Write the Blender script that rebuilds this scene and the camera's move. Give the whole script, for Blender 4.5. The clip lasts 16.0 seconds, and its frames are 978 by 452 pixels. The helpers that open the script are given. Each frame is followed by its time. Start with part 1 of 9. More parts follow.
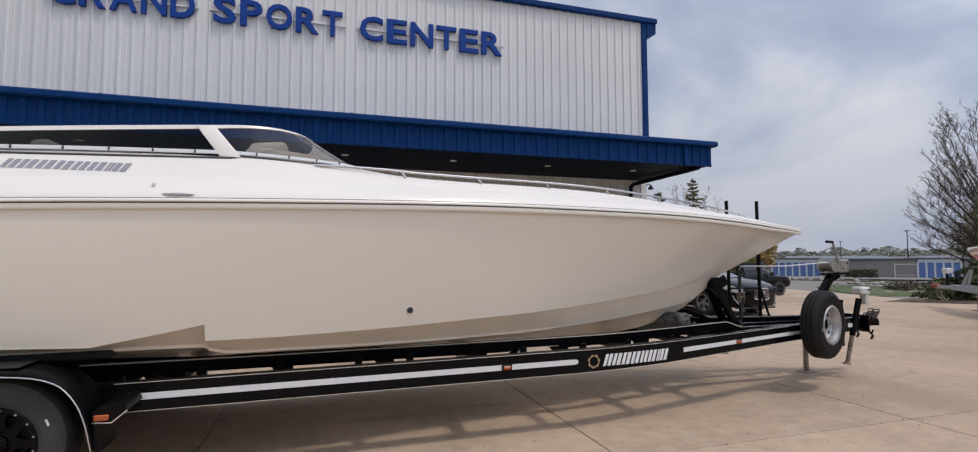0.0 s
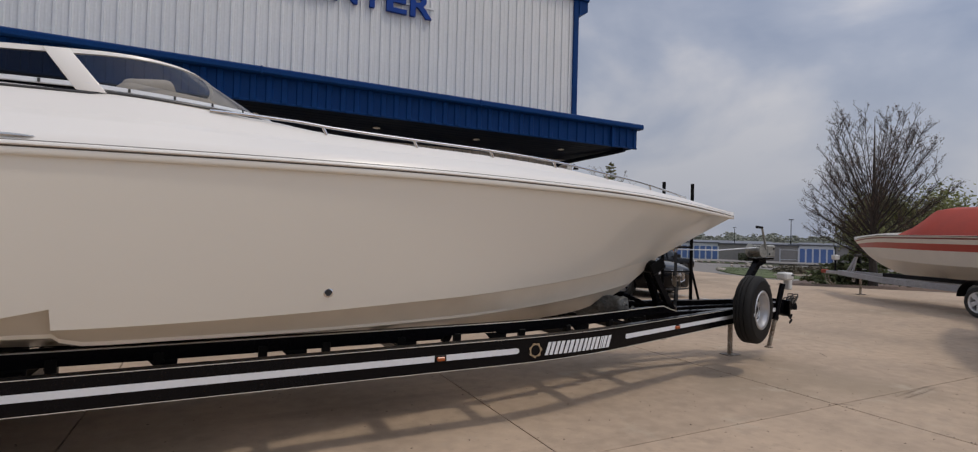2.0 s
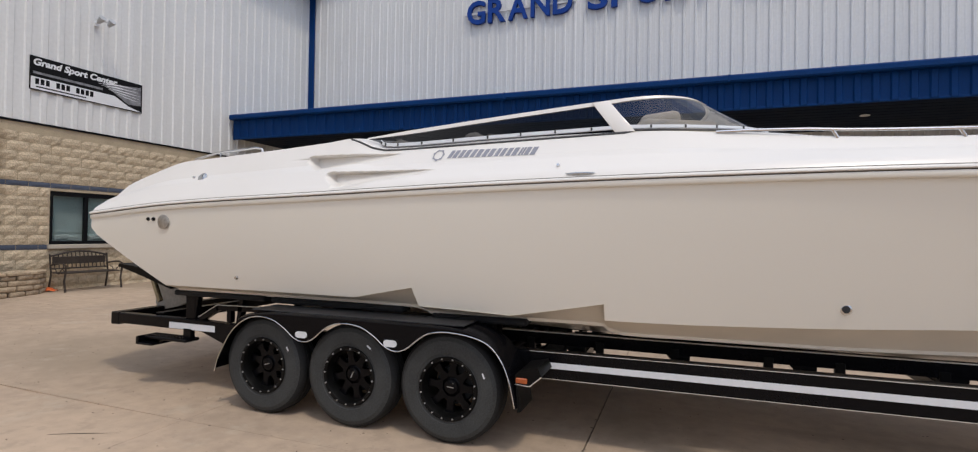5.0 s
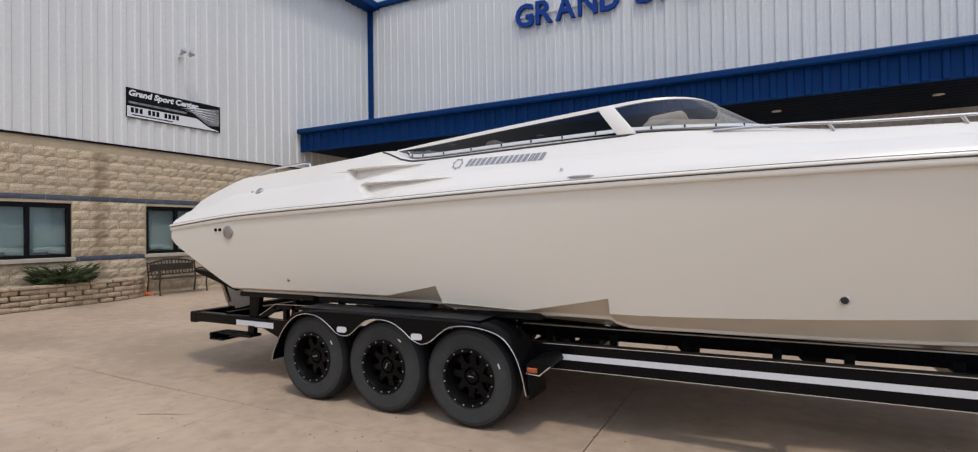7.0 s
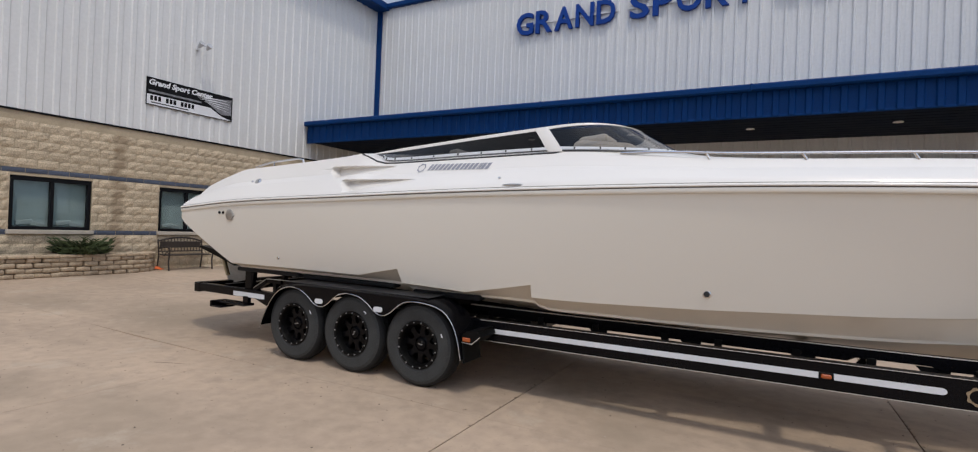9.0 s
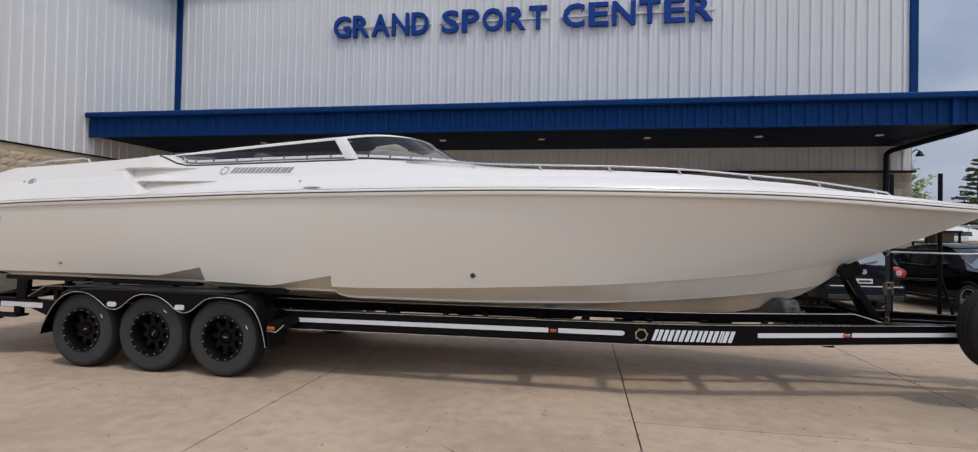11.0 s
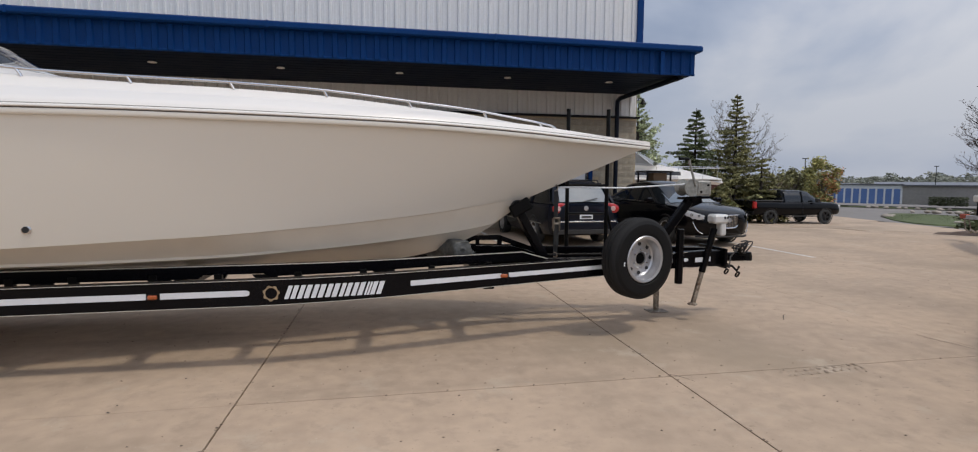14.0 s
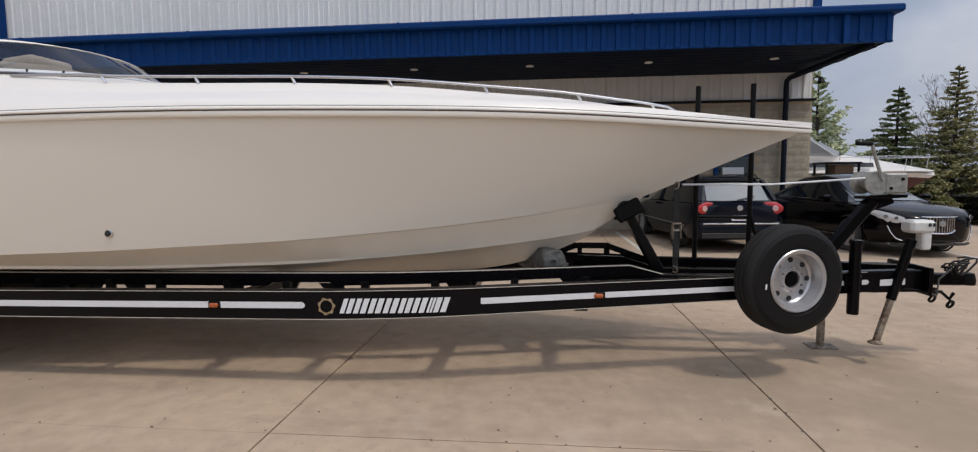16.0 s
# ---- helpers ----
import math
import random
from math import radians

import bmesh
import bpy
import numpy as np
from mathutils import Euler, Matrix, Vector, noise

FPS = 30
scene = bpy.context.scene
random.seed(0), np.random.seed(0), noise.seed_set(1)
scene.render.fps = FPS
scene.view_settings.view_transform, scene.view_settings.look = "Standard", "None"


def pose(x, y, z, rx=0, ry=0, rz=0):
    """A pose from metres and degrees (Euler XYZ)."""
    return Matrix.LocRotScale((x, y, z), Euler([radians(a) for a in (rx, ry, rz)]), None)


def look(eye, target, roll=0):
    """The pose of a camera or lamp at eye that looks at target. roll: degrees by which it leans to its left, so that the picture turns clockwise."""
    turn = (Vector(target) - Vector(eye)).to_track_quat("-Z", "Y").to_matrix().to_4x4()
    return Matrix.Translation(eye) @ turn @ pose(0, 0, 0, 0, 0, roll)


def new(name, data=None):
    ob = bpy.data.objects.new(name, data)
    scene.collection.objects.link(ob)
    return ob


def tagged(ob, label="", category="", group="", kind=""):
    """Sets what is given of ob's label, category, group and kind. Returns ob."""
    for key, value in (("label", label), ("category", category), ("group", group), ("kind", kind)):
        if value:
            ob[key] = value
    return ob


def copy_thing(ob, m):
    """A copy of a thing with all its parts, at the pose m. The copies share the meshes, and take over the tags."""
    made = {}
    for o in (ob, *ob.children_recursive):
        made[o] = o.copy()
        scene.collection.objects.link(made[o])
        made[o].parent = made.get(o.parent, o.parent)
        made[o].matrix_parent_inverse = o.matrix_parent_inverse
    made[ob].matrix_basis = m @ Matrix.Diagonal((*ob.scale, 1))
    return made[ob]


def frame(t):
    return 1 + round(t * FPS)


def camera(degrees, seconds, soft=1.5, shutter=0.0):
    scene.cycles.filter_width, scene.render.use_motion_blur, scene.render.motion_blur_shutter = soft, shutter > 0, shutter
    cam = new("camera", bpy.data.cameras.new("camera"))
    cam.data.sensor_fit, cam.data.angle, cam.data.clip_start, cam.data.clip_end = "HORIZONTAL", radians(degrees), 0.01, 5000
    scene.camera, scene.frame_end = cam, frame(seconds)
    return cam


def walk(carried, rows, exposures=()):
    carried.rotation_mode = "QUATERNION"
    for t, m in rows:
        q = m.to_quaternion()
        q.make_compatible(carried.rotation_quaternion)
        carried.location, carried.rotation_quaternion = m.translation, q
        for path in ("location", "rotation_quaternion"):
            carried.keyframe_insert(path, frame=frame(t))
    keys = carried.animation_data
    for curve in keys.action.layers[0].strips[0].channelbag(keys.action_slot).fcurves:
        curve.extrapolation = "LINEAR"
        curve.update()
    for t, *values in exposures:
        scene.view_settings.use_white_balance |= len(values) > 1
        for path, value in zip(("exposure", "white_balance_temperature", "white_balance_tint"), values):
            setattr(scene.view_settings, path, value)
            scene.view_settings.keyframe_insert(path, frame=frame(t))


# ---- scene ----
cam = camera(85.7, 16.0, 1.15)
PATH = [
    (0, (0.297, 0.228, 1.498), (0.906, 2.129, 1.623), -0.2),
    (0.5, (0.375, 0.41, 1.507), (1.118, 2.265, 1.591), 0.3),
    (1, (0.362, 0.627, 1.512), (1.233, 2.426, 1.574), 0.7),
    (1.5, (0.344, 0.761, 1.5), (1.25, 2.543, 1.554), 1.1),
    (2, (0.356, 0.817, 1.499), (1.251, 2.605, 1.537), 1.5),
    (2.5, (0.345, 0.814, 1.508), (1.044, 2.688, 1.541), 1.7),
    (3, (0.277, 0.801, 1.52), (0.645, 2.767, 1.55), 1.8),
    (3.5, (0.197, 0.769, 1.513), (0.207, 2.768, 1.552), 1.8),
    (4, (0.139, 0.733, 1.512), (-0.173, 2.709, 1.543), 1.6),
    (4.5, (0.07, 0.689, 1.522), (-0.48, 2.612, 1.546), 1.3),
    (5, (0.039, 0.667, 1.533), (-0.648, 2.545, 1.556), 0.9),
    (7.5, (0.773, 0.478, 1.552), (-0.171, 2.242, 1.575), -0.4),
    (8, (1.014, 0.379, 1.539), (0.045, 2.129, 1.558), 1.0),
    (8.2, (1.103, 0.311, 1.549), (0.125, 2.056, 1.556), 1.8),
    (10.5, (1.877, -0.545, 1.515), (1.258, 1.356, 1.548), 1.4),
    (11, (2.039, -0.661, 1.509), (1.691, 1.308, 1.538), 1.1),
    (11.5, (2.301, -0.68, 1.502), (2.159, 1.314, 1.533), 0.7),
    (12, (2.504, -0.624, 1.495), (2.388, 1.373, 1.486), 0.2),
    (12.5, (2.684, -0.406, 1.486), (2.594, 1.592, 1.439), -1.2),
    (13, (2.956, -0.207, 1.46), (2.967, 1.79, 1.345), -1.0),
    (13.5, (3.268, -0.003, 1.454), (3.386, 1.988, 1.302), -0.6),
    (14, (3.483, 0.25, 1.455), (3.851, 2.208, 1.286), 0.4),
    (14.5, (3.699, 0.467, 1.454), (4.227, 2.389, 1.29), 0.1),
    (15, (3.9, 0.633, 1.437), (4.314, 2.583, 1.269), -0.1),
    (15.5, (4.014, 0.793, 1.428), (4.131, 2.781, 1.247), -0.4),
    (16, (4.067, 0.996, 1.457), (3.864, 2.978, 1.28), -0.5),
]
EXPOSURES = [(0, -0.41, 6500, 11.5), (0.5, -0.59, 6600, 11.5), (1, -0.71, 6600, 11.5), (1.5, -0.78, 6600, 11.5), (2.5, -0.74, 6600, 11.5), (3, -0.68, 6600, 11.5), (3.5, -0.50, 6540, 11.125), (4.5, -0.39, 6510, 10.375), (8, -0.44, 6350, 10), (10.5, -0.49, 6320, 10), (11.5, -0.49, 6310, 10), (12.5, -0.48, 6410, 10), (14.5, -0.46, 6510, 10), (15.5, -0.50, 6510, 10), (16, -0.43, 6510, 10)]
walk(cam, [(t, look(eye, target, roll)) for t, eye, target, roll in PATH], EXPOSURES)

# ---- light ----
SUN_TO = Vector((0.40, -0.36, 1.0)).normalized()
world = bpy.data.worlds.new("sky")
scene.world = world
world.use_nodes = True
wn, wl = world.node_tree.nodes, world.node_tree.links
wn.clear()
w_out = wn.new("ShaderNodeOutputWorld")
w_bg = wn.new("ShaderNodeBackground")
w_sky = wn.new("ShaderNodeTexSky")
w_sky.sky_type = "NISHITA"
w_sky.sun_disc = False
w_sky.sun_elevation = math.asin(SUN_TO.z)
w_sky.sun_rotation = math.atan2(SUN_TO.x, SUN_TO.y)
w_sky.air_density, w_sky.dust_density, w_sky.ozone_density = 1.2, 2.5, 1.5
w_co = wn.new("ShaderNodeTexCoord")
w_map = wn.new("ShaderNodeMapping")
w_map.inputs["Scale"].default_value = (1.0, 1.0, 1.7)
w_map.inputs["Location"].default_value = (1.0, 3.71, 0.83)
w_n1 = wn.new("ShaderNodeTexNoise")
w_n1.inputs["Scale"].default_value, w_n1.inputs["Detail"].default_value, w_n1.inputs["Roughness"].default_value = 2.5, 7.0, 0.47
w_n1.inputs["Distortion"].default_value = 0.25
w_r1 = wn.new("ShaderNodeValToRGB")
w_r1.color_ramp.elements[0].position, w_r1.color_ramp.elements[0].color = 0.40, (0.36, 0.43, 0.59, 1)
w_r1.color_ramp.elements[1].position, w_r1.color_ramp.elements[1].color = 0.62, (0.92, 0.91, 0.94, 1)
w_mid = w_r1.color_ramp.elements.new(0.50)
w_mid.color = (0.54, 0.595, 0.73, 1)
w_scale = wn.new("ShaderNodeMix")
w_scale.data_type = "RGBA"
w_scale.inputs["Factor"].default_value = 0.80
w_gain = wn.new("ShaderNodeVectorMath")
w_gain.operation = "SCALE"
w_gain.inputs["Scale"].default_value = 0.11
wl.new(w_co.outputs["Generated"], w_map.inputs["Vector"])
wl.new(w_map.outputs["Vector"], w_n1.inputs["Vector"])
wl.new(w_n1.outputs["Fac"], w_r1.inputs["Fac"])
wl.new(w_sky.outputs["Color"], w_gain.inputs[0])
wl.new(w_gain.outputs["Vector"], w_scale.inputs["A"])
wl.new(w_r1.outputs["Color"], w_scale.inputs["B"])
# thin cloud glows towards the sun
w_dot = wn.new("ShaderNodeVectorMath")
w_dot.operation = "DOT_PRODUCT"
w_dot.inputs[1].default_value = SUN_TO
w_unit = wn.new("ShaderNodeMapRange")
w_unit.inputs["From Min"].default_value, w_unit.inputs["From Max"].default_value = -0.4, 1.0
w_pow = wn.new("ShaderNodeMath")
w_pow.operation = "POWER"
w_pow.inputs[1].default_value = 4.2
w_near = wn.new("ShaderNodeMapRange")
w_near.inputs["To Min"].default_value, w_near.inputs["To Max"].default_value = 1.0, 2.25
w_lit = wn.new("ShaderNodeVectorMath")
w_lit.operation = "SCALE"
wl.new(w_co.outputs["Generated"], w_dot.inputs[0])
wl.new(w_dot.outputs["Value"], w_unit.inputs["Value"])
wl.new(w_unit.outputs["Result"], w_pow.inputs[0])
wl.new(w_pow.outputs["Value"], w_near.inputs["Value"])
wl.new(w_near.outputs["Result"], w_lit.inputs["Scale"])
# even blue-grey haze towards the horizon
w_sep = wn.new("ShaderNodeSeparateXYZ")
w_low = wn.new("ShaderNodeMapRange")
w_low.interpolation_type = "SMOOTHSTEP"
w_low.inputs["From Min"].default_value, w_low.inputs["From Max"].default_value = 0.36, 0.02
w_low.inputs["To Min"].default_value, w_low.inputs["To Max"].default_value = 0.0, 0.70
w_haze = wn.new("ShaderNodeMix")
w_haze.data_type = "RGBA"
w_haze.inputs["B"].default_value = (0.47, 0.52, 0.63, 1)
wl.new(w_co.outputs["Generated"], w_sep.inputs["Vector"])
wl.new(w_sep.outputs["Z"], w_low.inputs["Value"])
wl.new(w_low.outputs["Result"], w_haze.inputs["Factor"])
wl.new(w_scale.outputs["Result"], w_haze.inputs["A"])
wl.new(w_haze.outputs["Result"], w_lit.inputs[0])
wl.new(w_lit.outputs["Vector"], w_bg.inputs["Color"])
w_bg.inputs["Strength"].default_value = 1.14
wl.new(w_bg.outputs["Background"], w_out.inputs["Surface"])
sun = new("sun", bpy.data.lights.new("sun", "SUN"))
sun.data.energy, sun.data.angle, sun.data.color = 1.56, radians(4.6), (1.0, 0.915, 0.79)
sun.matrix_world = look(SUN_TO * 60, (0, 0, 0))


# ---- materials ----
def rgba(c):
    return (c[0], c[1], c[2], 1.0)


def material(name, color, rough=0.5, metal=0.0, vary=0.12, scale=3.0, grain=40.0, bump=0.02, coat=0.0, second=None, blotch=0.5, rand=0.0, spec=0.5):
    """A surface with broad stains, fine grain and fine relief, in object space."""
    m = bpy.data.materials.new(name)
    m.use_nodes = True
    n, l = m.node_tree.nodes, m.node_tree.links
    b = n["Principled BSDF"]
    b.inputs["Metallic"].default_value = metal
    b.inputs["Coat Weight"].default_value = coat
    b.inputs["Coat Roughness"].default_value = 0.06
    b.inputs["Specular IOR Level"].default_value = spec
    co = n.new("ShaderNodeTexCoord")
    big = n.new("ShaderNodeTexNoise")
    big.inputs["Scale"].default_value, big.inputs["Detail"].default_value = scale, 5.0
    fine = n.new("ShaderNodeTexNoise")
    fine.inputs["Scale"].default_value, fine.inputs["Detail"].default_value = grain, 3.0
    l.new(co.outputs["Object"], big.inputs["Vector"])
    l.new(co.outputs["Object"], fine.inputs["Vector"])
    add = n.new("ShaderNodeMix")
    add.inputs["Factor"].default_value = 1.0 - blotch
    l.new(big.outputs["Fac"], add.inputs["A"])
    l.new(fine.outputs["Fac"], add.inputs["B"])
    ramp = n.new("ShaderNodeValToRGB")
    lo = second if second else tuple(max(0.0, c * (1 - vary)) for c in color)
    hi = tuple(min(1.0, c * (1 + vary)) for c in color)
    ramp.color_ramp.elements[0].position, ramp.color_ramp.elements[0].color = 0.34, rgba(lo)
    ramp.color_ramp.elements[1].position, ramp.color_ramp.elements[1].color = 0.66, rgba(hi)
    l.new(add.outputs["Result"], ramp.inputs["Fac"])
    last = ramp.outputs["Color"]
    if rand:
        info = n.new("ShaderNodeObjectInfo")
        hsv = n.new("ShaderNodeHueSaturation")
        mul = n.new("ShaderNodeMapRange")
        mul.inputs["To Min"].default_value, mul.inputs["To Max"].default_value = 1 - rand, 1 + rand
        l.new(info.outputs["Random"], mul.inputs["Value"])
        l.new(mul.outputs["Result"], hsv.inputs["Value"])
        l.new(last, hsv.inputs["Color"])
        last = hsv.outputs["Color"]
    l.new(last, b.inputs["Base Color"])
    rr = n.new("ShaderNodeMapRange")
    rr.inputs["To Min"].default_value, rr.inputs["To Max"].default_value = max(0.02, rough * 0.82), min(1.0, rough * 1.18)
    l.new(big.outputs["Fac"], rr.inputs["Value"])
    l.new(rr.outputs["Result"], b.inputs["Roughness"])
    if bump:
        bp = n.new("ShaderNodeBump")
        bp.inputs["Strength"].default_value, bp.inputs["Distance"].default_value = min(1.0, bump * 10), bump
        l.new(fine.outputs["Fac"], bp.inputs["Height"])
        l.new(bp.outputs["Normal"], b.inputs["Normal"])
    return m


def glass(name, tint, rough=0.02, ior=1.5):
    """A thin tinted pane: part clear, part glossy."""
    m = bpy.data.materials.new(name)
    m.use_nodes = True
    n, l = m.node_tree.nodes, m.node_tree.links
    n.clear()
    out = n.new("ShaderNodeOutputMaterial")
    clear = n.new("ShaderNodeBsdfTransparent")
    clear.inputs["Color"].default_value = rgba(tint)
    shine = n.new("ShaderNodeBsdfGlossy")
    shine.inputs["Roughness"].default_value = rough
    shine.inputs["Color"].default_value = (0.9, 0.9, 0.9, 1)
    fres = n.new("ShaderNodeFresnel")
    fres.inputs["IOR"].default_value = ior
    mx = n.new("ShaderNodeMixShader")
    l.new(fres.outputs["Fac"], mx.inputs["Fac"])
    l.new(clear.outputs["BSDF"], mx.inputs[1])
    l.new(shine.outputs["BSDF"], mx.inputs[2])
    l.new(mx.outputs["Shader"], out.inputs["Surface"])
    return m


def gelcoat(name, color, rough, coat):
    """Polished moulded plastic: an even colour with a very slow drift and a faint orange peel."""
    m = bpy.data.materials.new(name)
    m.use_nodes = True
    n, l = m.node_tree.nodes, m.node_tree.links
    b = n["Principled BSDF"]
    b.inputs["Roughness"].default_value = rough
    b.inputs["Coat Weight"].default_value = coat
    b.inputs["Coat Roughness"].default_value = 0.06
    co = n.new("ShaderNodeTexCoord")
    slow = n.new("ShaderNodeTexNoise")
    slow.inputs["Scale"].default_value, slow.inputs["Detail"].default_value = 0.45, 0.0
    l.new(co.outputs["Object"], slow.inputs["Vector"])
    mx = n.new("ShaderNodeMix")
    mx.data_type = "RGBA"
    mx.inputs["A"].default_value = rgba(tuple(c * 0.97 for c in color))
    mx.inputs["B"].default_value = rgba(tuple(min(1.0, c * 1.03) for c in color))
    l.new(slow.outputs["Fac"], mx.inputs["Factor"])
    l.new(mx.outputs["Result"], b.inputs["Base Color"])
    peel = n.new("ShaderNodeTexNoise")
    peel.inputs["Scale"].default_value, peel.inputs["Detail"].default_value = 1.6, 0.0
    l.new(co.outputs["Object"], peel.inputs["Vector"])
    bp = n.new("ShaderNodeBump")
    bp.inputs["Strength"].default_value, bp.inputs["Distance"].default_value = 0.05, 0.01
    l.new(peel.outputs["Fac"], bp.inputs["Height"])
    l.new(bp.outputs["Normal"], b.inputs["Normal"])
    return m


M_GEL = gelcoat("hull_gelcoat", (0.81, 0.772, 0.684), 0.28, 0.7)
M_DECK = gelcoat("deck_gelcoat", (0.82, 0.785, 0.73), 0.28, 0.2)
# hull gelcoat a little darker and browner, with the underside's shade in the colour
M_BOTTOM = material("shade_browned_bottom_gelcoat", (0.77, 0.70, 0.585), 0.3, vary=0.06, scale=0.9, grain=3, bump=0.0, coat=0.15)
M_CHROME = material("stainless_steel", (0.66, 0.66, 0.66), 0.16, metal=1.0, vary=0.05, bump=0.0)
M_RUB = material("rub_rail_vinyl", (0.045, 0.045, 0.045), 0.4, vary=0.2, bump=0.0)
M_FRAME = material("black_painted_steel", (0.003, 0.003, 0.004), 0.25, vary=0.3, scale=2, grain=60, bump=0.0, coat=0.0, spec=0.14)
M_BLACKMAT = material("matt_black_metal", (0.004, 0.004, 0.004), 0.42, vary=0.3, bump=0.0, spec=0.13)
M_PLATE = material("scuffed_grey_plate", (0.035, 0.036, 0.039), 0.3, metal=0.2, vary=0.3, scale=3, grain=40, bump=0.001, spec=0.35)
M_STRIPE = material("white_vinyl_stripe", (0.72, 0.74, 0.76), 0.35, vary=0.04, bump=0.0)
M_PIN = material("pinstripe_vinyl", (0.62, 0.58, 0.50), 0.4, vary=0.05, bump=0.0)
M_RUBBER = material("tyre_rubber", (0.052, 0.054, 0.053), 0.72, vary=0.25, scale=5, grain=90, bump=0.002, second=(0.035, 0.036, 0.035), spec=0.25)
M_SILVER = material("silver_steel_rim", (0.50, 0.50, 0.51), 0.35, metal=0.7, vary=0.06, bump=0.0)
M_AMBER = material("amber_lens", (0.40, 0.085, 0.015), 0.25, vary=0.15, bump=0.0, coat=0.5)
M_BLUE = material("blue_painted_steel", (0.0015, 0.036, 0.150), 0.5, vary=0.18, scale=1.2, grain=30, bump=0.001, spec=0.12)
M_SIGN = material("blue_sign_plastic", (0.006, 0.050, 0.27), 0.5, vary=0.1, bump=0.0, spec=0.2)
M_PANEL = material("white_ribbed_steel", (0.735, 0.735, 0.715), 0.5, vary=0.05, scale=0.5, grain=14, bump=0.0, rand=0.02)
M_BLOCK = material("split_face_block", (0.53, 0.43, 0.295), 0.9, vary=0.34, scale=7, grain=42, bump=0.02, rand=0.10, blotch=0.35)
M_BLOCKGREY = material("grey_tan_block", (0.36, 0.32, 0.25), 0.9, vary=0.18, scale=5, grain=26, bump=0.012, rand=0.08)
M_BAND = material("blue_grey_glazed_block", (0.07, 0.085, 0.12), 0.6, vary=0.2, scale=5, grain=30, bump=0.003, rand=0.12)
M_MORTAR = material("mortar", (0.46, 0.375, 0.255), 0.95, vary=0.15, scale=4, grain=50, bump=0.004)
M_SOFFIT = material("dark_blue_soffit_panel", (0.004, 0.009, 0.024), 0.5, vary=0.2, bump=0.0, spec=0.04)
M_CONC = material("weathered_concrete", (0.46, 0.348, 0.25), 0.85, vary=0.17, scale=0.55, grain=7, bump=0.006, blotch=0.6, rand=0.025)


def weather_concrete(m):
    """Pale and dark stains, pits and specks over the concrete, in world space so that they run across the slabs."""
    n, l = m.node_tree.nodes, m.node_tree.links
    b = n["Principled BSDF"]
    geo = n.new("ShaderNodeNewGeometry")
    last = b.inputs["Base Color"].links[0].from_socket

    def layer(last, tex, lo, hi, color, amount):
        ramp = n.new("ShaderNodeMapRange")
        ramp.interpolation_type = "SMOOTHSTEP"
        ramp.inputs["From Min"].default_value, ramp.inputs["From Max"].default_value = lo, hi
        ramp.inputs["To Min"].default_value, ramp.inputs["To Max"].default_value = 0.0, amount
        l.new(tex, ramp.inputs["Value"])
        mx = n.new("ShaderNodeMix")
        mx.data_type, mx.blend_type = "RGBA", "MIX"
        l.new(ramp.outputs["Result"], mx.inputs["Factor"])
        l.new(last, mx.inputs["A"])
        mx.inputs["B"].default_value = rgba(color)
        return mx.outputs["Result"]

    def noise_tex(scale, detail, rough=0.55, stretch=(1, 1, 1)):
        mp = n.new("ShaderNodeMapping")
        mp.inputs["Scale"].default_value = stretch
        t = n.new("ShaderNodeTexNoise")
        t.inputs["Scale"].default_value, t.inputs["Detail"].default_value, t.inputs["Roughness"].default_value = scale, detail, rough
        l.new(geo.outputs["Position"], mp.inputs["Vector"])
        l.new(mp.outputs["Vector"], t.inputs["Vector"])
        return t.outputs["Fac"]
    last = layer(last, noise_tex(0.35, 6), 0.48, 0.68, (0.30, 0.235, 0.165), 0.65)
    last = layer(last, noise_tex(4.2, 7, 0.68), 0.52, 0.66, (0.33, 0.255, 0.185), 0.40)
    last = layer(last, noise_tex(1.7, 8, 0.65), 0.56, 0.70, (0.52, 0.43, 0.33), 0.5)
    last = layer(last, noise_tex(0.9, 5, 0.6, (0.25, 1.6, 1)), 0.57, 0.72, (0.27, 0.21, 0.155), 0.38)
    last = layer(last, noise_tex(9.0, 4, 0.7), 0.66, 0.74, (0.20, 0.155, 0.115), 0.42)
    last = layer(last, noise_tex(55.0, 2, 0.6), 0.66, 0.78, (0.17, 0.13, 0.10), 0.5)
    last = layer(last, noise_tex(38.0, 2, 0.6), 0.70, 0.78, (0.60, 0.53, 0.44), 0.45)
    l.new(last, b.inputs["Base Color"])


weather_concrete(M_CONC)


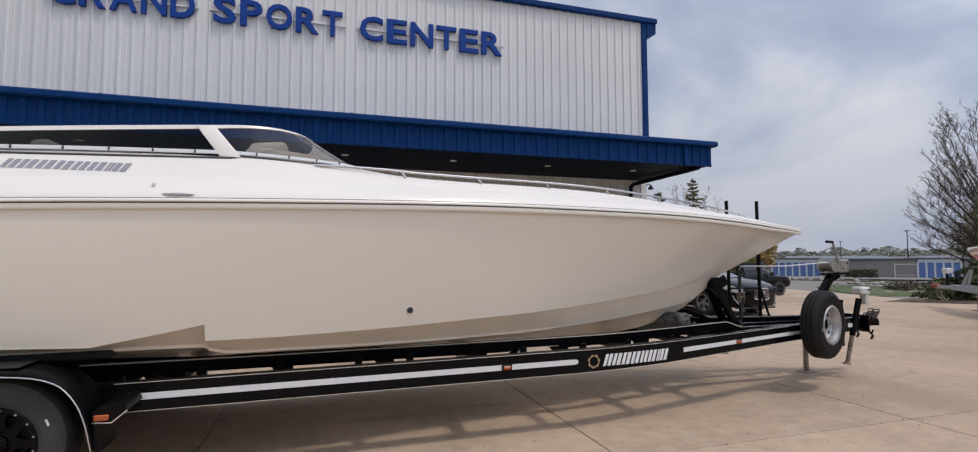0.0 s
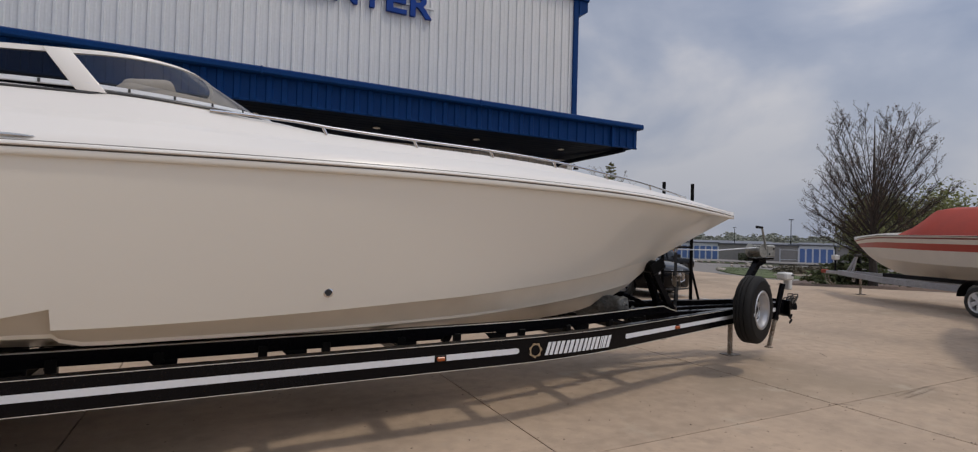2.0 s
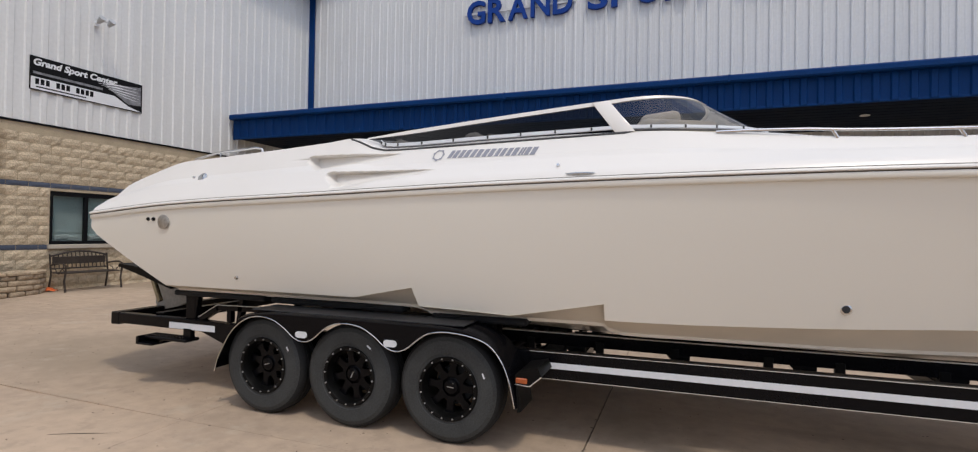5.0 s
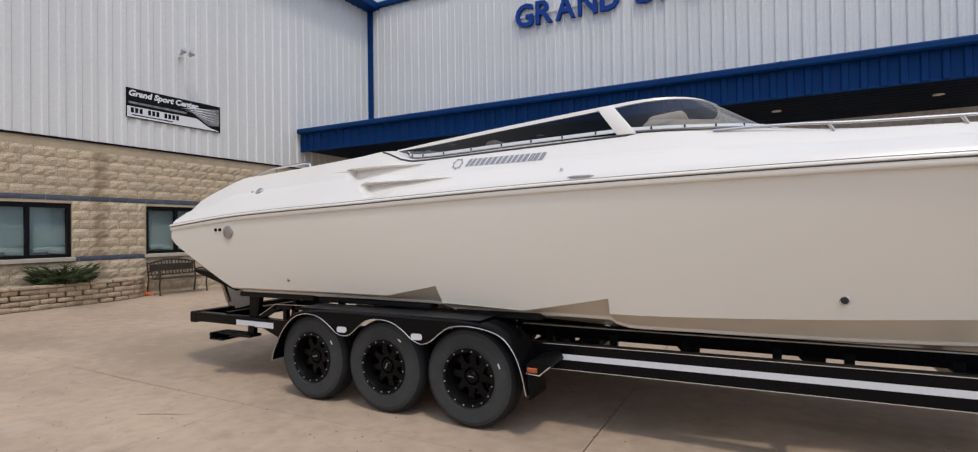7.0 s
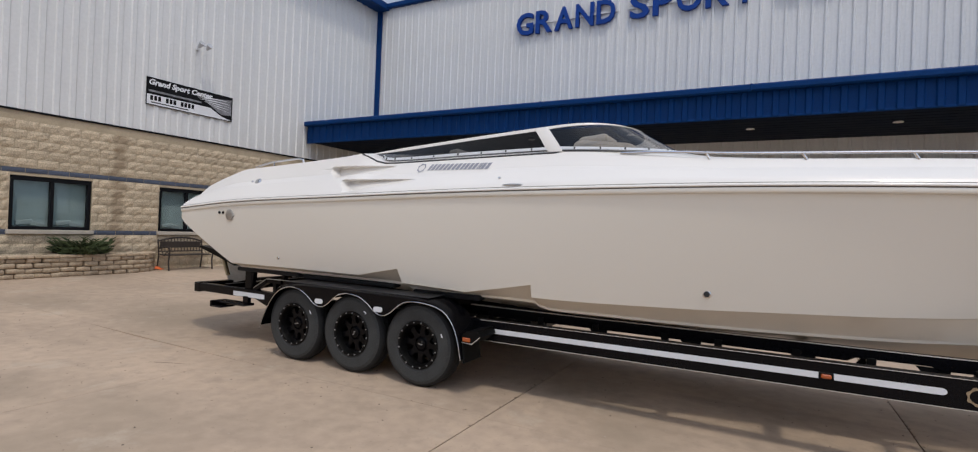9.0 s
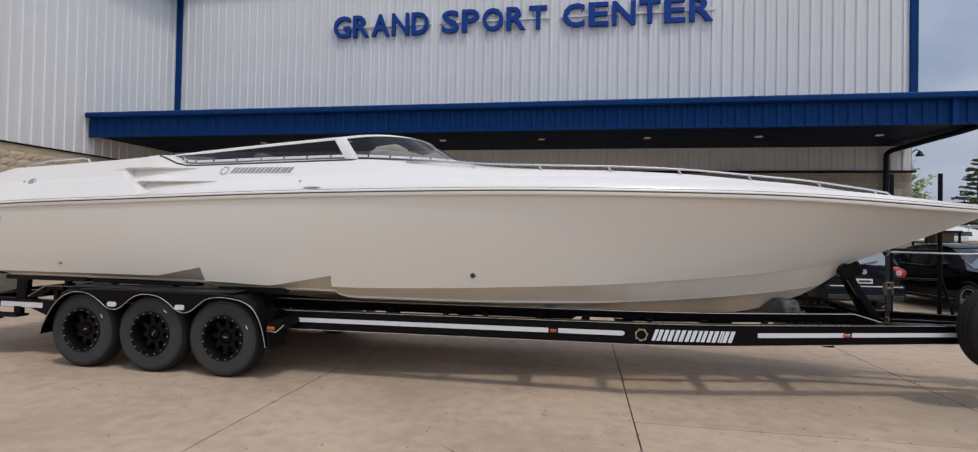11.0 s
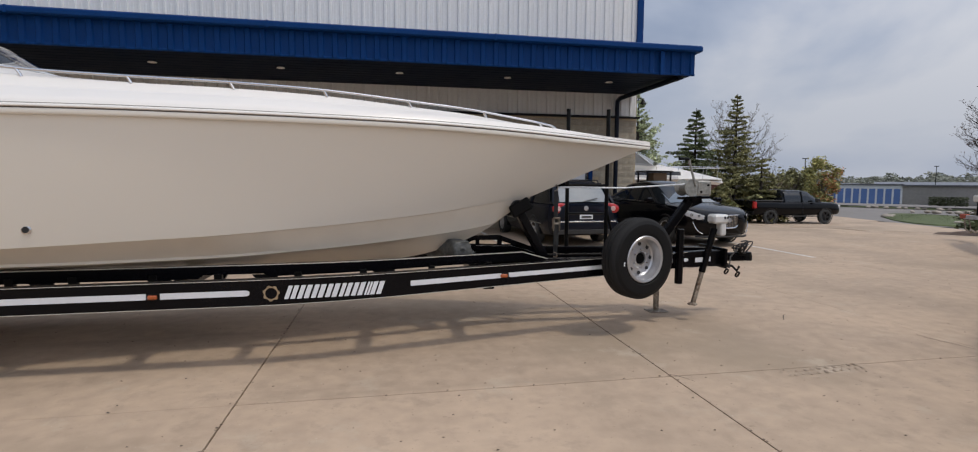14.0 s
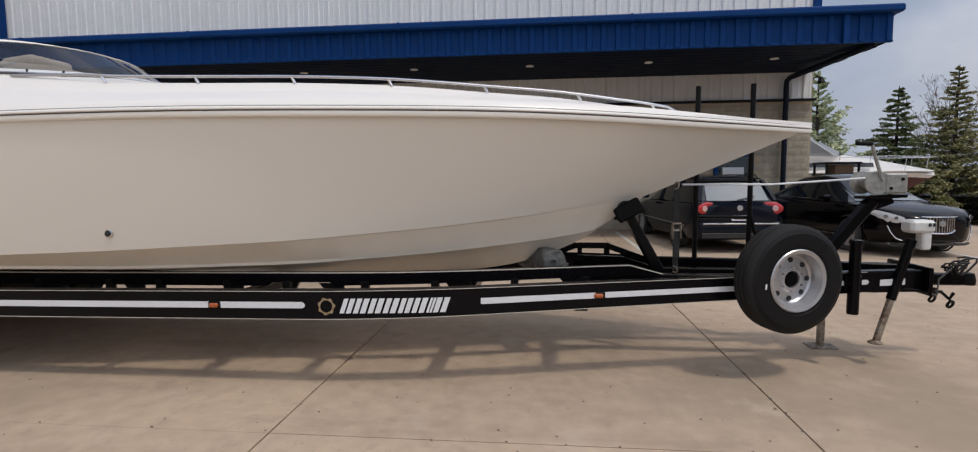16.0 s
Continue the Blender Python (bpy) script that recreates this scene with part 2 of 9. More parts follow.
def streak_blocks(m):
    """A dark water streak that has run down the block wall below the flood lamp."""
    n, l = m.node_tree.nodes, m.node_tree.links
    b = n["Principled BSDF"]
    geo = n.new("ShaderNodeNewGeometry")
    sep = n.new("ShaderNodeSeparateXYZ")
    l.new(geo.outputs["Position"], sep.inputs["Vector"])
    wob = n.new("ShaderNodeTexNoise")
    wob.inputs["Scale"].default_value, wob.inputs["Detail"].default_value = 3.0, 5.0
    l.new(geo.outputs["Position"], wob.inputs["Vector"])
    add = n.new("ShaderNodeMath")
    add.operation = "MULTIPLY_ADD"
    add.inputs[1].default_value = 0.35
    l.new(wob.outputs["Fac"], add.inputs[0])
    l.new(sep.outputs["Y"], add.inputs[2])
    far = n.new("ShaderNodeMath")
    far.operation = "SUBTRACT"
    far.inputs[1].default_value = 7.16
    l.new(add.outputs["Value"], far.inputs[0])
    size = n.new("ShaderNodeMath")
    size.operation = "ABSOLUTE"
    l.new(far.outputs["Value"], size.inputs[0])
    fade = n.new("ShaderNodeMapRange")
    fade.interpolation_type = "SMOOTHSTEP"
    fade.inputs["From Min"].default_value, fade.inputs["From Max"].default_value = 0.08, 0.20
    fade.inputs["To Min"].default_value, fade.inputs["To Max"].default_value = 0.55, 0.0
    l.new(size.outputs["Value"], fade.inputs["Value"])
    mx = n.new("ShaderNodeMix")
    mx.data_type = "RGBA"
    l.new(fade.outputs["Result"], mx.inputs["Factor"])
    l.new(b.inputs["Base Color"].links[0].from_socket, mx.inputs["A"])
    mx.inputs["B"].default_value = (0.24, 0.17, 0.10, 1)
    l.new(mx.outputs["Result"], b.inputs["Base Color"])


streak_blocks(M_BLOCK)
M_ASPHALT = material("asphalt_road", (0.21, 0.195, 0.18), 0.9, vary=0.15, scale=1, grain=40, bump=0.004)
M_JOINT = material("joint_filler", (0.05, 0.042, 0.035), 0.9, vary=0.3, bump=0.002)
M_GLASSDARK = glass("smoked_glass", (0.15, 0.155, 0.165), ior=1.22)
M_GLASS = glass("clear_glass", (0.78, 0.84, 0.84))
M_UPHOL = material("cream_upholstery", (0.62, 0.56, 0.47), 0.6, vary=0.08, scale=5, bump=0.002)
M_HOLE = material("black_hole_shade", (0.004, 0.004, 0.004), 0.9, vary=0.2, bump=0.0, spec=0.05)
M_DARK = material("dark_interior", (0.02, 0.02, 0.022), 0.7, vary=0.2, bump=0.0)


# ---- mesh tools ----
def finish(bm, smooth=False, angle=35.0):
    bmesh.ops.recalc_face_normals(bm, faces=bm.faces)
    if smooth:
        lim = radians(angle)
        for f in bm.faces:
            f.smooth = True
        for e in bm.edges:
            if len(e.link_faces) == 2 and e.calc_face_angle(0.0) > lim:
                e.smooth = False
    return bm


def mesh_of(name, bm, mat, smooth=False, angle=35.0):
    finish(bm, smooth, angle)
    me = bpy.data.meshes.new(name)
    bm.to_mesh(me)
    bm.free()
    for mm in (mat if isinstance(mat, (list, tuple)) else [mat]):
        me.materials.append(mm)
    return me


def part(name, bm, mat, parent=None, label="", smooth=False, angle=35.0):
    ob = new(name, mesh_of(name, bm, mat, smooth, angle))
    if parent is not None:
        ob.parent = parent
    if label:
        tagged(ob, label)
    return ob


def thing(name, label, category, group="", kind="", m=None):
    ob = new(name)
    ob.empty_display_size = 0.2
    if m is not None:
        ob.matrix_basis = m
    return tagged(ob, label, category, group, kind)


def B():
    return bmesh.new()


def box(bm, x0, x1, y0, y1, z0, z1, bevel=0.0, m=None, seg=1):
    v = [bm.verts.new((x, y, z)) for x in (x0, x1) for y in (y0, y1) for z in (z0, z1)]
    fs = [bm.faces.new([v[i] for i in q]) for q in ((0, 1, 3, 2), (4, 6, 7, 5), (0, 4, 5, 1), (2, 3, 7, 6), (0, 2, 6, 4), (1, 5, 7, 3))]
    if bevel:
        es = list({e for f in fs for e in f.edges})
        r = bmesh.ops.bevel(bm, geom=es, offset=bevel, segments=seg, affect="EDGES", profile=0.5)
        v = list({w for f in r["faces"] for w in f.verts} | {w for w in v if w.is_valid})
    if m is not None:
        bmesh.ops.transform(bm, matrix=m, verts=v)
    return bm


def frame_of(d):
    d = d.normalized()
    up = Vector((0, 0, 1)) if abs(d.z) < 0.9 else Vector((1, 0, 0))
    a = d.cross(up).normalized()
    return a, a.cross(d).normalized()


def tube(bm, pts, r, seg=8, cap=True):
    """A round bar along points; r is one radius or one for each point."""
    pts = [Vector(p) for p in pts]
    rs = r if isinstance(r, (list, tuple)) else [r] * len(pts)
    rings = []
    for i, p in enumerate(pts):
        d = (pts[min(i + 1, len(pts) - 1)] - pts[max(i - 1, 0)])
        a, b = frame_of(d)
        if rings:
            a = (a0 - d.normalized() * a0.dot(d.normalized())).normalized()
            b = a.cross(d.normalized()).normalized()
        a0 = a
        rings.append([bm.verts.new(p + rs[i] * (math.cos(2 * math.pi * k / seg) * a + math.sin(2 * math.pi * k / seg) * b)) for k in range(seg)])
    for p, q in zip(rings, rings[1:]):
        for k in range(seg):
            bm.faces.new((p[k], p[(k + 1) % seg], q[(k + 1) % seg], q[k]))
    if cap:
        bm.faces.new(rings[0])
        bm.faces.new(rings[-1])
    return bm


def beam(bm, p, q, w, h, bevel=0.0):
    """A square bar from p to q, w wide and h high."""
    p, q = Vector(p), Vector(q)
    d = (q - p).normalized()
    up = Vector((0, 0, 1)) if abs(d.z) < 0.95 else Vector((0, 1, 0))
    a = d.cross(up).normalized()
    b = a.cross(d).normalized()
    m = Matrix((( d.x, a.x, b.x, p.x), (d.y, a.y, b.y, p.y), (d.z, a.z, b.z, p.z), (0, 0, 0, 1)))
    return box(bm, 0, (q - p).length, -w / 2, w / 2, -h / 2, h / 2, bevel, m)


def lathe(bm, prof, m=None, seg=32, closed=False):
    """Turns (radius, height along y) points round the y axis."""
    rings = []
    for r, h in prof:
        rings.append([bm.verts.new((r * math.cos(2 * math.pi * k / seg), h, r * math.sin(2 * math.pi * k / seg))) for k in range(seg)] if r > 1e-6 else [bm.verts.new((0, h, 0))])
    pairs = list(zip(rings, rings[1:])) + ([(rings[-1], rings[0])] if closed else [])
    for p, q in pairs:
        for k in range(seg):
            j = (k + 1) % seg
            if len(p) == 1 and len(q) > 1:
                bm.faces.new((p[0], q[j], q[k]))
            elif len(q) == 1 and len(p) > 1:
                bm.faces.new((p[k], p[j], q[0]))
            elif len(p) > 1:
                bm.faces.new((p[k], p[j], q[j], q[k]))
    if m is not None:
        bmesh.ops.transform(bm, matrix=m, verts=[v for r in rings for v in r])
    return bm


def loft(bm, secs, ring=False, cap=False):
    rows = [[bm.verts.new(p) for p in s] for s in secs]
    for p, q in zip(rows, rows[1:]):
        n = len(p)
        for k in range(n if ring else n - 1):
            j = (k + 1) % n
            try:
                bm.faces.new((p[k], p[j], q[j], q[k]))
            except ValueError:
                pass
    if cap:
        bm.faces.new(rows[0])
        bm.faces.new(rows[-1])
    return bm


def prism(bm, outline, axis, a, b, m=None):
    """An outline of (u, v) points pushed from a to b along x, y or z."""
    def at(u, v, w):
        return {"x": (w, u, v), "y": (u, w, v), "z": (u, v, w)}[axis]
    p = [bm.verts.new(at(u, v, a)) for u, v in outline]
    q = [bm.verts.new(at(u, v, b)) for u, v in outline]
    n = len(p)
    for k in range(n):
        j = (k + 1) % n
        bm.faces.new((p[k], p[j], q[j], q[k]))
    bm.faces.new(p)
    bm.faces.new(q)
    if m is not None:
        bmesh.ops.transform(bm, matrix=m, verts=p + q)
    return bm


def curve_at(x, table):
    """A smooth curve through (x, value) pairs."""
    if x <= table[0][0]:
        return table[0][1]
    if x >= table[-1][0]:
        return table[-1][1]
    for i in range(len(table) - 1):
        (x0, y0), (x1, y1) = table[i], table[i + 1]
        if x0 <= x <= x1:
            m0 = (y1 - table[i - 1][1]) / (x1 - table[i - 1][0]) if i else (y1 - y0) / (x1 - x0)
            m1 = (table[i + 2][1] - y0) / (table[i + 2][0] - x0) if i + 2 < len(table) else (y1 - y0) / (x1 - x0)
            h = x1 - x0
            t = (x - x0) / h
            return (2 * t**3 - 3 * t**2 + 1) * y0 + (t**3 - 2 * t**2 + t) * h * m0 + (3 * t**2 - 2 * t**3) * y1 + (t**3 - t**2) * h * m1


def text_mesh(body, size, depth=0.0, shear=0.0, bold=0.0, space=1.0):
    cu = bpy.data.curves.new("lettering", "FONT")
    cu.body, cu.size, cu.extrude, cu.shear, cu.offset, cu.space_character = body, size, depth, shear, bold, space
    cu.resolution_u = 3
    ob = bpy.data.objects.new("lettering", cu)
    scene.collection.objects.link(ob)
    me = bpy.data.meshes.new_from_object(ob.evaluated_get(bpy.context.evaluated_depsgraph_get()))
    bpy.data.objects.remove(ob)
    bpy.data.curves.remove(cu)
    return me


def fit_mesh(me, width, height):
    """Scales flat lettering so that its face is width by height, from its lower left corner."""
    xs, ys = [v.co.x for v in me.vertices], [v.co.y for v in me.vertices]
    sx, sy = width / (max(xs) - min(xs)), height / (max(ys) - min(ys))
    x0, y0 = min(xs), min(ys)
    for v in me.vertices:
        v.co.x, v.co.y = (v.co.x - x0) * sx, (v.co.y - y0) * sy
    return me


# ---- ground ----
def rise(x, y):
    """The lot climbs a little towards the office wing."""
    return 0.15 * min(1.0, max(0.0, (-5.5 - x) / 7.0))


def land(x, y):
    q = max(0.0, (x + y - 32.0) / 1.414)
    return -0.072 * min(q, 13.0) - 0.014 * max(0.0, q - 13.0)


def lot_edge(y):
    """Where the concrete lot ends and the road begins."""
    return 37.0 + 0.36 * (y - 31.0)


bm = B()
radii = [0.0, 8, 16, 20, 22, 24, 26, 28, 31, 33, 35, 37, 39, 41, 43, 46, 50, 62, 80, 110, 160, 250, 500, 1200, 3500]
n = 96
rings = []
for r in radii:
    if r == 0:
        rings.append([bm.verts.new((0, 0, -0.06))])
    else:
        ring = []
        for k in range(n):
            x, y = r * math.cos(2 * math.pi * k / n), r * math.sin(2 * math.pi * k / n)
            ring.append(bm.verts.new((x, y, max(-2.4, land(x, y)) - 0.06)))
        rings.append(ring)
for p, q in zip(rings, rings[1:]):
    for k in range(n):
        j = (k + 1) % n
        if len(p) == 1:
            bm.faces.new((p[0], q[k], q[j]))
        else:
            bm.faces.new((p[k], q[k], q[j], p[j]))
M_LAND = material("worn_asphalt_and_gravel", (0.20, 0.185, 0.17), 0.95, vary=0.2, scale=0.12, grain=6, bump=0.01, second=(0.15, 0.14, 0.13))
tagged(part("ground", bm, M_LAND), "worn grey asphalt and gravel round the lot", "ground", kind="structure")

# ---- building ----
WALL_Y, LEFT_X, RIGHT_X = 16.15, -12.60, 11.25
CAN_Y, CAN_TOP, CAN_BOT, EAVE = 12.75, 4.87, 4.19, 10.0


def ribbed(width, z0, z1, pitch=0.1525, depth=0.036, even=False):
    """A ribbed cladding sheet in the x-z plane, ribs towards -y."""
    b = B()
    prof = []
    k = 0
    while (k + 1) * pitch <= width + 1e-6:
        u = k * pitch
        if even:
            prof += [(u, 0.0), (u + pitch * 0.44, 0.0), (u + pitch * 0.52, -depth), (u + pitch * 0.84, -depth), (u + pitch * 0.92, 0.0)]
        elif k % 2 == 0:
            prof += [(u, 0.0), (u + pitch * 0.44, 0.0), (u + pitch * 0.56, -depth), (u + pitch * 0.92, -depth), (u + pitch * 1.04, 0.0)]
        else:
            prof += [(u + pitch * 0.52, 0.0), (u + pitch * 0.58, -depth * 0.12), (u + pitch * 0.80, -depth * 0.12), (u + pitch * 0.86, 0.0)]
        k += 1
    prof.append((width, 0.0))
    loft(b, [[(u, v, z0) for u, v in prof], [(u, v, z1) for u, v in prof]])
    return b


PANEL_W = 0.915
me_up = mesh_of("panel", ribbed(PANEL_W, CAN_TOP - 0.7, EAVE), M_PANEL)
bm = B()
box(bm, LEFT_X - 0.3, RIGHT_X - 0.01, WALL_Y + 0.012, WALL_Y + 0.25, 0, EAVE)
wall_front = tagged(part("wall_front", bm, M_MORTAR), "front wall behind white ribbed steel cladding", "wall", kind="structure")
x = LEFT_X + 0.02
while x < RIGHT_X - 0.2:
    ob = new("panel", me_up)
    ob.parent = wall_front
    ob.location = (x, WALL_Y, 0)
    if x + PANEL_W > RIGHT_X:
        ob.scale.x = (RIGHT_X - x) / PANEL_W
    x += PANEL_W
me_low = mesh_of("panel", ribbed(PANEL_W, 3.50, CAN_BOT + 0.1), M_PANEL)
x = LEFT_X + 0.02
while x < RIGHT_X - 0.2:
    ob = new("panel", me_low)
    ob.parent = wall_front
    ob.location = (x, WALL_Y - 0.004, 0)
    if x + PANEL_W > RIGHT_X:
        ob.scale.x = (RIGHT_X - x) / PANEL_W
    x += PANEL_W
# office wing: its wall runs towards the lot
bm = B()
box(bm, LEFT_X - 0.25, LEFT_X - 0.012, 9.52, WALL_Y, 0, EAVE)
box(bm, LEFT_X - 0.25, LEFT_X - 0.012, 6.46, 7.99, 0, EAVE)
box(bm, LEFT_X - 0.25, LEFT_X - 0.012, -14.0, 4.94, 0, EAVE)
for y0, y1 in ((4.94, 6.46), (7.99, 9.52)):
    box(bm, LEFT_X - 0.25, LEFT_X - 0.012, y0, y1, 2.27, EAVE)
    box(bm, LEFT_X - 0.25, LEFT_X - 0.012, y0, y1, 0, 1.11)
wall_office = tagged(part("wall_office", bm, M_MORTAR), "office wing wall of tan split-face block under white steel", "wall", kind="structure")
y = WALL_Y
me_side = mesh_of("panel", ribbed(PANEL_W, 3.66, EAVE, 0.305, 0.030, True), M_PANEL)
while y > -14:
    ob = new("panel", me_side)
    ob.parent = wall_office
    ob.matrix_basis = pose(LEFT_X, y - PANEL_W, 0, 0, 0, 90)
    y -= PANEL_W
bm = B()
box(bm, RIGHT_X - 0.25, RIGHT_X, WALL_Y + 0.25, WALL_Y + 30, 0, EAVE)
tagged(part("wall_east", bm, M_PANEL), "plain white steel side wall", "wall", kind="structure")
# roofs
bm = B()
box(bm, LEFT_X + 0.55, RIGHT_X + 0.50, WALL_Y - 0.16, WALL_Y + 31, EAVE - 0.06, EAVE + 0.12, 0.02)
loft(bm, [[(RIGHT_X + 0.10, y, EAVE - 0.62), (RIGHT_X + 0.46, y, EAVE - 0.42), (RIGHT_X + 0.46, y, EAVE - 0.06), (RIGHT_X + 0.10, y, EAVE - 0.06)] for y in (WALL_Y - 0.10, WALL_Y + 30.9)], ring=True, cap=True)
tagged(part("roof_front", bm, M_BLUE), "blue steel roof edge of the showroom", "roof", kind="structure")
bm = B()
box(bm, LEFT_X - 14, LEFT_X + 0.55, -14.5, WALL_Y + 31, EAVE - 0.12, EAVE + 0.14, 0.02)
tagged(part("roof_office", bm, M_BLUE), "blue steel roof edge of the office wing", "roof", kind="structure")
# blue corner trims
for nm, a in (("corner_trim", (LEFT_X + 0.004, LEFT_X + 0.26, WALL_Y - 0.075, WALL_Y - 0.03)), ("corner_trim", (RIGHT_X - 0.10, RIGHT_X + 0.10, WALL_Y - 0.075, WALL_Y + 0.10))):
    bm = B()
    box(bm, a[0], a[1], a[2], a[3], CAN_TOP - 0.02, EAVE + 0.01, 0.008)
    tagged(part(nm, bm, M_BLUE), "blue folded steel corner trim on the building", "trim", kind="structure")

# ---- canopy ----
canopy = thing("entrance_canopy", "long blue steel canopy with a dark soffit over the entrance", "canopy", kind="structure")
CX0, CX1 = LEFT_X + 0.06, 11.12
me_fas = mesh_of("fascia_panel", ribbed(PANEL_W, CAN_BOT, CAN_TOP - 0.12, 0.305, 0.034, True), M_BLUE)
x = CX0
while x < CX1 - 0.05:
    ob = new("fascia_panel", me_fas)
    ob.parent = canopy
    ob.location = (x, CAN_Y, 0)
    if x + PANEL_W > CX1:
        ob.scale.x = (CX1 - x) / PANEL_W
    x += PANEL_W
ob = new("fascia_panel", me_fas)
ob.parent = canopy
ob.matrix_basis = pose(CX1, CAN_Y, 0, 0, 0, 90) @ Matrix.Diagonal((3.3 / PANEL_W, 1, 1, 1))
bm = B()
box(bm, CX0, CX1 + 0.12, CAN_Y - 0.19, CAN_Y + 0.05, CAN_TOP - 0.15, CAN_TOP, 0.03)
box(bm, CX1 - 0.02, CX1 + 0.10, CAN_Y + 0.05, WALL_Y - 0.08, CAN_TOP - 0.16, CAN_TOP, 0.02)
part("gutter", bm, M_BLUE, canopy, "blue steel gutter")
for gx in (-8.2, -4.0, 0.9, 5.9):
    bm = B()
    box(bm, gx, gx + 0.05, CAN_Y - 0.196, CAN_Y, CAN_TOP - 0.156, CAN_TOP + 0.006, 0.01)
    part("gutter_joint", bm, M_BLUE, canopy)
bm = B()
box(bm, 10.14, 10.26, CAN_Y - 0.085, CAN_Y - 0.024, CAN_BOT - 0.05, CAN_TOP - 0.15, 0.01)
part("outlet_box", bm, M_BLUE, canopy, "blue steel rainwater outlet")
bm = B()
box(bm, CX0, CX1 - 0.01, CAN_Y + 0.01, WALL_Y - 0.08, CAN_TOP - 0.10, CAN_TOP - 0.02)
part("roof_deck", bm, M_BLUE, canopy)
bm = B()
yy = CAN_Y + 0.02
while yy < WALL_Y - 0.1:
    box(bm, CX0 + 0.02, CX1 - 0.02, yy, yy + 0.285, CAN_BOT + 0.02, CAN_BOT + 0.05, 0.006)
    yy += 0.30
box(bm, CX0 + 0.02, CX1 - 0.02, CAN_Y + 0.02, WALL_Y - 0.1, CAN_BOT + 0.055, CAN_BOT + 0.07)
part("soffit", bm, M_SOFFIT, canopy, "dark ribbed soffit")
bm = B()
box(bm, CX0, CX1 + 0.01, CAN_Y - 0.012, CAN_Y + 0.06, CAN_BOT - 0.03, CAN_BOT + 0.015, 0.006)
part("drip_edge", bm, M_BLUE, canopy)
M_LAMP = material("downlight_lens", (0.80, 0.79, 0.76), 0.3, vary=0.05, bump=0.0)
lamp_mesh = mesh_of("lens", lathe(B(), [(0.0, 0.0), (0.085, 0.0), (0.085, 0.012), (0.10, 0.012), (0.10, 0.02)], pose(0, 0, 0, 90), 16), M_LAMP)
for lx in (-7.75, -4.9, -2.0, 0.87, 3.75, 6.58, 9.44):
    lamp = thing("downlight", "small round lit downlight in the dark soffit", "ceiling light", "downlights in the soffit", m=pose(lx, 14.2, CAN_BOT + 0.018))
    ob = new("lens", lamp_mesh)
    ob.parent = lamp
    ob.matrix_basis = pose(0, 0, 0, 180)
M_NAVY = material("dark_navy_paint", (0.004, 0.008, 0.020), 0.5, vary=0.15, bump=0.0, spec=0.2)
# downspout at the canopy's end
bm = B()
tube(bm, [(10.84, 12.95, CAN_BOT - 0.03), (10.78, 13.4, CAN_BOT - 0.06), (10.53, 15.85, 4.05), (10.51, 15.99, 3.98), (10.51, 16.01, 3.86), (10.51, 16.01, 0.15)], 0.068, 10)
tagged(part("downspout", bm, M_NAVY, None, "", True), "dark navy steel downspout on the block wall", "downspout")

# ---- sign letters ----
sign = thing("sign_lettering", "large raised blue letters on the white cladding", "sign")
WIDE = {"I": 0.35, "M": 1.2, "N": 1.03, "G": 1.05, "O": 1.1, "A": 1.08, "E": 0.9, "T": 0.92, "R": 1.0, "S": 0.92, "P": 0.92, "C": 1.0, "D": 1.02}
for word, x0, x1 in (("GRAND", -6.43, -3.07), ("SPORT", -2.62, 0.83), ("CENTER", 1.33, 5.82)):
    total = sum(WIDE[c] for c in word) + 0.16 * (len(word) - 1)
    unit = (x1 - x0) / total
    x = x0
    for c in word:
        me = fit_mesh(text_mesh(c, 1.0, 0.05, 0, 0.022), WIDE[c] * unit, 0.74)
        me.name = "letter"
        me.materials.append(M_SIGN)
        ob = new("letter", me)
        ob.parent = sign
        ob.matrix_basis = pose(x, WALL_Y - 0.085, 8.07, 90)
        x += (WIDE[c] + 0.16) * unit
for word, x0, x1 in (("GRAND", -6.43, -3.07), ("SPORT", -2.62, 0.83), ("CENTER", 1.33, 5.82)):
    bm = B()
    box(bm, x0 - 0.1, x1 + 0.1, WALL_Y - 0.07, WALL_Y - 0.03, 8.40, 8.46)
    part("raceway", bm, M_PANEL, sign, "white mounting rail behind the letters")

# ---- banner ----
M_BANW = material("white_banner_vinyl", (0.80, 0.81, 0.82), 0.6, vary=0.04, bump=0.0)
M_BANB = material("black_banner_vinyl", (0.006, 0.006, 0.007), 0.6, vary=0.2, bump=0.0, spec=0.15)
M_BANG = material("grey_banner_print", (0.22, 0.22, 0.23), 0.5, vary=0.5, scale=3, grain=9, bump=0.0)
banner = thing("banner", "black and white printed vinyl banner on the ribbed wall", "banner", m=pose(LEFT_X + 0.05, 7.53, 4.33, 90, 0, 90))
bm = B()
box(bm, 0, 2.40, 0, 0.70, -0.012, 0, 0.003)
part("sheet", bm, M_BANB, banner)
bm = B()
prism(bm, [(0.02, 0.02), (2.38, 0.02), (2.05, 0.10), (1.72, 0.27), (0.02, 0.27)], "z", 0.003, 0.005)
part("white_field", bm, M_BANW, banner)
bm = B()
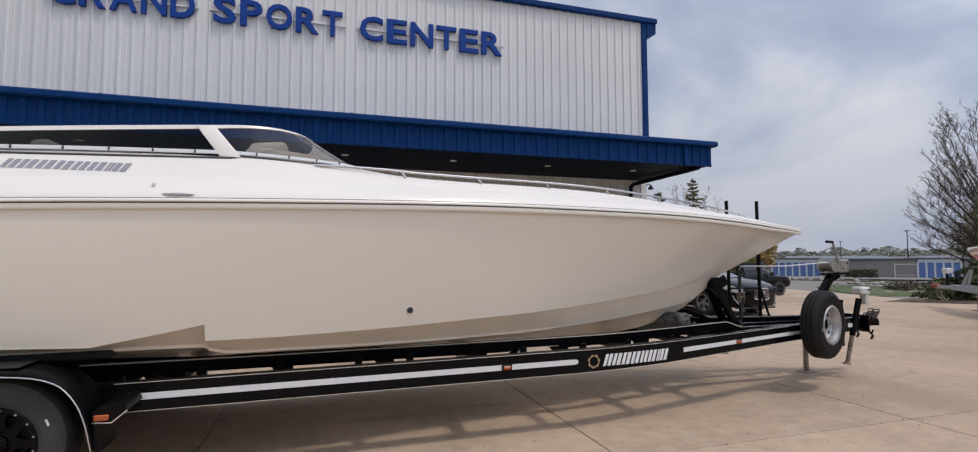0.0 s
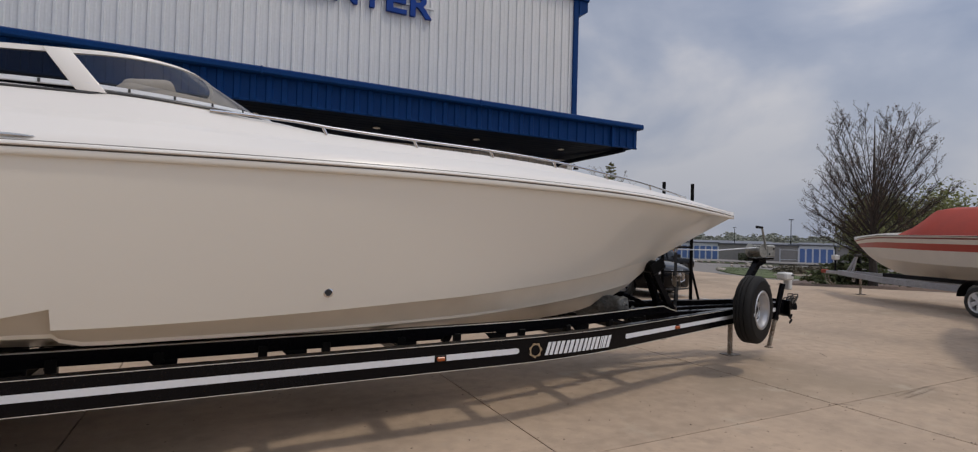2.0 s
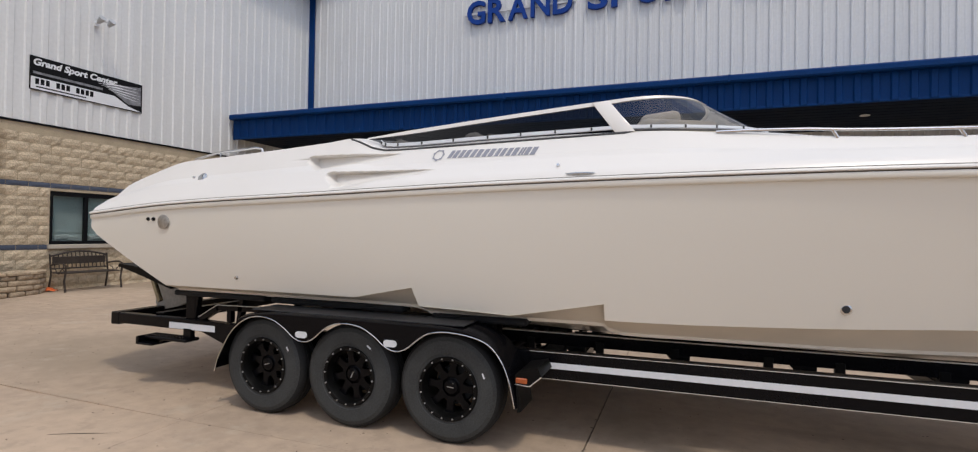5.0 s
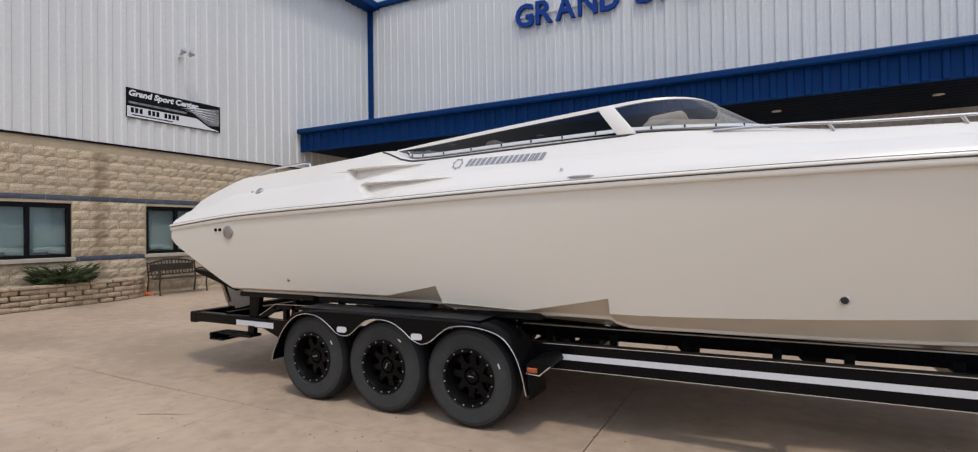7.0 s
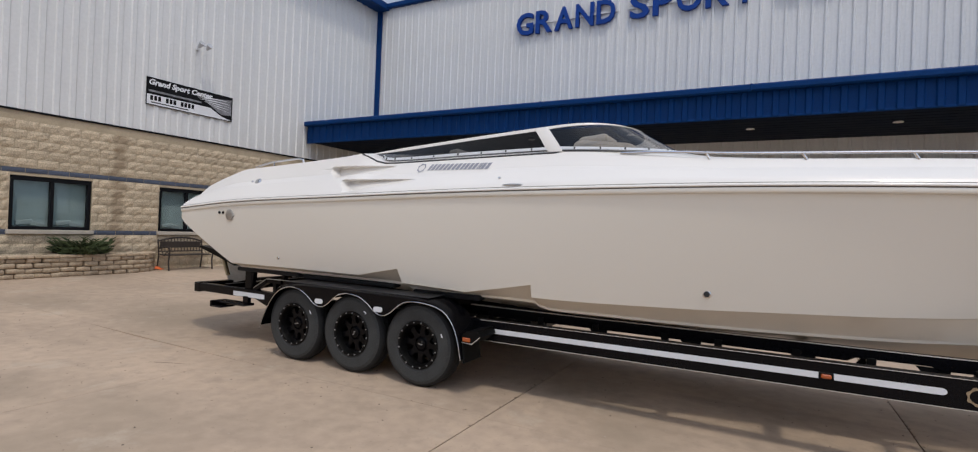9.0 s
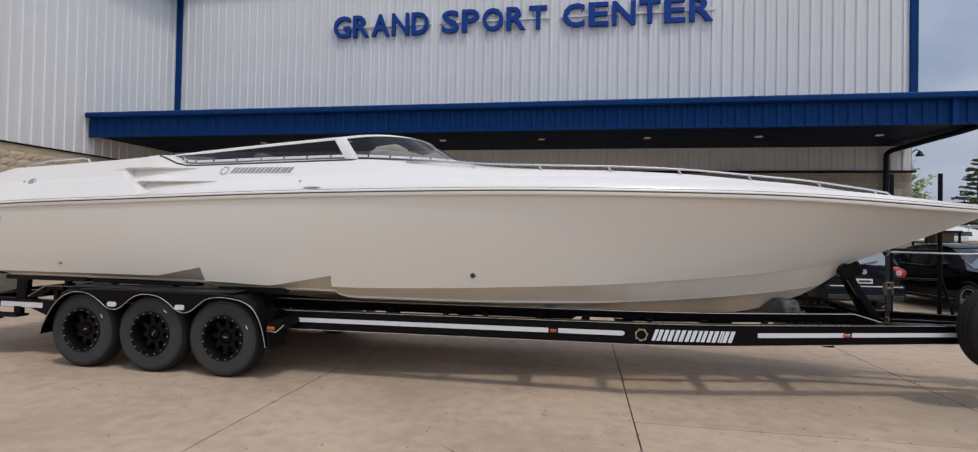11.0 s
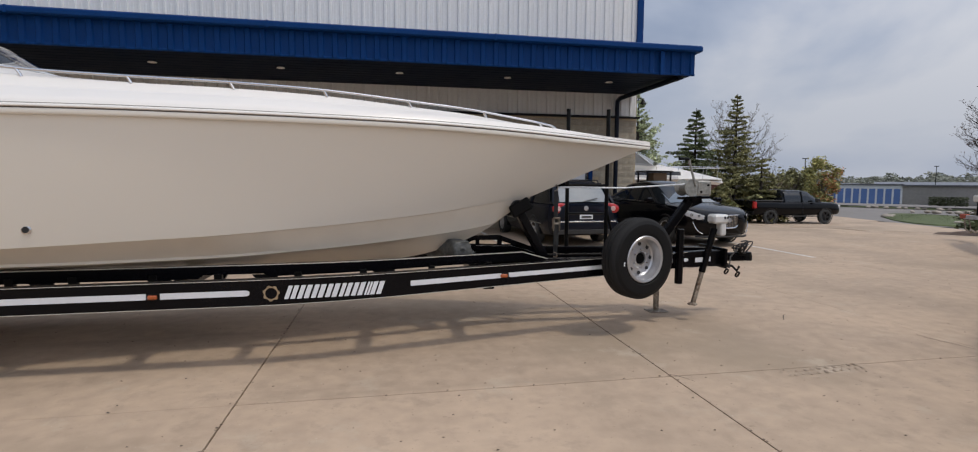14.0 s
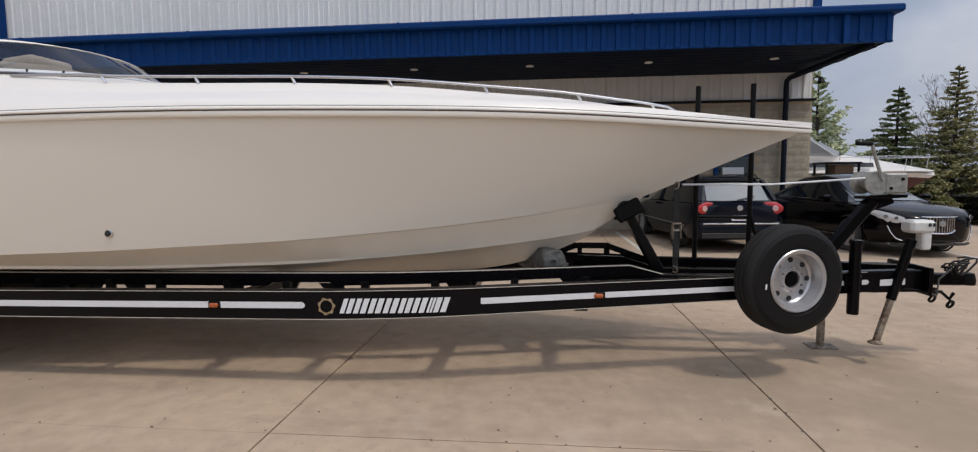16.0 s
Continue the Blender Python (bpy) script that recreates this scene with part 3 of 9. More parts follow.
prism(bm, [(1.45, 0.50), (2.36, 0.62), (2.36, 0.17), (2.05, 0.14), (1.75, 0.32)], "z", 0.003, 0.0045)
part("streak_print", bm, M_BANG, banner)
bm = B()
for k in range(5):
    prism(bm, [(1.30 + 0.08 * k, 0.46 - 0.02 * k), (1.75 + 0.05 * k, 0.55 - 0.06 * k), (2.36, 0.56 - 0.08 * k), (1.80 + 0.05 * k, 0.525 - 0.06 * k)], "z", 0.005, 0.006)
part("white_streaks", bm, M_BANW, banner)
me = fit_mesh(text_mesh("Grand Sport Center", 1.0, 0.0, 0.2, 0.045), 1.72, 0.19)
me.materials.append(M_BANW)
ob = new("lettering", me)
ob.parent = banner
ob.matrix_basis = pose(0.06, 0.47, 0.007)
bm = B()
box(bm, 0.06, 1.45, 0.335, 0.385, 0.004, 0.006)
part("small_print_bar", bm, M_BANG, banner)
bm = B()
for k in range(12):
    if k not in (3, 7):
        box(bm, 0.10 + 0.098 * k, 0.170 + 0.098 * k, 0.125, 0.245, 0.006, 0.007)
box(bm, 0.12, 1.10, 0.060, 0.085, 0.006, 0.007)
part("number_bar", bm, M_BANB, banner)


# ---- the power boat ----
CY = 5.45
SHEER_Z = [(-5.42, 1.655), (-4.3, 1.745), (-2.7, 1.81), (-1.3, 1.865), (0.0, 1.90), (1.5, 1.93), (3.0, 1.935), (3.8, 1.93), (4.5, 1.91), (5.5, 1.865), (6.18, 1.835)]
KEEL_Z = [(-4.5, 0.74), (-1.9, 0.70), (-0.4, 0.65), (1.5, 0.645), (2.6, 0.645), (3.1, 0.655), (3.5, 0.69), (3.8, 0.735), (4.15, 0.84), (4.45, 0.985), (4.68, 1.15), (4.88, 1.29)]
CHINE_Z = [(-4.5, 0.99), (-2.0, 0.99), (-0.4, 0.94), (0.7, 0.957), (1.6, 0.992), (2.15, 1.015), (2.67, 1.05), (3.27, 1.098), (3.94, 1.167), (4.28, 1.217), (4.88, 1.30)]
LOW_Z = [(-4.5, 0.92), (-1.86, 0.92), (-1.84, 0.88), (-0.46, 0.87), (-0.44, 0.825), (0.1, 0.813), (1.0, 0.805), (1.75, 0.812), (2.26, 0.822), (2.8, 0.853), (3.3, 0.887), (3.98, 0.952), (4.3, 0.995), (4.5, 1.035), (4.88, 1.288)]
STRAKE_IN = [(-4.5, 0.855), (1.0, 0.82), (2.5, 0.76), (3.3, 0.70), (3.98, 0.56), (4.3, 0.36), (4.5, 0.12), (4.88, 0.0)]


def half_sheer(x):
    aft = 1.0 - 0.045 * max(0.0, (-3.0 - x) / 2.4) ** 2
    return 1.31 * aft if x < -1 else 1.31 * (1 - min(1.0, (x + 1) / 7.18) ** 2.15)


def half_chine(x):
    if x < -2.2:
        return 1.175
    return 1.175 * (1 - min(1.0, (x + 2.2) / 7.1) ** 2.15)


def scoop(x):
    """How far the side's lower edge is cut up at the two ventilated steps."""
    if -2.42 <= x <= -1.85:
        return 0.12 * (x + 2.42) / 0.57
    if -1.85 < x < -1.12:
        return -0.03
    if -1.12 <= x <= -0.45:
        return -0.03 + 0.145 * (x + 1.12) / 0.67
    return 0.0


US = sorted(set([i / 70 for i in range(71)] + [((x + 4.5) / 9.38) for x in (-2.42, -1.851, -1.849, -1.12, -0.451, -0.449)]))


def chine_pt(u, low=0.0):
    x = -4.5 + 9.38 * u
    z = curve_at(x, CHINE_Z) + scoop(x)
    return Vector((x, half_chine(x), z))


def sheer_pt(u):
    x = -5.42 + 11.60 * u
    return Vector((x, half_sheer(x), curve_at(x, SHEER_Z)))


def side_pt(u, t):
    c, s = chine_pt(u), sheer_pt(u)
    lift = scoop(c.x)
    c.z -= lift
    k = max(0.0, 1.0 - t / 0.25)
    e = t + k * lift / (s.z - c.z)
    p = c.lerp(s, e)
    p.x = c.x + (s.x - c.x) * min(1.0, t * (1 + 0.32 * (1 - u) ** 12))
    flare = 0.10 * max(0.0, (u - 0.45) / 0.55) ** 1.5 * (1 - u) ** 0.35
    p.y -= flare * 4 * e * (1 - e)
    p.y += 0.03 * (1 - u) * 4 * e * (1 - e)
    return p


def both(bm, rows):
    """Lofts rows of (x, half breadth, z) on the two sides of the centreline."""
    for sgn in (-1, 1):
        loft(bm, [[(p[0], CY + sgn * max(p[1], 0.0), p[2]) for p in r] for r in rows])
    bmesh.ops.remove_doubles(bm, verts=bm.verts, dist=0.0008)
    return bm


LEVELS = (0.0, 0.08, 0.16, 0.25, 0.32, 0.4, 0.5, 0.6, 0.7, 0.8, 0.9, 1.0)
boat = thing("power_boat", "long white offshore power boat standing on a black trailer", "boat")
bm = both(B(), [[side_pt(u, t) for t in LEVELS] for u in US])
# transom
loft(bm, [[(p[0], CY - p[1], p[2]), (p[0], CY + p[1], p[2])] for p in [side_pt(0, t) for t in LEVELS]])
bmesh.ops.remove_doubles(bm, verts=bm.verts, dist=0.0008)
part("hull_side", bm, M_GEL, boat, "glossy off-white hull side", True, 40)


def bottom_row(u):
    c = chine_pt(u)
    k = Vector((c.x, 0.0, curve_at(c.x, KEEL_Z)))
    w = c.y
    z1 = max(min(curve_at(c.x, LOW_Z), c.z - 0.01), k.z + 0.004)
    y1 = w * curve_at(c.x, STRAKE_IN)
    g = min(1, w * 2.5)
    # chine lip, upper panel, spray strake with an upright outer face, lower panel
    rows = [c, c + Vector((0, -0.012 * g, -0.006 * g)), Vector((c.x, y1 + 0.030 * g, z1 + 0.026 * g)), Vector((c.x, y1 + 0.026 * g, z1 + 0.003 * g)), Vector((c.x, y1, z1 - 0.004 * g))]
    a = rows[-1]
    for t in (0.33, 0.66, 1.0):
        rows.append(a.lerp(k, t))
    return rows


bm = both(B(), [bottom_row(u) for u in US])
tr = bottom_row(0)
for sgn in (-1, 1):
    bm.faces.new([bm.verts.new((p[0] - 0.001, CY + sgn * p[1], p[2])) for p in tr] + ([bm.verts.new((tr[0].x - 0.001, CY, tr[0].z))]))
part("hull_bottom", bm, M_BOTTOM, boat, "off-white stepped running bottom", True, 25)

# deck: lines from the sheer up to the crown
SHO_Z = [(-5.42, 1.955), (-5.28, 2.005), (-4.82, 2.133), (-4.6, 2.18), (-4.3, 2.197), (-3.54, 2.246), (-2.9, 2.293), (-2.62, 2.32), (-2.52, 2.292), (-2.40, 2.242), (-2.26, 2.216), (-0.3, 2.262), (0.45, 2.215), (0.94, 2.174), (1.6, 2.160), (2.33, 2.155), (3.0, 2.135), (3.8, 2.078), (4.18, 2.05), (5.1, 1.945), (6.18, 1.875)]
CRO_Z = [(-5.42, 1.99), (-5.28, 2.04), (-4.82, 2.18), (-4.6, 2.232), (-4.3, 2.26), (-3.5, 2.32), (-2.5, 2.40), (0.6, 2.325), (0.95, 2.275), (1.6, 2.23), (2.4, 2.21), (3.8, 2.115), (5.1, 1.955), (6.18, 1.88)]


def shoulder(x):
    if x < -4.3:
        h = 0.93 - 0.03 * (-4.3 - x)
    elif x < 0.0:
        h = 0.93
    else:
        h = 0.93 * (1 - min(1.0, x / 6.18) ** 1.75)
    return min(h, half_sheer(x) * 0.92)


def intake(x, z):
    """Depth of the two moulded air intakes in the deck's side."""
    deep = 0.0
    for xa, z1, z0, xf in ((-3.03, 2.170, 2.025, -2.12), (-2.72, 2.008, 1.868, -1.72)):
        if not (z0 < z < z1 and xa < x < xf):
            continue
        v = (z1 - z) / (z1 - z0)
        edge = xa + 0.17 * v ** 2.2 + 0.035 * (1 - min(1.0, v / 0.25)) ** 2
        f = max(0.0, (x - edge) / (xf - edge))
        if x > edge:
            floor = 1.0 - 0.80 * f ** 1.25
            soft = max(0.0, min(1.0, (floor - v) / 0.14)) * min(1.0, v / 0.07) * min(1.0, (x - edge) / 0.022)
            deep = max(deep, 0.115 * (1 - f) ** 0.8 * soft)
    return deep


def deck_side(x):
    hs, zs = half_sheer(x), curve_at(x, SHEER_Z)
    f = min(1.0, hs / 0.5)
    sh, zsh = shoulder(x), curve_at(x, SHO_Z)
    cz = zs + 0.075 * f + 0.03 * (1 - f)
    cy = hs - 0.05 * f
    dy = cy - sh
    return [(hs + 0.004, zs), (hs - 0.018 * f, zs + 0.045), (cy, cz), (cy - dy * 0.40, cz + (zsh - cz) * 0.36), (cy - dy * 0.62, cz + (zsh - cz) * 0.50), (sh, zsh)]


def deck_at(x, z):
    """The deck side's half breadth at a height."""
    q = deck_side(x)
    for (y0, z0), (y1, z1) in zip(q, q[1:]):
        if z0 <= z <= z1:
            return y0 + (y1 - y0) * (z - z0) / max(z1 - z0, 1e-6)
    return q[-1][0]


def deck_row(x):
    q = deck_side(x)
    rows = [Vector((x, *q[0])), Vector((x, *q[1]))]
    fine = -3.1 < x < -1.5
    for (y0, z0), (y1, z1) in zip(q[2:], q[3:]):
        for i in range(26):
            t = i / 26
            z = z0 + (z1 - z0) * t
            rows.append(Vector((x, y0 + (y1 - y0) * t - intake(x, z), z)))
    sh, zsh = q[-1]
    rows.append(Vector((x, sh, zsh)))
    zc = curve_at(x, CRO_Z)
    for t in (0.12, 0.3, 0.55, 0.8, 1.0):
        rows.append(Vector((x, sh * (1 - t), zsh + (zc - zsh) * (1 - (1 - t) ** 2))))
    return rows


def cockpit(x, y):
    """Inside the open cockpit's outline."""
    return -2.3 < x < 0.35 and abs(y - CY) < 0.80


XS = sorted(set([-5.42 + 11.60 * i / 116 for i in range(117)] + [-3.0 + 0.011 * i for i in range(118)]))
bm = both(B(), [deck_row(x) for x in XS])
dead = [f for f in bm.faces if all(cockpit(v.co.x, v.co.y) for v in f.verts)]
bmesh.ops.delete(bm, geom=dead, context="FACES")
r0 = deck_row(XS[0])
bm.faces.new([bm.verts.new((p[0], CY - p[1], p[2])) for p in r0] + [bm.verts.new((p[0], CY + p[1], p[2])) for p in reversed(r0[:-1])])
part("deck", bm, M_DECK, boat, "glossy white moulded deck", True, 32)
# cockpit well
bm = B()
x0, x1, h = -2.35, 0.40, 0.86
for q in (((x0, -h, 1.35), (x1, -h, 1.35), (x1, h, 1.35), (x0, h, 1.35)), ((x0, -h, 1.35), (x0, h, 1.35), (x0, h, 2.28), (x0, -h, 2.28)), ((x1, -h, 1.35), (x1, h, 1.35), (x1, h, 2.22), (x1, -h, 2.22)),
          ((x0, -h, 1.35), (x1, -h, 1.35), (x1, -h, 2.22), (x0, -h, 2.22)), ((x0, h, 1.35), (x1, h, 1.35), (x1, h, 2.22), (x0, h, 2.22))):
    bm.faces.new([bm.verts.new((p[0], CY + p[1], p[2])) for p in q])
part("cockpit_liner", bm, M_UPHOL, boat, "shaded cream cockpit liner")

# rub rail: white capping over a dark strip, and the hull's own moulded lip below
M_RAILGREY = material("brown_grey_strip", (0.085, 0.07, 0.055), 0.5, vary=0.1, bump=0.0)
# grey of a thin strip that draws the groove's shade as colour
M_GROOVE = material("grey_groove_shade", (0.36, 0.335, 0.30), 0.6, vary=0.1, bump=0.0)
RAIL_PARTS = (("rail_capping", M_DECK, "white moulded rail capping", ((0.004, 0.020), (0.018, 0.018), (0.026, 0.008), (0.026, 0.000), (0.018, -0.005), (0.0, -0.006))),
              ("rail_groove", M_GROOVE, "thin grey strip for the shaded groove over the capping", ((0.002, 0.0255), (0.006, 0.025), (0.006, 0.0225), (0.002, 0.020))),
              ("rail_dark_strip", M_RAILGREY, "dark strip under the capping", ((0.0, -0.005), (0.017, -0.0055), (0.015, -0.0125), (0.0, -0.0135))),
              ("hull_lip", M_GEL, "moulded off-white hull lip", ((0.0, -0.0125), (0.014, -0.0135), (0.017, -0.021), (0.015, -0.044), (0.009, -0.052), (-0.012, -0.056))))
for sgn in (-1, 1):
    for nm, mat, lab, prof in RAIL_PARTS:
        bm = B()
        secs = []
        for i in range(0, 97):
            p = sheer_pt(i / 96)
            f = min(1.0, 0.25 + p.y * 2.2)
            secs.append([(p.x, CY + sgn * (p.y + o * f), p.z + z * (0.6 + 0.4 * f)) for o, z in prof])
        loft(bm, secs)
        part(nm, bm, mat, boat, lab, True, 50)

# windscreen and side windows, each side
SIDE_BOT = [(-2.40, 0.885, 2.285), (-2.22, 0.915, 2.225), (-1.3, 0.925, 2.25), (-0.36, 0.92, 2.275)]
SIDE_TOP = [(-2.52, 0.87, 2.322), (-2.1, 0.86, 2.356), (-1.35, 0.85, 2.425), (-0.55, 0.83, 2.495)]
WS_BOT = [(-0.36, 0.92, 2.275), (-0.05, 0.90, 2.268), (0.22, 0.83, 2.265), (0.45, 0.68, 2.272), (0.60, 0.44, 2.29), (0.665, 0.20, 2.305), (0.68, 0.0, 2.31)]
WS_TOP = [(-0.55, 0.83, 2.495), (-0.28, 0.80, 2.525), (-0.07, 0.73, 2.54), (0.09, 0.58, 2.55), (0.185, 0.36, 2.56), (0.225, 0.16, 2.565), (0.235, 0.0, 2.565)]


def along(tab, u):
    n = len(tab) - 1
    return Vector([curve_at(u * n, [(i, t[k]) for i, t in enumerate(tab)]) for k in range(3)])


def flip(p, sgn):
    return Vector((p[0], CY + sgn * p[1], p[2]))


for sgn in (-1, 1):
    bm = B()
    loft(bm, [[flip(along(SIDE_BOT, i / 16).lerp(along(SIDE_TOP, i / 16), j / 4), sgn) for j in range(5)] for i in range(17)])
    g = part("side_window", bm, M_GLASSDARK, boat, "smoked side window", True)
    g.visible_shadow = False
    bm = B()
    line = [flip(along(SIDE_TOP, i / 16), sgn) for i in range(17)] + [flip(along(WS_TOP, i / 16), sgn) for i in range(1, 17)]
    secs = []
    for i, p in enumerate(line):
        d = line[min(i + 1, 32)] - line[max(i - 1, 0)]
        out = Vector((d.y, -d.x, 0)).normalized() * (-sgn if sgn > 0 else 1)
        if sgn > 0:
            out = Vector((-d.y, d.x, 0)).normalized()
        k = (0.35 + 0.65 * min(1, i / 5)) * (1 - 0.80 * max(0.0, min(1.0, (i - 15) / 11)))
        secs.append([p + out * 0.012 + Vector((0, 0, -0.010 * k)), p + out * 0.002 + Vector((0, 0, 0.022 * k)), p - out * 0.014 + Vector((0, 0, 0.025 * k)), p - out * 0.018 + Vector((0, 0, -0.010 * k))])
    loft(bm, secs, ring=True, cap=True)
    part("window_top_frame", bm, M_DECK, boat, "white window top frame", True)
    bm = B()
    low = [(-2.64, 2.314), (-2.54, 2.280), (-2.42, 2.228), (-2.30, 2.204)] + [(-2.15 + 0.15 * i, 2.203 + 0.0285 * 0.15 * i) for i in range(13)]
    tube(bm, [flip(Vector((x, deck_at(x, z) + 0.002, z)), sgn) for x, z in low] + [flip(along(WS_BOT, 0.04 + 0.96 * i / 16), sgn) + Vector((0.01, sgn * 0.01, 0.0)) for i in range(17)], 0.009, 6)
    part("window_gasket", bm, M_RUB, boat, "black lower gasket", True)
    bm = B()
    strip_line = [flip(along(SIDE_BOT, 0.10 + 0.9 * i / 16), sgn) for i in range(17)] + [flip(along(WS_BOT, 0.02 + 0.98 * i / 20), sgn) for i in range(21)]
    secs = []
    for i, p in enumerate(strip_line):
        h = 0.031 if i < 17 else 0.031 - 0.016 * (i - 17) / 20
        f = 0.0 if i < 17 else 0.006
        secs.append([p + Vector((f, sgn * q, z)) for q, z in ((-0.004, 0.010), (0.010, 0.010), (0.012, 0.014), (0.006, 0.008 + h), (-0.006, 0.008 + h))])
    loft(bm, secs, ring=True, cap=True)
    part("window_lower_trim", bm, M_STRIPE, boat, "white lower trim strip", True)
    bm = B()
    quad = [(-0.42, 0.930, 2.262), (-0.275, 0.928, 2.262), (-0.475, 0.836, 2.512), (-0.60, 0.846, 2.505)]
    outer = [bm.verts.new(flip(Vector((q[0], q[1] + 0.016, q[2])), sgn)) for q in quad]
    inner = [bm.verts.new(flip(Vector((q[0], q[1] - 0.03, q[2])), sgn)) for q in quad]
    bm.faces.new(outer)
    bm.faces.new(inner)
    for k in range(4):
        bm.faces.new((outer[k], outer[(k + 1) % 4], inner[(k + 1) % 4], inner[k]))
    bmesh.ops.bevel(bm, geom=list(bm.edges), offset=0.006, segments=2, affect="EDGES", profile=0.5)
    part("window_pillar", bm, M_DECK, boat, "white raked pillar", True)
    for tab, n in ((SIDE_BOT, 9), (WS_BOT, 5)):
        for i in range(n):
            p = along(tab, (0.16 if n == 9 else 0.10) + (0.095 if n == 9 else 0.13) * i)
            bm = B()
            box(bm, p.x - 0.006, p.x + 0.006, CY + sgn * p.y - 0.018, CY + sgn * p.y + 0.018, p.z + 0.014, p.z + 0.036, 0.002)
            part("trim_clip", bm, M_RUB, boat)
bm = B()
rows = []
for i in range(41):
    u = i / 20 - 1
    s = -1 if u < 0 else 1
    b0, t0 = along(WS_BOT, 1 - abs(u)), along(WS_TOP, 1 - abs(u))
    rows.append([flip(b0.lerp(t0, j / 5), s) for j in range(6)])
loft(bm, rows)
M_WS = glass("tinted_windscreen", (0.48, 0.485, 0.49), ior=1.45)
g = part("windscreen", bm, M_WS, boat, "curved tinted windscreen", True)
g.visible_shadow = False

# seats and dash inside the cockpit
def cushion(name, x, y, z, sx, sy, sz, tilt, label, r=0.05):
    b = B()
    box(b, -sx / 2, sx / 2, -sy / 2, sy / 2, 0, sz, r, pose(x, y, z, 0, tilt, 0), 3)
    return part(name, b, M_UPHOL, boat, label, True, 60)


cushion("bolster_seat", -1.60, CY - 0.42, 1.75, 0.15, 0.30, 0.655, -8, "cream bolster seat")
cushion("bolster_seat", -1.60, CY + 0.42, 1.75, 0.15, 0.30, 0.655, -8, "cream bolster seat")
cushion("rear_bench_back", -2.20, CY, 1.75, 0.16, 1.45, 0.60, -14, "cream rear bench back")
cushion("dashboard", -0.06, CY - 0.02, 1.75, 0.62, 1.30, 0.655, 6, "cream moulded dashboard", 0.09)
cushion("instrument_hood", -0.12, CY - 0.35, 2.36, 0.30, 0.40, 0.12, -6, "cream instrument hood", 0.05)

# brand marks as plain slanted blocks
M_MARK = material("silver_grey_vinyl", (0.34, 0.34, 0.37), 0.35, metal=0.3, vary=0.08, bump=0.0)
M_GOLD = material("bronze_foil", (0.38, 0.30, 0.20), 0.3, metal=0.6, vary=0.25, scale=20, bump=0.0)


def marks(place, x0, x1, z0, z1, mat, parent, n=8, lean=0.35):
    """A row of slanted blocks with notches, between x0 and x1, laid on a surface given by place(x, z)."""
    h = z1 - z0
    wide = (0.92, 1.0, 1.02, 1.02, 0.92, 1.0, 0.45, 1.02)
    w = (x1 - x0) / sum(wide)
    a = x0 - w * wide[0]
    for k in range(n):
        a += w * (wide[k - 1] if k else wide[0])
        for u0, u1 in ((0.0, 0.34 * wide[k]), (0.47 * wide[k], 0.84 * wide[k])):
            b = B()
            b.faces.new([b.verts.new(place(a + u * w + lean * h * v, z0 + v * h)) for u, v in ((u0, 0), (u1, 0), (u1, 1), (u0, 1))])
            part("mark_block", b, mat, parent)


def ring_mark(place, x, z, r, mat, parent):
    b = B()
    n = 28
    inner = [b.verts.new(place(x + 0.68 * r * math.cos(2 * math.pi * k / n), z + 0.68 * r * math.sin(2 * math.pi * k / n))) for k in range(n)]
    outer = [b.verts.new(place(x + (1.0 if k % 4 < 2 else 0.86) * r * math.cos(2 * math.pi * k / n), z + (1.0 if k % 4 < 2 else 0.86) * r * math.sin(2 * math.pi * k / n))) for k in range(n)]
    for k in range(n):
        b.faces.new((inner[k], inner[(k + 1) % n], outer[(k + 1) % n], outer[k]))
    part("ring_mark", b, mat, parent)


def on_deck(x, z):
    return (x, CY - deck_at(x, z) - 0.005, z)


marks(on_deck, -1.69, -0.965, 2.105, 2.172, M_MARK, boat)
ring_mark(on_deck, -1.775, 2.135, 0.052, M_MARK, boat)

# fittings
M_VENT = material("dull_steel", (0.42, 0.40, 0.37), 0.35, metal=0.7, vary=0.2, scale=20, bump=0.0)


def disc(name, p, r, depth, mat, parent, label="", sx=1.0, dish=0.0, rx=0.0):
    b = lathe(B(), [(0, -depth - dish), (r * 0.7, -depth), (r, -depth * 0.4), (r, 0.004)], pose(*p, rx, 0, 0) @ Matrix.Diagonal((sx, 1, 1, 1)), 20)
    return part(name, b, mat, parent, label, True, 50)


def on_side(x, z):
    lo, hi = 0.0, 1.0
    for _ in range(24):
        t = (lo + hi) / 2
        c0, c1 = side_pt(0, t).x, side_pt(1, t).x
        p = side_pt((x - c0) / (c1 - c0), t)
        if p.z < z:
            lo = t
        else:
            hi = t
    return CY - p.y


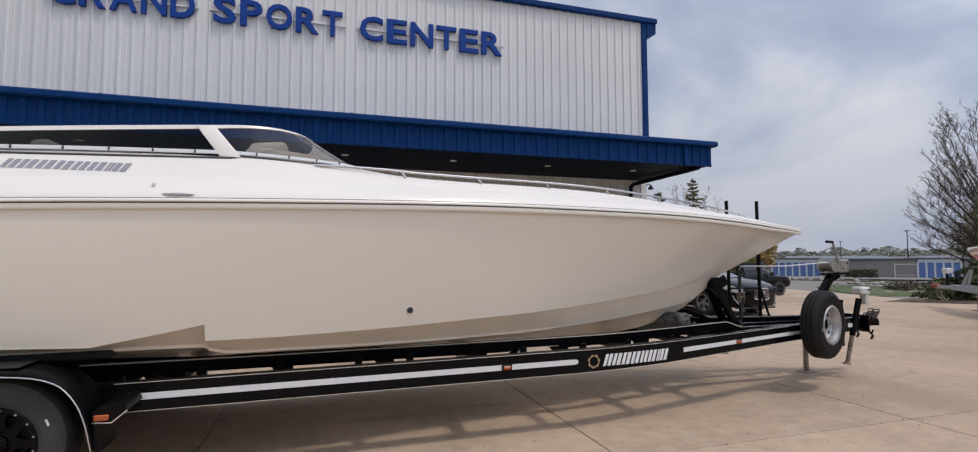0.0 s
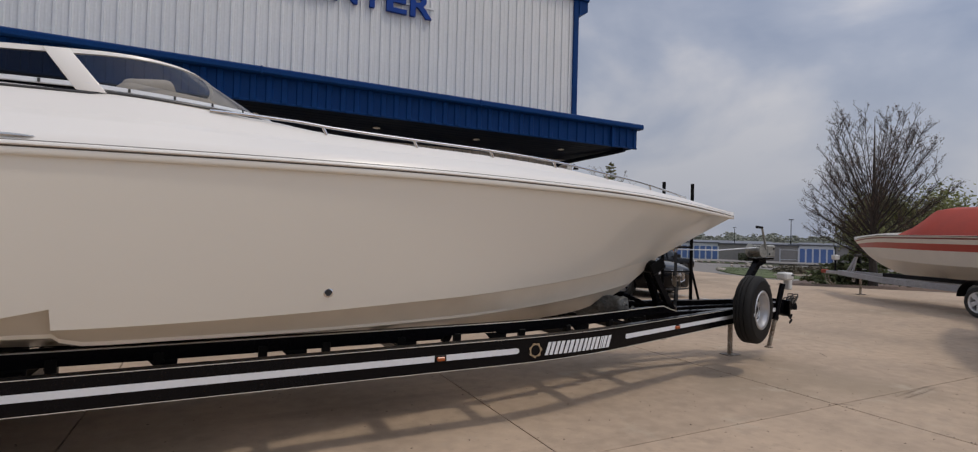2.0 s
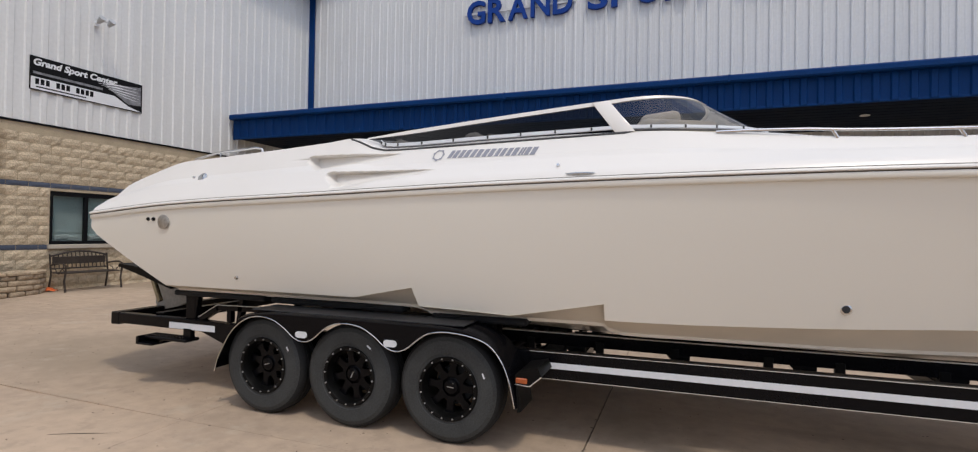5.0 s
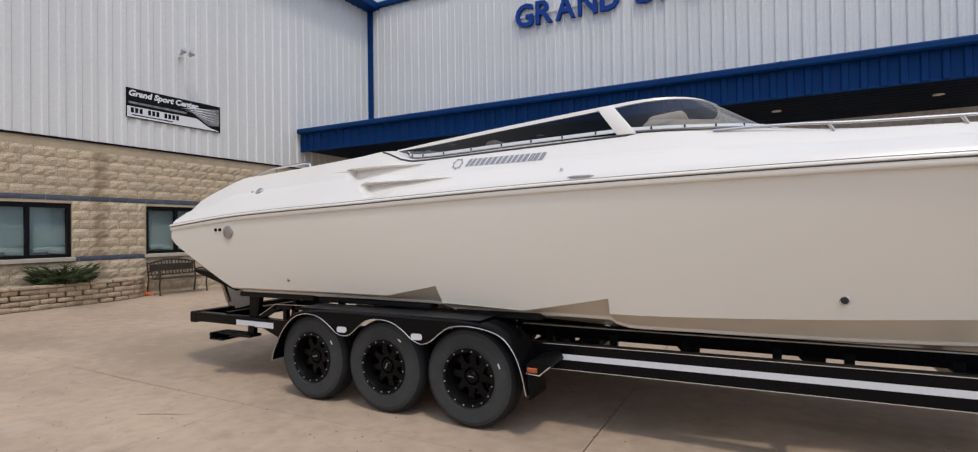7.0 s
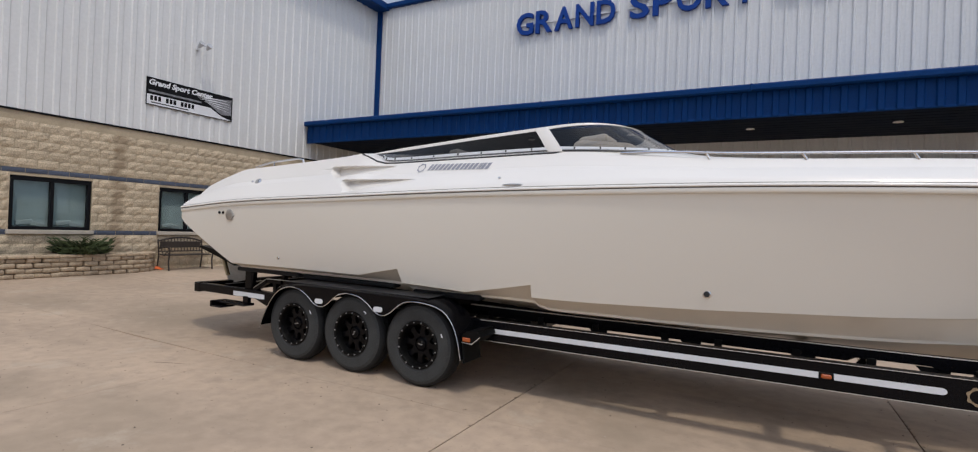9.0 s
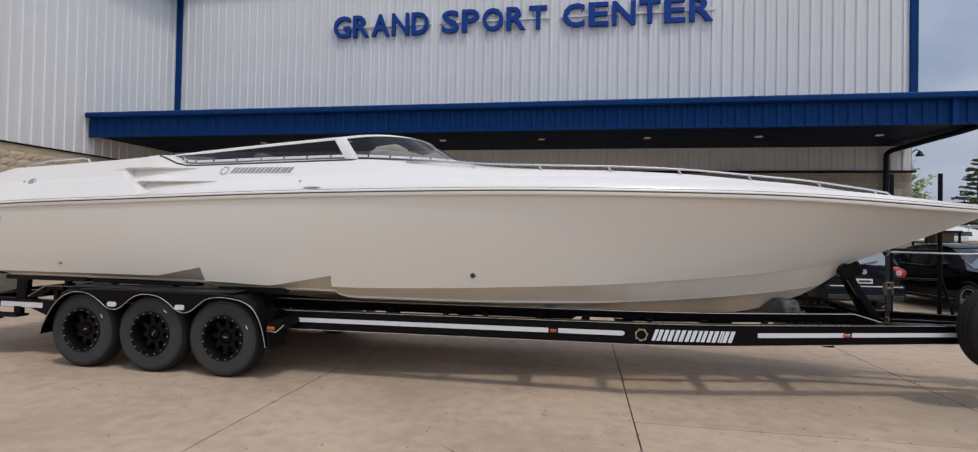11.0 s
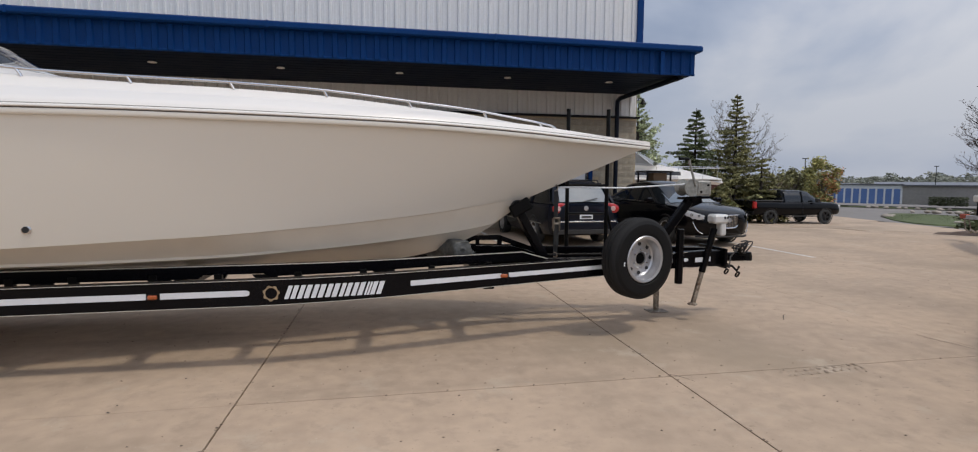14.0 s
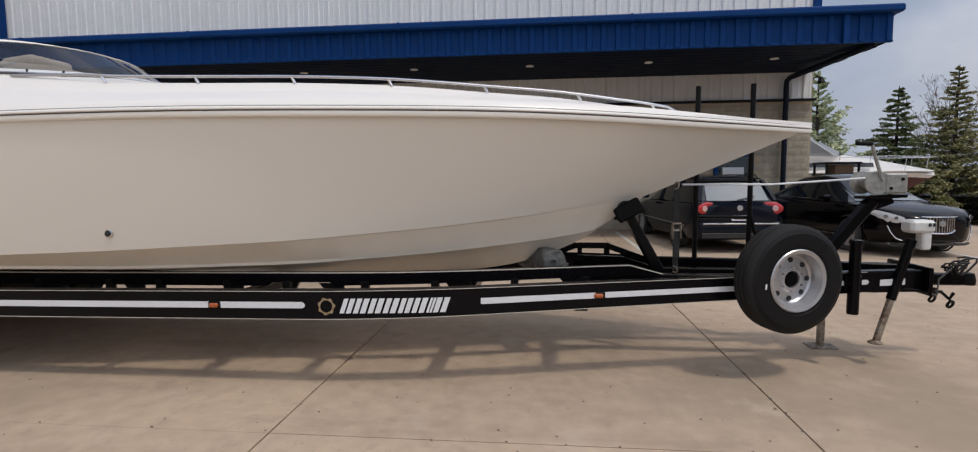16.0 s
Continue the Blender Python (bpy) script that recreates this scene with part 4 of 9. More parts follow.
disc("drain_port", (0.985, on_side(0.985, 1.095) - 0.002, 1.095), 0.033, 0.008, M_CHROME, boat, "round steel drain port")
disc("drain_hole", (0.985, on_side(0.985, 1.095) - 0.0115, 1.095), 0.023, 0.003, M_DARK, boat)
disc("exhaust_vent", (-4.40, on_side(-4.40, 1.58) - 0.006, 1.58), 0.066, 0.012, M_VENT, boat, "dull oval steel vent", 1.05)
disc("hull_fitting", (-4.60, on_side(-4.60, 1.60) - 0.004, 1.605), 0.017, 0.012, M_BLACKMAT, boat)
disc("hull_fitting", (-4.53, on_side(-4.53, 1.60) - 0.004, 1.605), 0.017, 0.012, M_BLACKMAT, boat)
disc("hull_fitting", (-3.61, on_side(-3.61, 1.10) - 0.004, 1.10), 0.018, 0.012, M_CHROME, boat)
disc("deck_filler", (-4.18, CY - deck_at(-4.18, 2.0) - 0.004, 2.005), 0.042, 0.012, M_CHROME, boat, "polished oval filler cap", 1.2, 0, -30)
disc("hull_fitting", (-4.30, CY - deck_at(-4.30, 2.0) - 0.004, 2.005), 0.014, 0.01, M_CHROME, boat, "", 1.0, 0, -30)
disc("water_inlet", (-0.765, CY - deck_at(-0.765, 2.0) - 0.004, 1.997), 0.013, 0.02, M_CHROME, boat, "small steel inlet", 1.0, 0, -20)
bm = B()
lathe(bm, [(0, -0.02), (0.08, -0.018), (0.10, 0.0)], pose(-0.60, CY - deck_at(-0.60, 1.934) - 0.003, 1.934) @ Matrix.Diagonal((1.0, 0.8, 0.09, 1)), 20)
part("pop_up_cleat", bm, M_CHROME, boat, "flush steel cleat", True)

# bow rail
def rail_pt(x, up=0.04):
    return Vector((x, CY - (shoulder(x) + 0.01) if x < 5.1 else CY - 0.2, curve_at(x, SHO_Z) + up))


for sgn in (-1, 1):
    def side(p):
        return Vector((p.x, p.y if sgn < 0 else 2 * CY - p.y, p.z))
    pts = [side(rail_pt(0.25, 0.0)), side(rail_pt(0.5, 0.022))] + [side(rail_pt(0.8 + 0.2 * i, 0.043)) for i in range(21)] + [side(rail_pt(5.0, 0.035)), side(rail_pt(5.12, 0.0))]
    part("bow_rail", tube(B(), pts, 0.0105, 8), M_CHROME, boat, "polished steel bow rail", True)
    for i, x in enumerate((0.95, 1.62, 2.30, 2.98, 3.66, 4.34, 4.9)):
        a, b = rail_pt(x - 0.02, 0.043), rail_pt(x + 0.01, -0.01)
        part("rail_stanchion", tube(B(), [side(a), side(b)], 0.010, 6), M_CHROME, boat, "", True)
    y0 = 4.78
    pts = [(-4.80, y0, 2.15), (-4.74, y0, 2.245), (-4.45, y0, 2.30), (-3.95, y0, 2.335), (-3.87, y0, 2.32), (-3.84, y0, 2.24)]
    part("stern_rail", tube(B(), [side(Vector(p)) for p in pts], 0.0125, 8), M_CHROME, boat, "polished steel stern rail", True)
    part("rail_stanchion", tube(B(), [side(Vector((-4.4, y0, 2.30))), side(Vector((-4.4, y0, 2.19)))], 0.010, 6), M_CHROME, boat, "", True)

# stern drives and trim tabs
M_SKEG = material("weathered_grey_paint", (0.27, 0.25, 0.22), 0.5, vary=0.2, scale=6, bump=0.001)
M_BRONZE = material("worn_bronze", (0.30, 0.23, 0.13), 0.4, metal=0.8, vary=0.2, bump=0.0)
for sy in (-0.52, 0.52):
    bm = B()
    box(bm, -5.02, -4.62, CY + sy - 0.07, CY + sy + 0.07, 0.90, 1.14, 0.04)
    drive = part("stern_drive", bm, M_BLACKMAT, boat, "dark stern drive housing")
    bm = prism(B(), [(-5.44, 0.90), (-4.86, 0.90), (-4.90, 0.75), (-5.12, 0.67), (-5.36, 0.62), (-5.44, 0.68)], "y", CY + sy - 0.02, CY + sy + 0.02)
    part("skeg", bm, M_SKEG, drive, "weathered grey skeg plate")
    bm = B()
    prism(bm, [(-4.50, 1.00), (-4.80, 1.12), (-5.22, 1.165), (-5.24, 1.14), (-4.86, 1.04), (-4.52, 0.945)], "y", CY + sy * 1.75 - 0.2, CY + sy * 1.75 + 0.2)
    part("trim_tab", bm, M_BLACKMAT, boat, "black trim tab")
    part("trim_ram", tube(B(), [(-4.92, CY + sy * 1.9, 1.06), (-4.86, CY + sy * 1.9, 0.92), (-4.80, CY + sy * 1.9, 0.80)], 0.026, 8), M_BRONZE, boat, "bronze trim ram", True)


# ---- trailer ----
trailer = thing("boat_trailer", "black triple-axle boat trailer with a white side stripe", "trailer")
HUBS = (-3.21, -2.37, -1.53)


def bend(x):
    """How far x lies past the beam's gentle bend, rounded off over 1.2 m."""
    u = x - 2.4
    return 0.0 if u < 0 else u * u / 2.4 if u < 1.2 else x - 3.0


def beam_z(x):
    if x < -4.0:
        return 0.555, 0.66
    return 0.475 + 0.008 * (min(x, 3.0) + 1) + 0.020 * bend(x) * (x > 2.4), 0.676 + 0.009 * (min(x, 3.0) + 1) + 0.008 * bend(x)


def rail_y(x):
    return 4.45 + 0.2225 * bend(x)


def mirror_y(y, sgn):
    return y if sgn < 0 else 2 * CY - y


def strip(bm, xs, v0, v1, sgn, out):
    """A flat strip on the outer face of the side beam; v is the share of the beam's height."""
    secs = []
    for x in xs:
        z0, z1 = beam_z(x)
        y = mirror_y(rail_y(x) - 0.045 - out, sgn)
        secs.append([(x, y, z0 + (z1 - z0) * v0), (x, y, z0 + (z1 - z0) * v1)])
    return loft(bm, secs)


STRIPES = ((-0.88, 2.45), (3.62, 6.52))
for sgn in (-1, 1):
    bm = B()
    secs = []
    for x in (-5.31, -4.2, -3.9, -1.2, 0.0, 1.5, 2.4, 2.6, 2.8, 3.0, 3.2, 3.4, 3.6, 4.0, 5.2, 6.55):
        z0, z1 = beam_z(x)
        y = rail_y(x)
        c = 0.008
        ring = [(-0.045, z0 + c), (-0.045, z1 - c), (-0.045 + c, z1), (0.04 - c, z1), (0.04, z1 - c), (0.04, z0 + c), (0.04 - c, z0), (-0.045 + c, z0)]
        secs.append([(x, mirror_y(y + dy, sgn), z) for dy, z in ring])
    loft(bm, secs, ring=True, cap=True)
    side_beam = part("side_beam", bm, M_FRAME, trailer, "gloss black steel side beam")
    span = [-1.0, 0.0, 1.5, 2.4, 2.6, 2.8, 3.0, 3.2, 3.4, 3.6, 4.0, 5.2, 6.5]
    for v in (0.015, 0.965):
        part("pinstripe", strip(B(), span, v, v + 0.022, sgn, 0.002), M_PIN, side_beam)
    for a, b in STRIPES:
        bm = B()
        xs = sorted(x for x in [a + 0.035, b - 0.035, 2.4, 3.65, 4.0, 5.2] if a < x < b)
        strip(bm, xs, 0.40, 0.62, sgn, 0.003)
        for e, d in ((a + 0.035, -1), (b - 0.035, 1)):
            z0, z1 = beam_z(e)
            zc, r = z0 + (z1 - z0) * 0.51, (z1 - z0) * 0.11
            bm.faces.new([bm.verts.new((e + d * 1.3 * r * math.cos(q), mirror_y(rail_y(e) - 0.048, sgn), zc + r * math.sin(q))) for q in [math.pi * (i / 8 - 0.5) for i in range(9)]])
        part("stripe", bm, M_STRIPE, side_beam, "white vinyl stripe")
    bm = B()
    strip(bm, [-4.60, -4.02], 0.06, 0.62, sgn, 0.003)
    part("stripe", bm, M_STRIPE, side_beam, "white vinyl stripe")

    def on_beam(x, z):
        return (x, mirror_y(rail_y(x) - 0.049, sgn), z)
    if sgn < 0:
        marks(on_beam, 2.685, 3.42, 0.552, 0.655, M_STRIPE, side_beam)
        ring_mark(on_beam, 2.595, 0.60, 0.062, M_GOLD, side_beam)
    for x in (1.785, 4.46):
        bm = B()
        z = sum(beam_z(x)) / 2
        box(bm, x - 0.032, x + 0.032, mirror_y(rail_y(x) - 0.070, sgn), mirror_y(rail_y(x) - 0.04, sgn), z - 0.015, z + 0.015, 0.007)
        lamp = part("marker_lamp", bm, M_AMBER, side_beam, "amber marker lamp")
        bm = B()
        box(bm, x - 0.046, x + 0.046, mirror_y(rail_y(x) - 0.053, sgn), mirror_y(rail_y(x) - 0.045, sgn), z - 0.025, z + 0.025, 0.004)
        part("lamp_base", bm, M_BLACKMAT, lamp)
    # raised bunk rail with its posts
    bm = B()
    secs = []
    for x, z1, h in ((-1.35, 0.738, 0.095), (0.0, 0.741, 0.098), (1.95, 0.755, 0.105), (2.0, 0.755, 0.075), (2.45, 0.758, 0.075), (2.5, 0.759, 0.10), (2.6, 0.760, 0.10), (2.8, 0.761, 0.098), (3.0, 0.762, 0.096), (3.2, 0.763, 0.094), (3.4, 0.764, 0.092), (3.6, 0.765, 0.090), (4.74, 0.772, 0.082), (4.78, 0.765, 0.075), (5.03, 0.69, 0.02)):
        y = rail_y(x) + 0.40
        secs.append([(x, mirror_y(y - 0.03, sgn), z1 - h), (x, mirror_y(y - 0.03, sgn), z1), (x, mirror_y(y + 0.03, sgn), z1), (x, mirror_y(y + 0.03, sgn), z1 - h)])
    loft(bm, secs, ring=True, cap=True)
    upper = part("bunk_rail", bm, M_FRAME, trailer, "black raised bunk rail")
    bm = B()
    loft(bm, [[(x, mirror_y(rail_y(x) + 0.368, sgn), z - 0.006), (x, mirror_y(rail_y(x) + 0.368, sgn), z + 0.002)] for x, z in ((-1.35, 0.738), (0.0, 0.741), (1.95, 0.755), (2.4, 0.758), (2.6, 0.760), (2.8, 0.761), (3.0, 0.762), (3.2, 0.763), (3.4, 0.764), (3.6, 0.765), (4.75, 0.772), (5.03, 0.69))])
    part("pinstripe", bm, M_PIN, upper)
    for x in (-1.1, -0.55, 0.0, 0.62, 1.05, 1.62, 2.1, 2.72, 3.25, 3.85, 4.4):
        bm = B()
        y = mirror_y(rail_y(x) + 0.39, sgn)
        box(bm, x - 0.03, x + 0.03, y - 0.025, y + 0.025, 0.575, 0.69, 0.004)
        part("bunk_post", bm, M_BLACKMAT, trailer)

# cross members
for x in (-4.85, -3.9, -0.72, 1.69, 3.46, 4.34):
    bm = B()
    y0 = rail_y(x) + 0.04
    box(bm, x - 0.05, x + 0.05, y0, 2 * CY - y0, 0.50 if x > -4 else 0.585, 0.585 if x > -4 else 0.68, 0.006)
    part("cross_member", bm, M_FRAME, trailer)
for hx in HUBS:
    bm = tube(B(), [(hx, 4.2, 0.40), (hx, 2 * CY - 4.2, 0.40)], 0.045, 10)
    part("axle", bm, M_BLACKMAT, trailer, "black axle tube", True)

# outriggers that carry the bunk rails
for sgn in (-1, 1):
    for x in (-0.72, 0.05, 0.86, 1.69, 2.50, 3.46, 4.34):
        y0, y1 = sorted((mirror_y(rail_y(x) + 0.03, sgn), mirror_y(rail_y(x) + 0.40, sgn)))
        bm = B()
        box(bm, x - 0.04, x + 0.04, y0, y1, 0.565, 0.625, 0.004)
        part("outrigger", bm, M_FRAME, trailer)
        yg = mirror_y(rail_y(x) + 0.385, sgn)
        bm = prism(B(), [(x - 0.14, 0.675), (x + 0.06, 0.675), (x + 0.05, 0.575), (x - 0.05, 0.575)], "y", yg - 0.008, yg + 0.008)
        part("outrigger_gusset", bm, M_BLACKMAT, trailer)

# carpeted bunks under the hull
M_CARPET = material("black_bunk_carpet", (0.010, 0.010, 0.011), 0.95, vary=0.3, grain=120, bump=0.004)
for sgn in (-1, 1):
    for x0, x1, z in ((-4.55, -3.45, 0.90), (-3.38, -2.05, 0.895), (-1.80, -1.02, 0.862), (-0.8, 2.4, 0.69)):
        y = mirror_y(4.47 if x0 < -0.9 else 5.0, sgn)
        bm = B()
        box(bm, x0, x1, y - 0.07, y + 0.07, z - 0.02, z + 0.03, 0.015)
        part("bunk", bm, M_CARPET, trailer, "black carpeted bunk")
        for x in (x0 + 0.25, x1 - 0.3):
            bm = B()
            beam(bm, (x, y, z - 0.02), (x - 0.05, y, 0.58), 0.05, 0.06, 0.004)
            part("bunk_bracket", bm, M_FRAME, trailer)
    y = mirror_y(4.47, sgn)
    bm = B()
    beam(bm, (-4.26, y, 0.655), (-4.03, y, 0.785), 0.06, 0.045)
    beam(bm, (-4.05, y, 0.785), (-3.20, y, 0.80), 0.06, 0.045)
    beam(bm, (-3.90, y, 0.785), (-3.90, y, 0.655), 0.05, 0.05)
    part("gusset", bm, M_FRAME, trailer, "black raised rear rail")
    part("rail_edge", tube(B(), [(-4.27, y - 0.032, 0.682), (-4.035, y - 0.032, 0.812), (-3.20, y - 0.032, 0.826)], 0.0035, 5), M_PIN, trailer)
    part("bunk_post", box(B(), -4.43, -4.31, y - 0.035, y + 0.035, 0.655, 0.90, 0.006), M_FRAME, trailer, "broad black bunk post")

# tail beam, step and lamps at the back
for sgn in (-1, 1):
    bm = B()
    y = mirror_y(4.36, sgn)
    box(bm, -4.86, -4.30, y - 0.03, y + 0.13, 0.452, 0.482, 0.008)
    box(bm, -4.87, -4.66, y - 0.09, y + 0.13, 0.405, 0.425, 0.006)
    box(bm, -4.875, -4.84, y - 0.09, y + 0.13, 0.405, 0.482, 0.006)
    part("rear_step", bm, M_FRAME, trailer, "black rear step")
    part("step_hanger", beam(B(), (-4.36, mirror_y(4.42, sgn), 0.46), (-4.36, mirror_y(4.42, sgn), 0.57), 0.09, 0.05), M_FRAME, trailer)
bm = B()
box(bm, -5.41, -5.30, 4.40, 2 * CY - 4.40, 0.54, 0.665, 0.008)
part("tail_beam", bm, M_FRAME, trailer, "black tail beam")
for sgn in (-1, 1):
    for dy in (0.25, 0.5):
        y = mirror_y(4.42 + dy, sgn)
        part("tail_lamp", box(B(), -5.425, -5.405, y - 0.07, y + 0.07, 0.585, 0.635, 0.008), material("red_lens", (0.45, 0.01, 0.01), 0.25, vary=0.1, bump=0.0, coat=0.5), trailer, "red tail lamp")

# wheels
TYRE = [(0.215, -0.10), (0.225, -0.113), (0.25, -0.116), (0.255, -0.120), (0.30, -0.124), (0.345, -0.121), (0.352, -0.116), (0.372, -0.110), (0.390, -0.096), (0.400, -0.078), (0.402, -0.054), (0.390, -0.050), (0.390, -0.046), (0.402, -0.042), (0.403, -0.006), (0.391, -0.003), (0.391, 0.003), (0.403, 0.006), (0.402, 0.042), (0.390, 0.046), (0.390, 0.050), (0.402, 0.054), (0.400, 0.078), (0.390, 0.096), (0.372, 0.110), (0.345, 0.121), (0.30, 0.124), (0.225, 0.113), (0.215, 0.10)]
# blacker tread rubber, with the shade under the mudguard added to its colour
M_TREAD = material("shade_darkened_tread_rubber", (0.018, 0.018, 0.018), 0.8, vary=0.3, scale=5, grain=90, bump=0.003, spec=0.25)


def tyre_mesh(side_mat, tread_mat):
    """A tyre whose tread takes the second material."""
    b = lathe(B(), [(r, h if h < 0 else h * 0.72) for r, h in TYRE], None, 56)
    for f in b.faces:
        c = f.calc_center_median()
        if math.hypot(c.x, c.z) > 0.374 and abs(c.y) < 0.106:
            f.material_index = 1
    return mesh_of("tyre", b, [side_mat, tread_mat], True, 28)


tyre_me = tyre_mesh(M_RUBBER, M_TREAD)
RING = [(0.190, -0.06), (0.196, -0.105), (0.205, -0.122), (0.226, -0.126), (0.232, -0.118), (0.226, -0.09), (0.212, -0.05), (0.212, 0.10), (0.19, 0.10)]
ring_me = mesh_of("rim_ring", lathe(B(), RING, None, 48, True), M_BLACKMAT, True, 30)
HUBP = [(0, -0.072), (0.030, -0.071), (0.034, -0.066), (0.052, -0.062), (0.056, -0.045), (0.075, -0.035), (0.085, -0.02), (0.085, 0.05), (0, 0.05)]
hub_me = mesh_of("hub", lathe(B(), HUBP, None, 28), M_FRAME, True, 30)
bm = B()
prism(bm, [(0.07, -0.042), (0.13, -0.022), (0.197, -0.036), (0.197, 0.036), (0.13, 0.022), (0.07, 0.042)], "y", -0.052, -0.012)
spoke_me = mesh_of("spoke", bm, M_FRAME)
back_me = mesh_of("brake_drum", lathe(B(), [(0, 0.01), (0.14, 0.012), (0.15, 0.03), (0.15, 0.1)], None, 28), material("dull_drum", (0.02, 0.02, 0.02), 0.6, vary=0.2, bump=0.0), True)
bolt_me = mesh_of("rim_bolt", lathe(B(), [(0, -0.009), (0.005, -0.008), (0.0065, 0.0)], None, 8), M_SILVER, True)
badge_me = mesh_of("hub_badge", box(B(), -0.026, 0.026, -0.0745, -0.0725, -0.003, 0.003), M_SILVER)
tag_me = mesh_of("tyre_tag", box(B(), -0.006, 0.006, -0.1252, -0.123, -0.02, 0.02), M_STRIPE)


def trailer_wheel(m, parent, spin):
    w = new("wheel")
    w.parent = parent
    w.matrix_basis = m
    o = new("tyre", tyre_me)
    o.parent = w
    for nm, me in (("rim_ring", ring_me), ("hub", hub_me), ("brake_drum", back_me)):
        o = new(nm, me)
        o.parent = w
    for k in range(8):
        o = new("spoke", spoke_me)
        o.parent = w
        o.matrix_basis = pose(0, 0, 0, 0, spin + 45 * k, 0)
    for k in range(16):
        a = radians(spin + 22.5 * k + 8)
        o = new("rim_bolt", bolt_me)
        o.parent = w
        o.matrix_basis = pose(0.215 * math.cos(a), -0.125, 0.215 * math.sin(a))
    o = new("hub_badge", badge_me)
    o.parent = w
    o.matrix_basis = pose(0, 0, 0, 0, -(spin * 2.4 - 14), 0)
    o = new("tyre_tag", tag_me)
    o.parent = w
    a = radians(spin + 20)
    o.matrix_basis = pose(0.30 * math.cos(a), 0, 0.30 * math.sin(a), 0, -spin - 20, 0)
    return w


WHEEL_Y = 4.262
for sgn in (-1, 1):
    for k, hx in enumerate(HUBS):
        trailer_wheel(pose(hx, mirror_y(WHEEL_Y, sgn), 0.400, 0, 0, 0 if sgn < 0 else 180), trailer, (12, 33, 4)[k])

# scalloped mudguard
SCALLOP = [(-3.654, 0.325), (-3.63, 0.42), (-3.57, 0.535), (-3.49, 0.66), (-3.37, 0.765), (-3.22, 0.814), (-3.06, 0.80), (-2.93, 0.735), (-2.85, 0.676), (-2.76, 0.647), (-2.67, 0.668), (-2.58, 0.74), (-2.49, 0.796), (-2.37, 0.818), (-2.22, 0.80),
           (-2.10, 0.738), (-2.02, 0.678), (-1.93, 0.647), (-1.84, 0.670), (-1.75, 0.74), (-1.66, 0.797), (-1.54, 0.818), (-1.40, 0.812), (-1.27, 0.787), (-1.17, 0.735), (-1.09, 0.63), (-1.04, 0.50), (-1.005, 0.345)]


def guard_edge():
    n = len(SCALLOP) - 1
    xs, zs = [(i, p[0]) for i, p in enumerate(SCALLOP)], [(i, p[1]) for i, p in enumerate(SCALLOP)]
    return [(curve_at(i / 3, xs), curve_at(i / 3, zs)) for i in range(3 * n + 1)]


EDGE = guard_edge()
CROWN = [(-3.46, 0.765), (-3.36, 0.815), (-3.22, 0.845), (-2.95, 0.858), (-1.75, 0.858), (-1.42, 0.848), (-1.28, 0.818), (-1.18, 0.765)]


def crown_of(ex, ez):
    """The point of the mudguard's crown over a point of its edge."""
    if ex < -3.42:
        return ex - 0.012, ez + 0.018
    if ex > -1.22:
        return ex + 0.014, ez + 0.016
    return ex, max(curve_at(ex, CROWN), ez + 0.02)


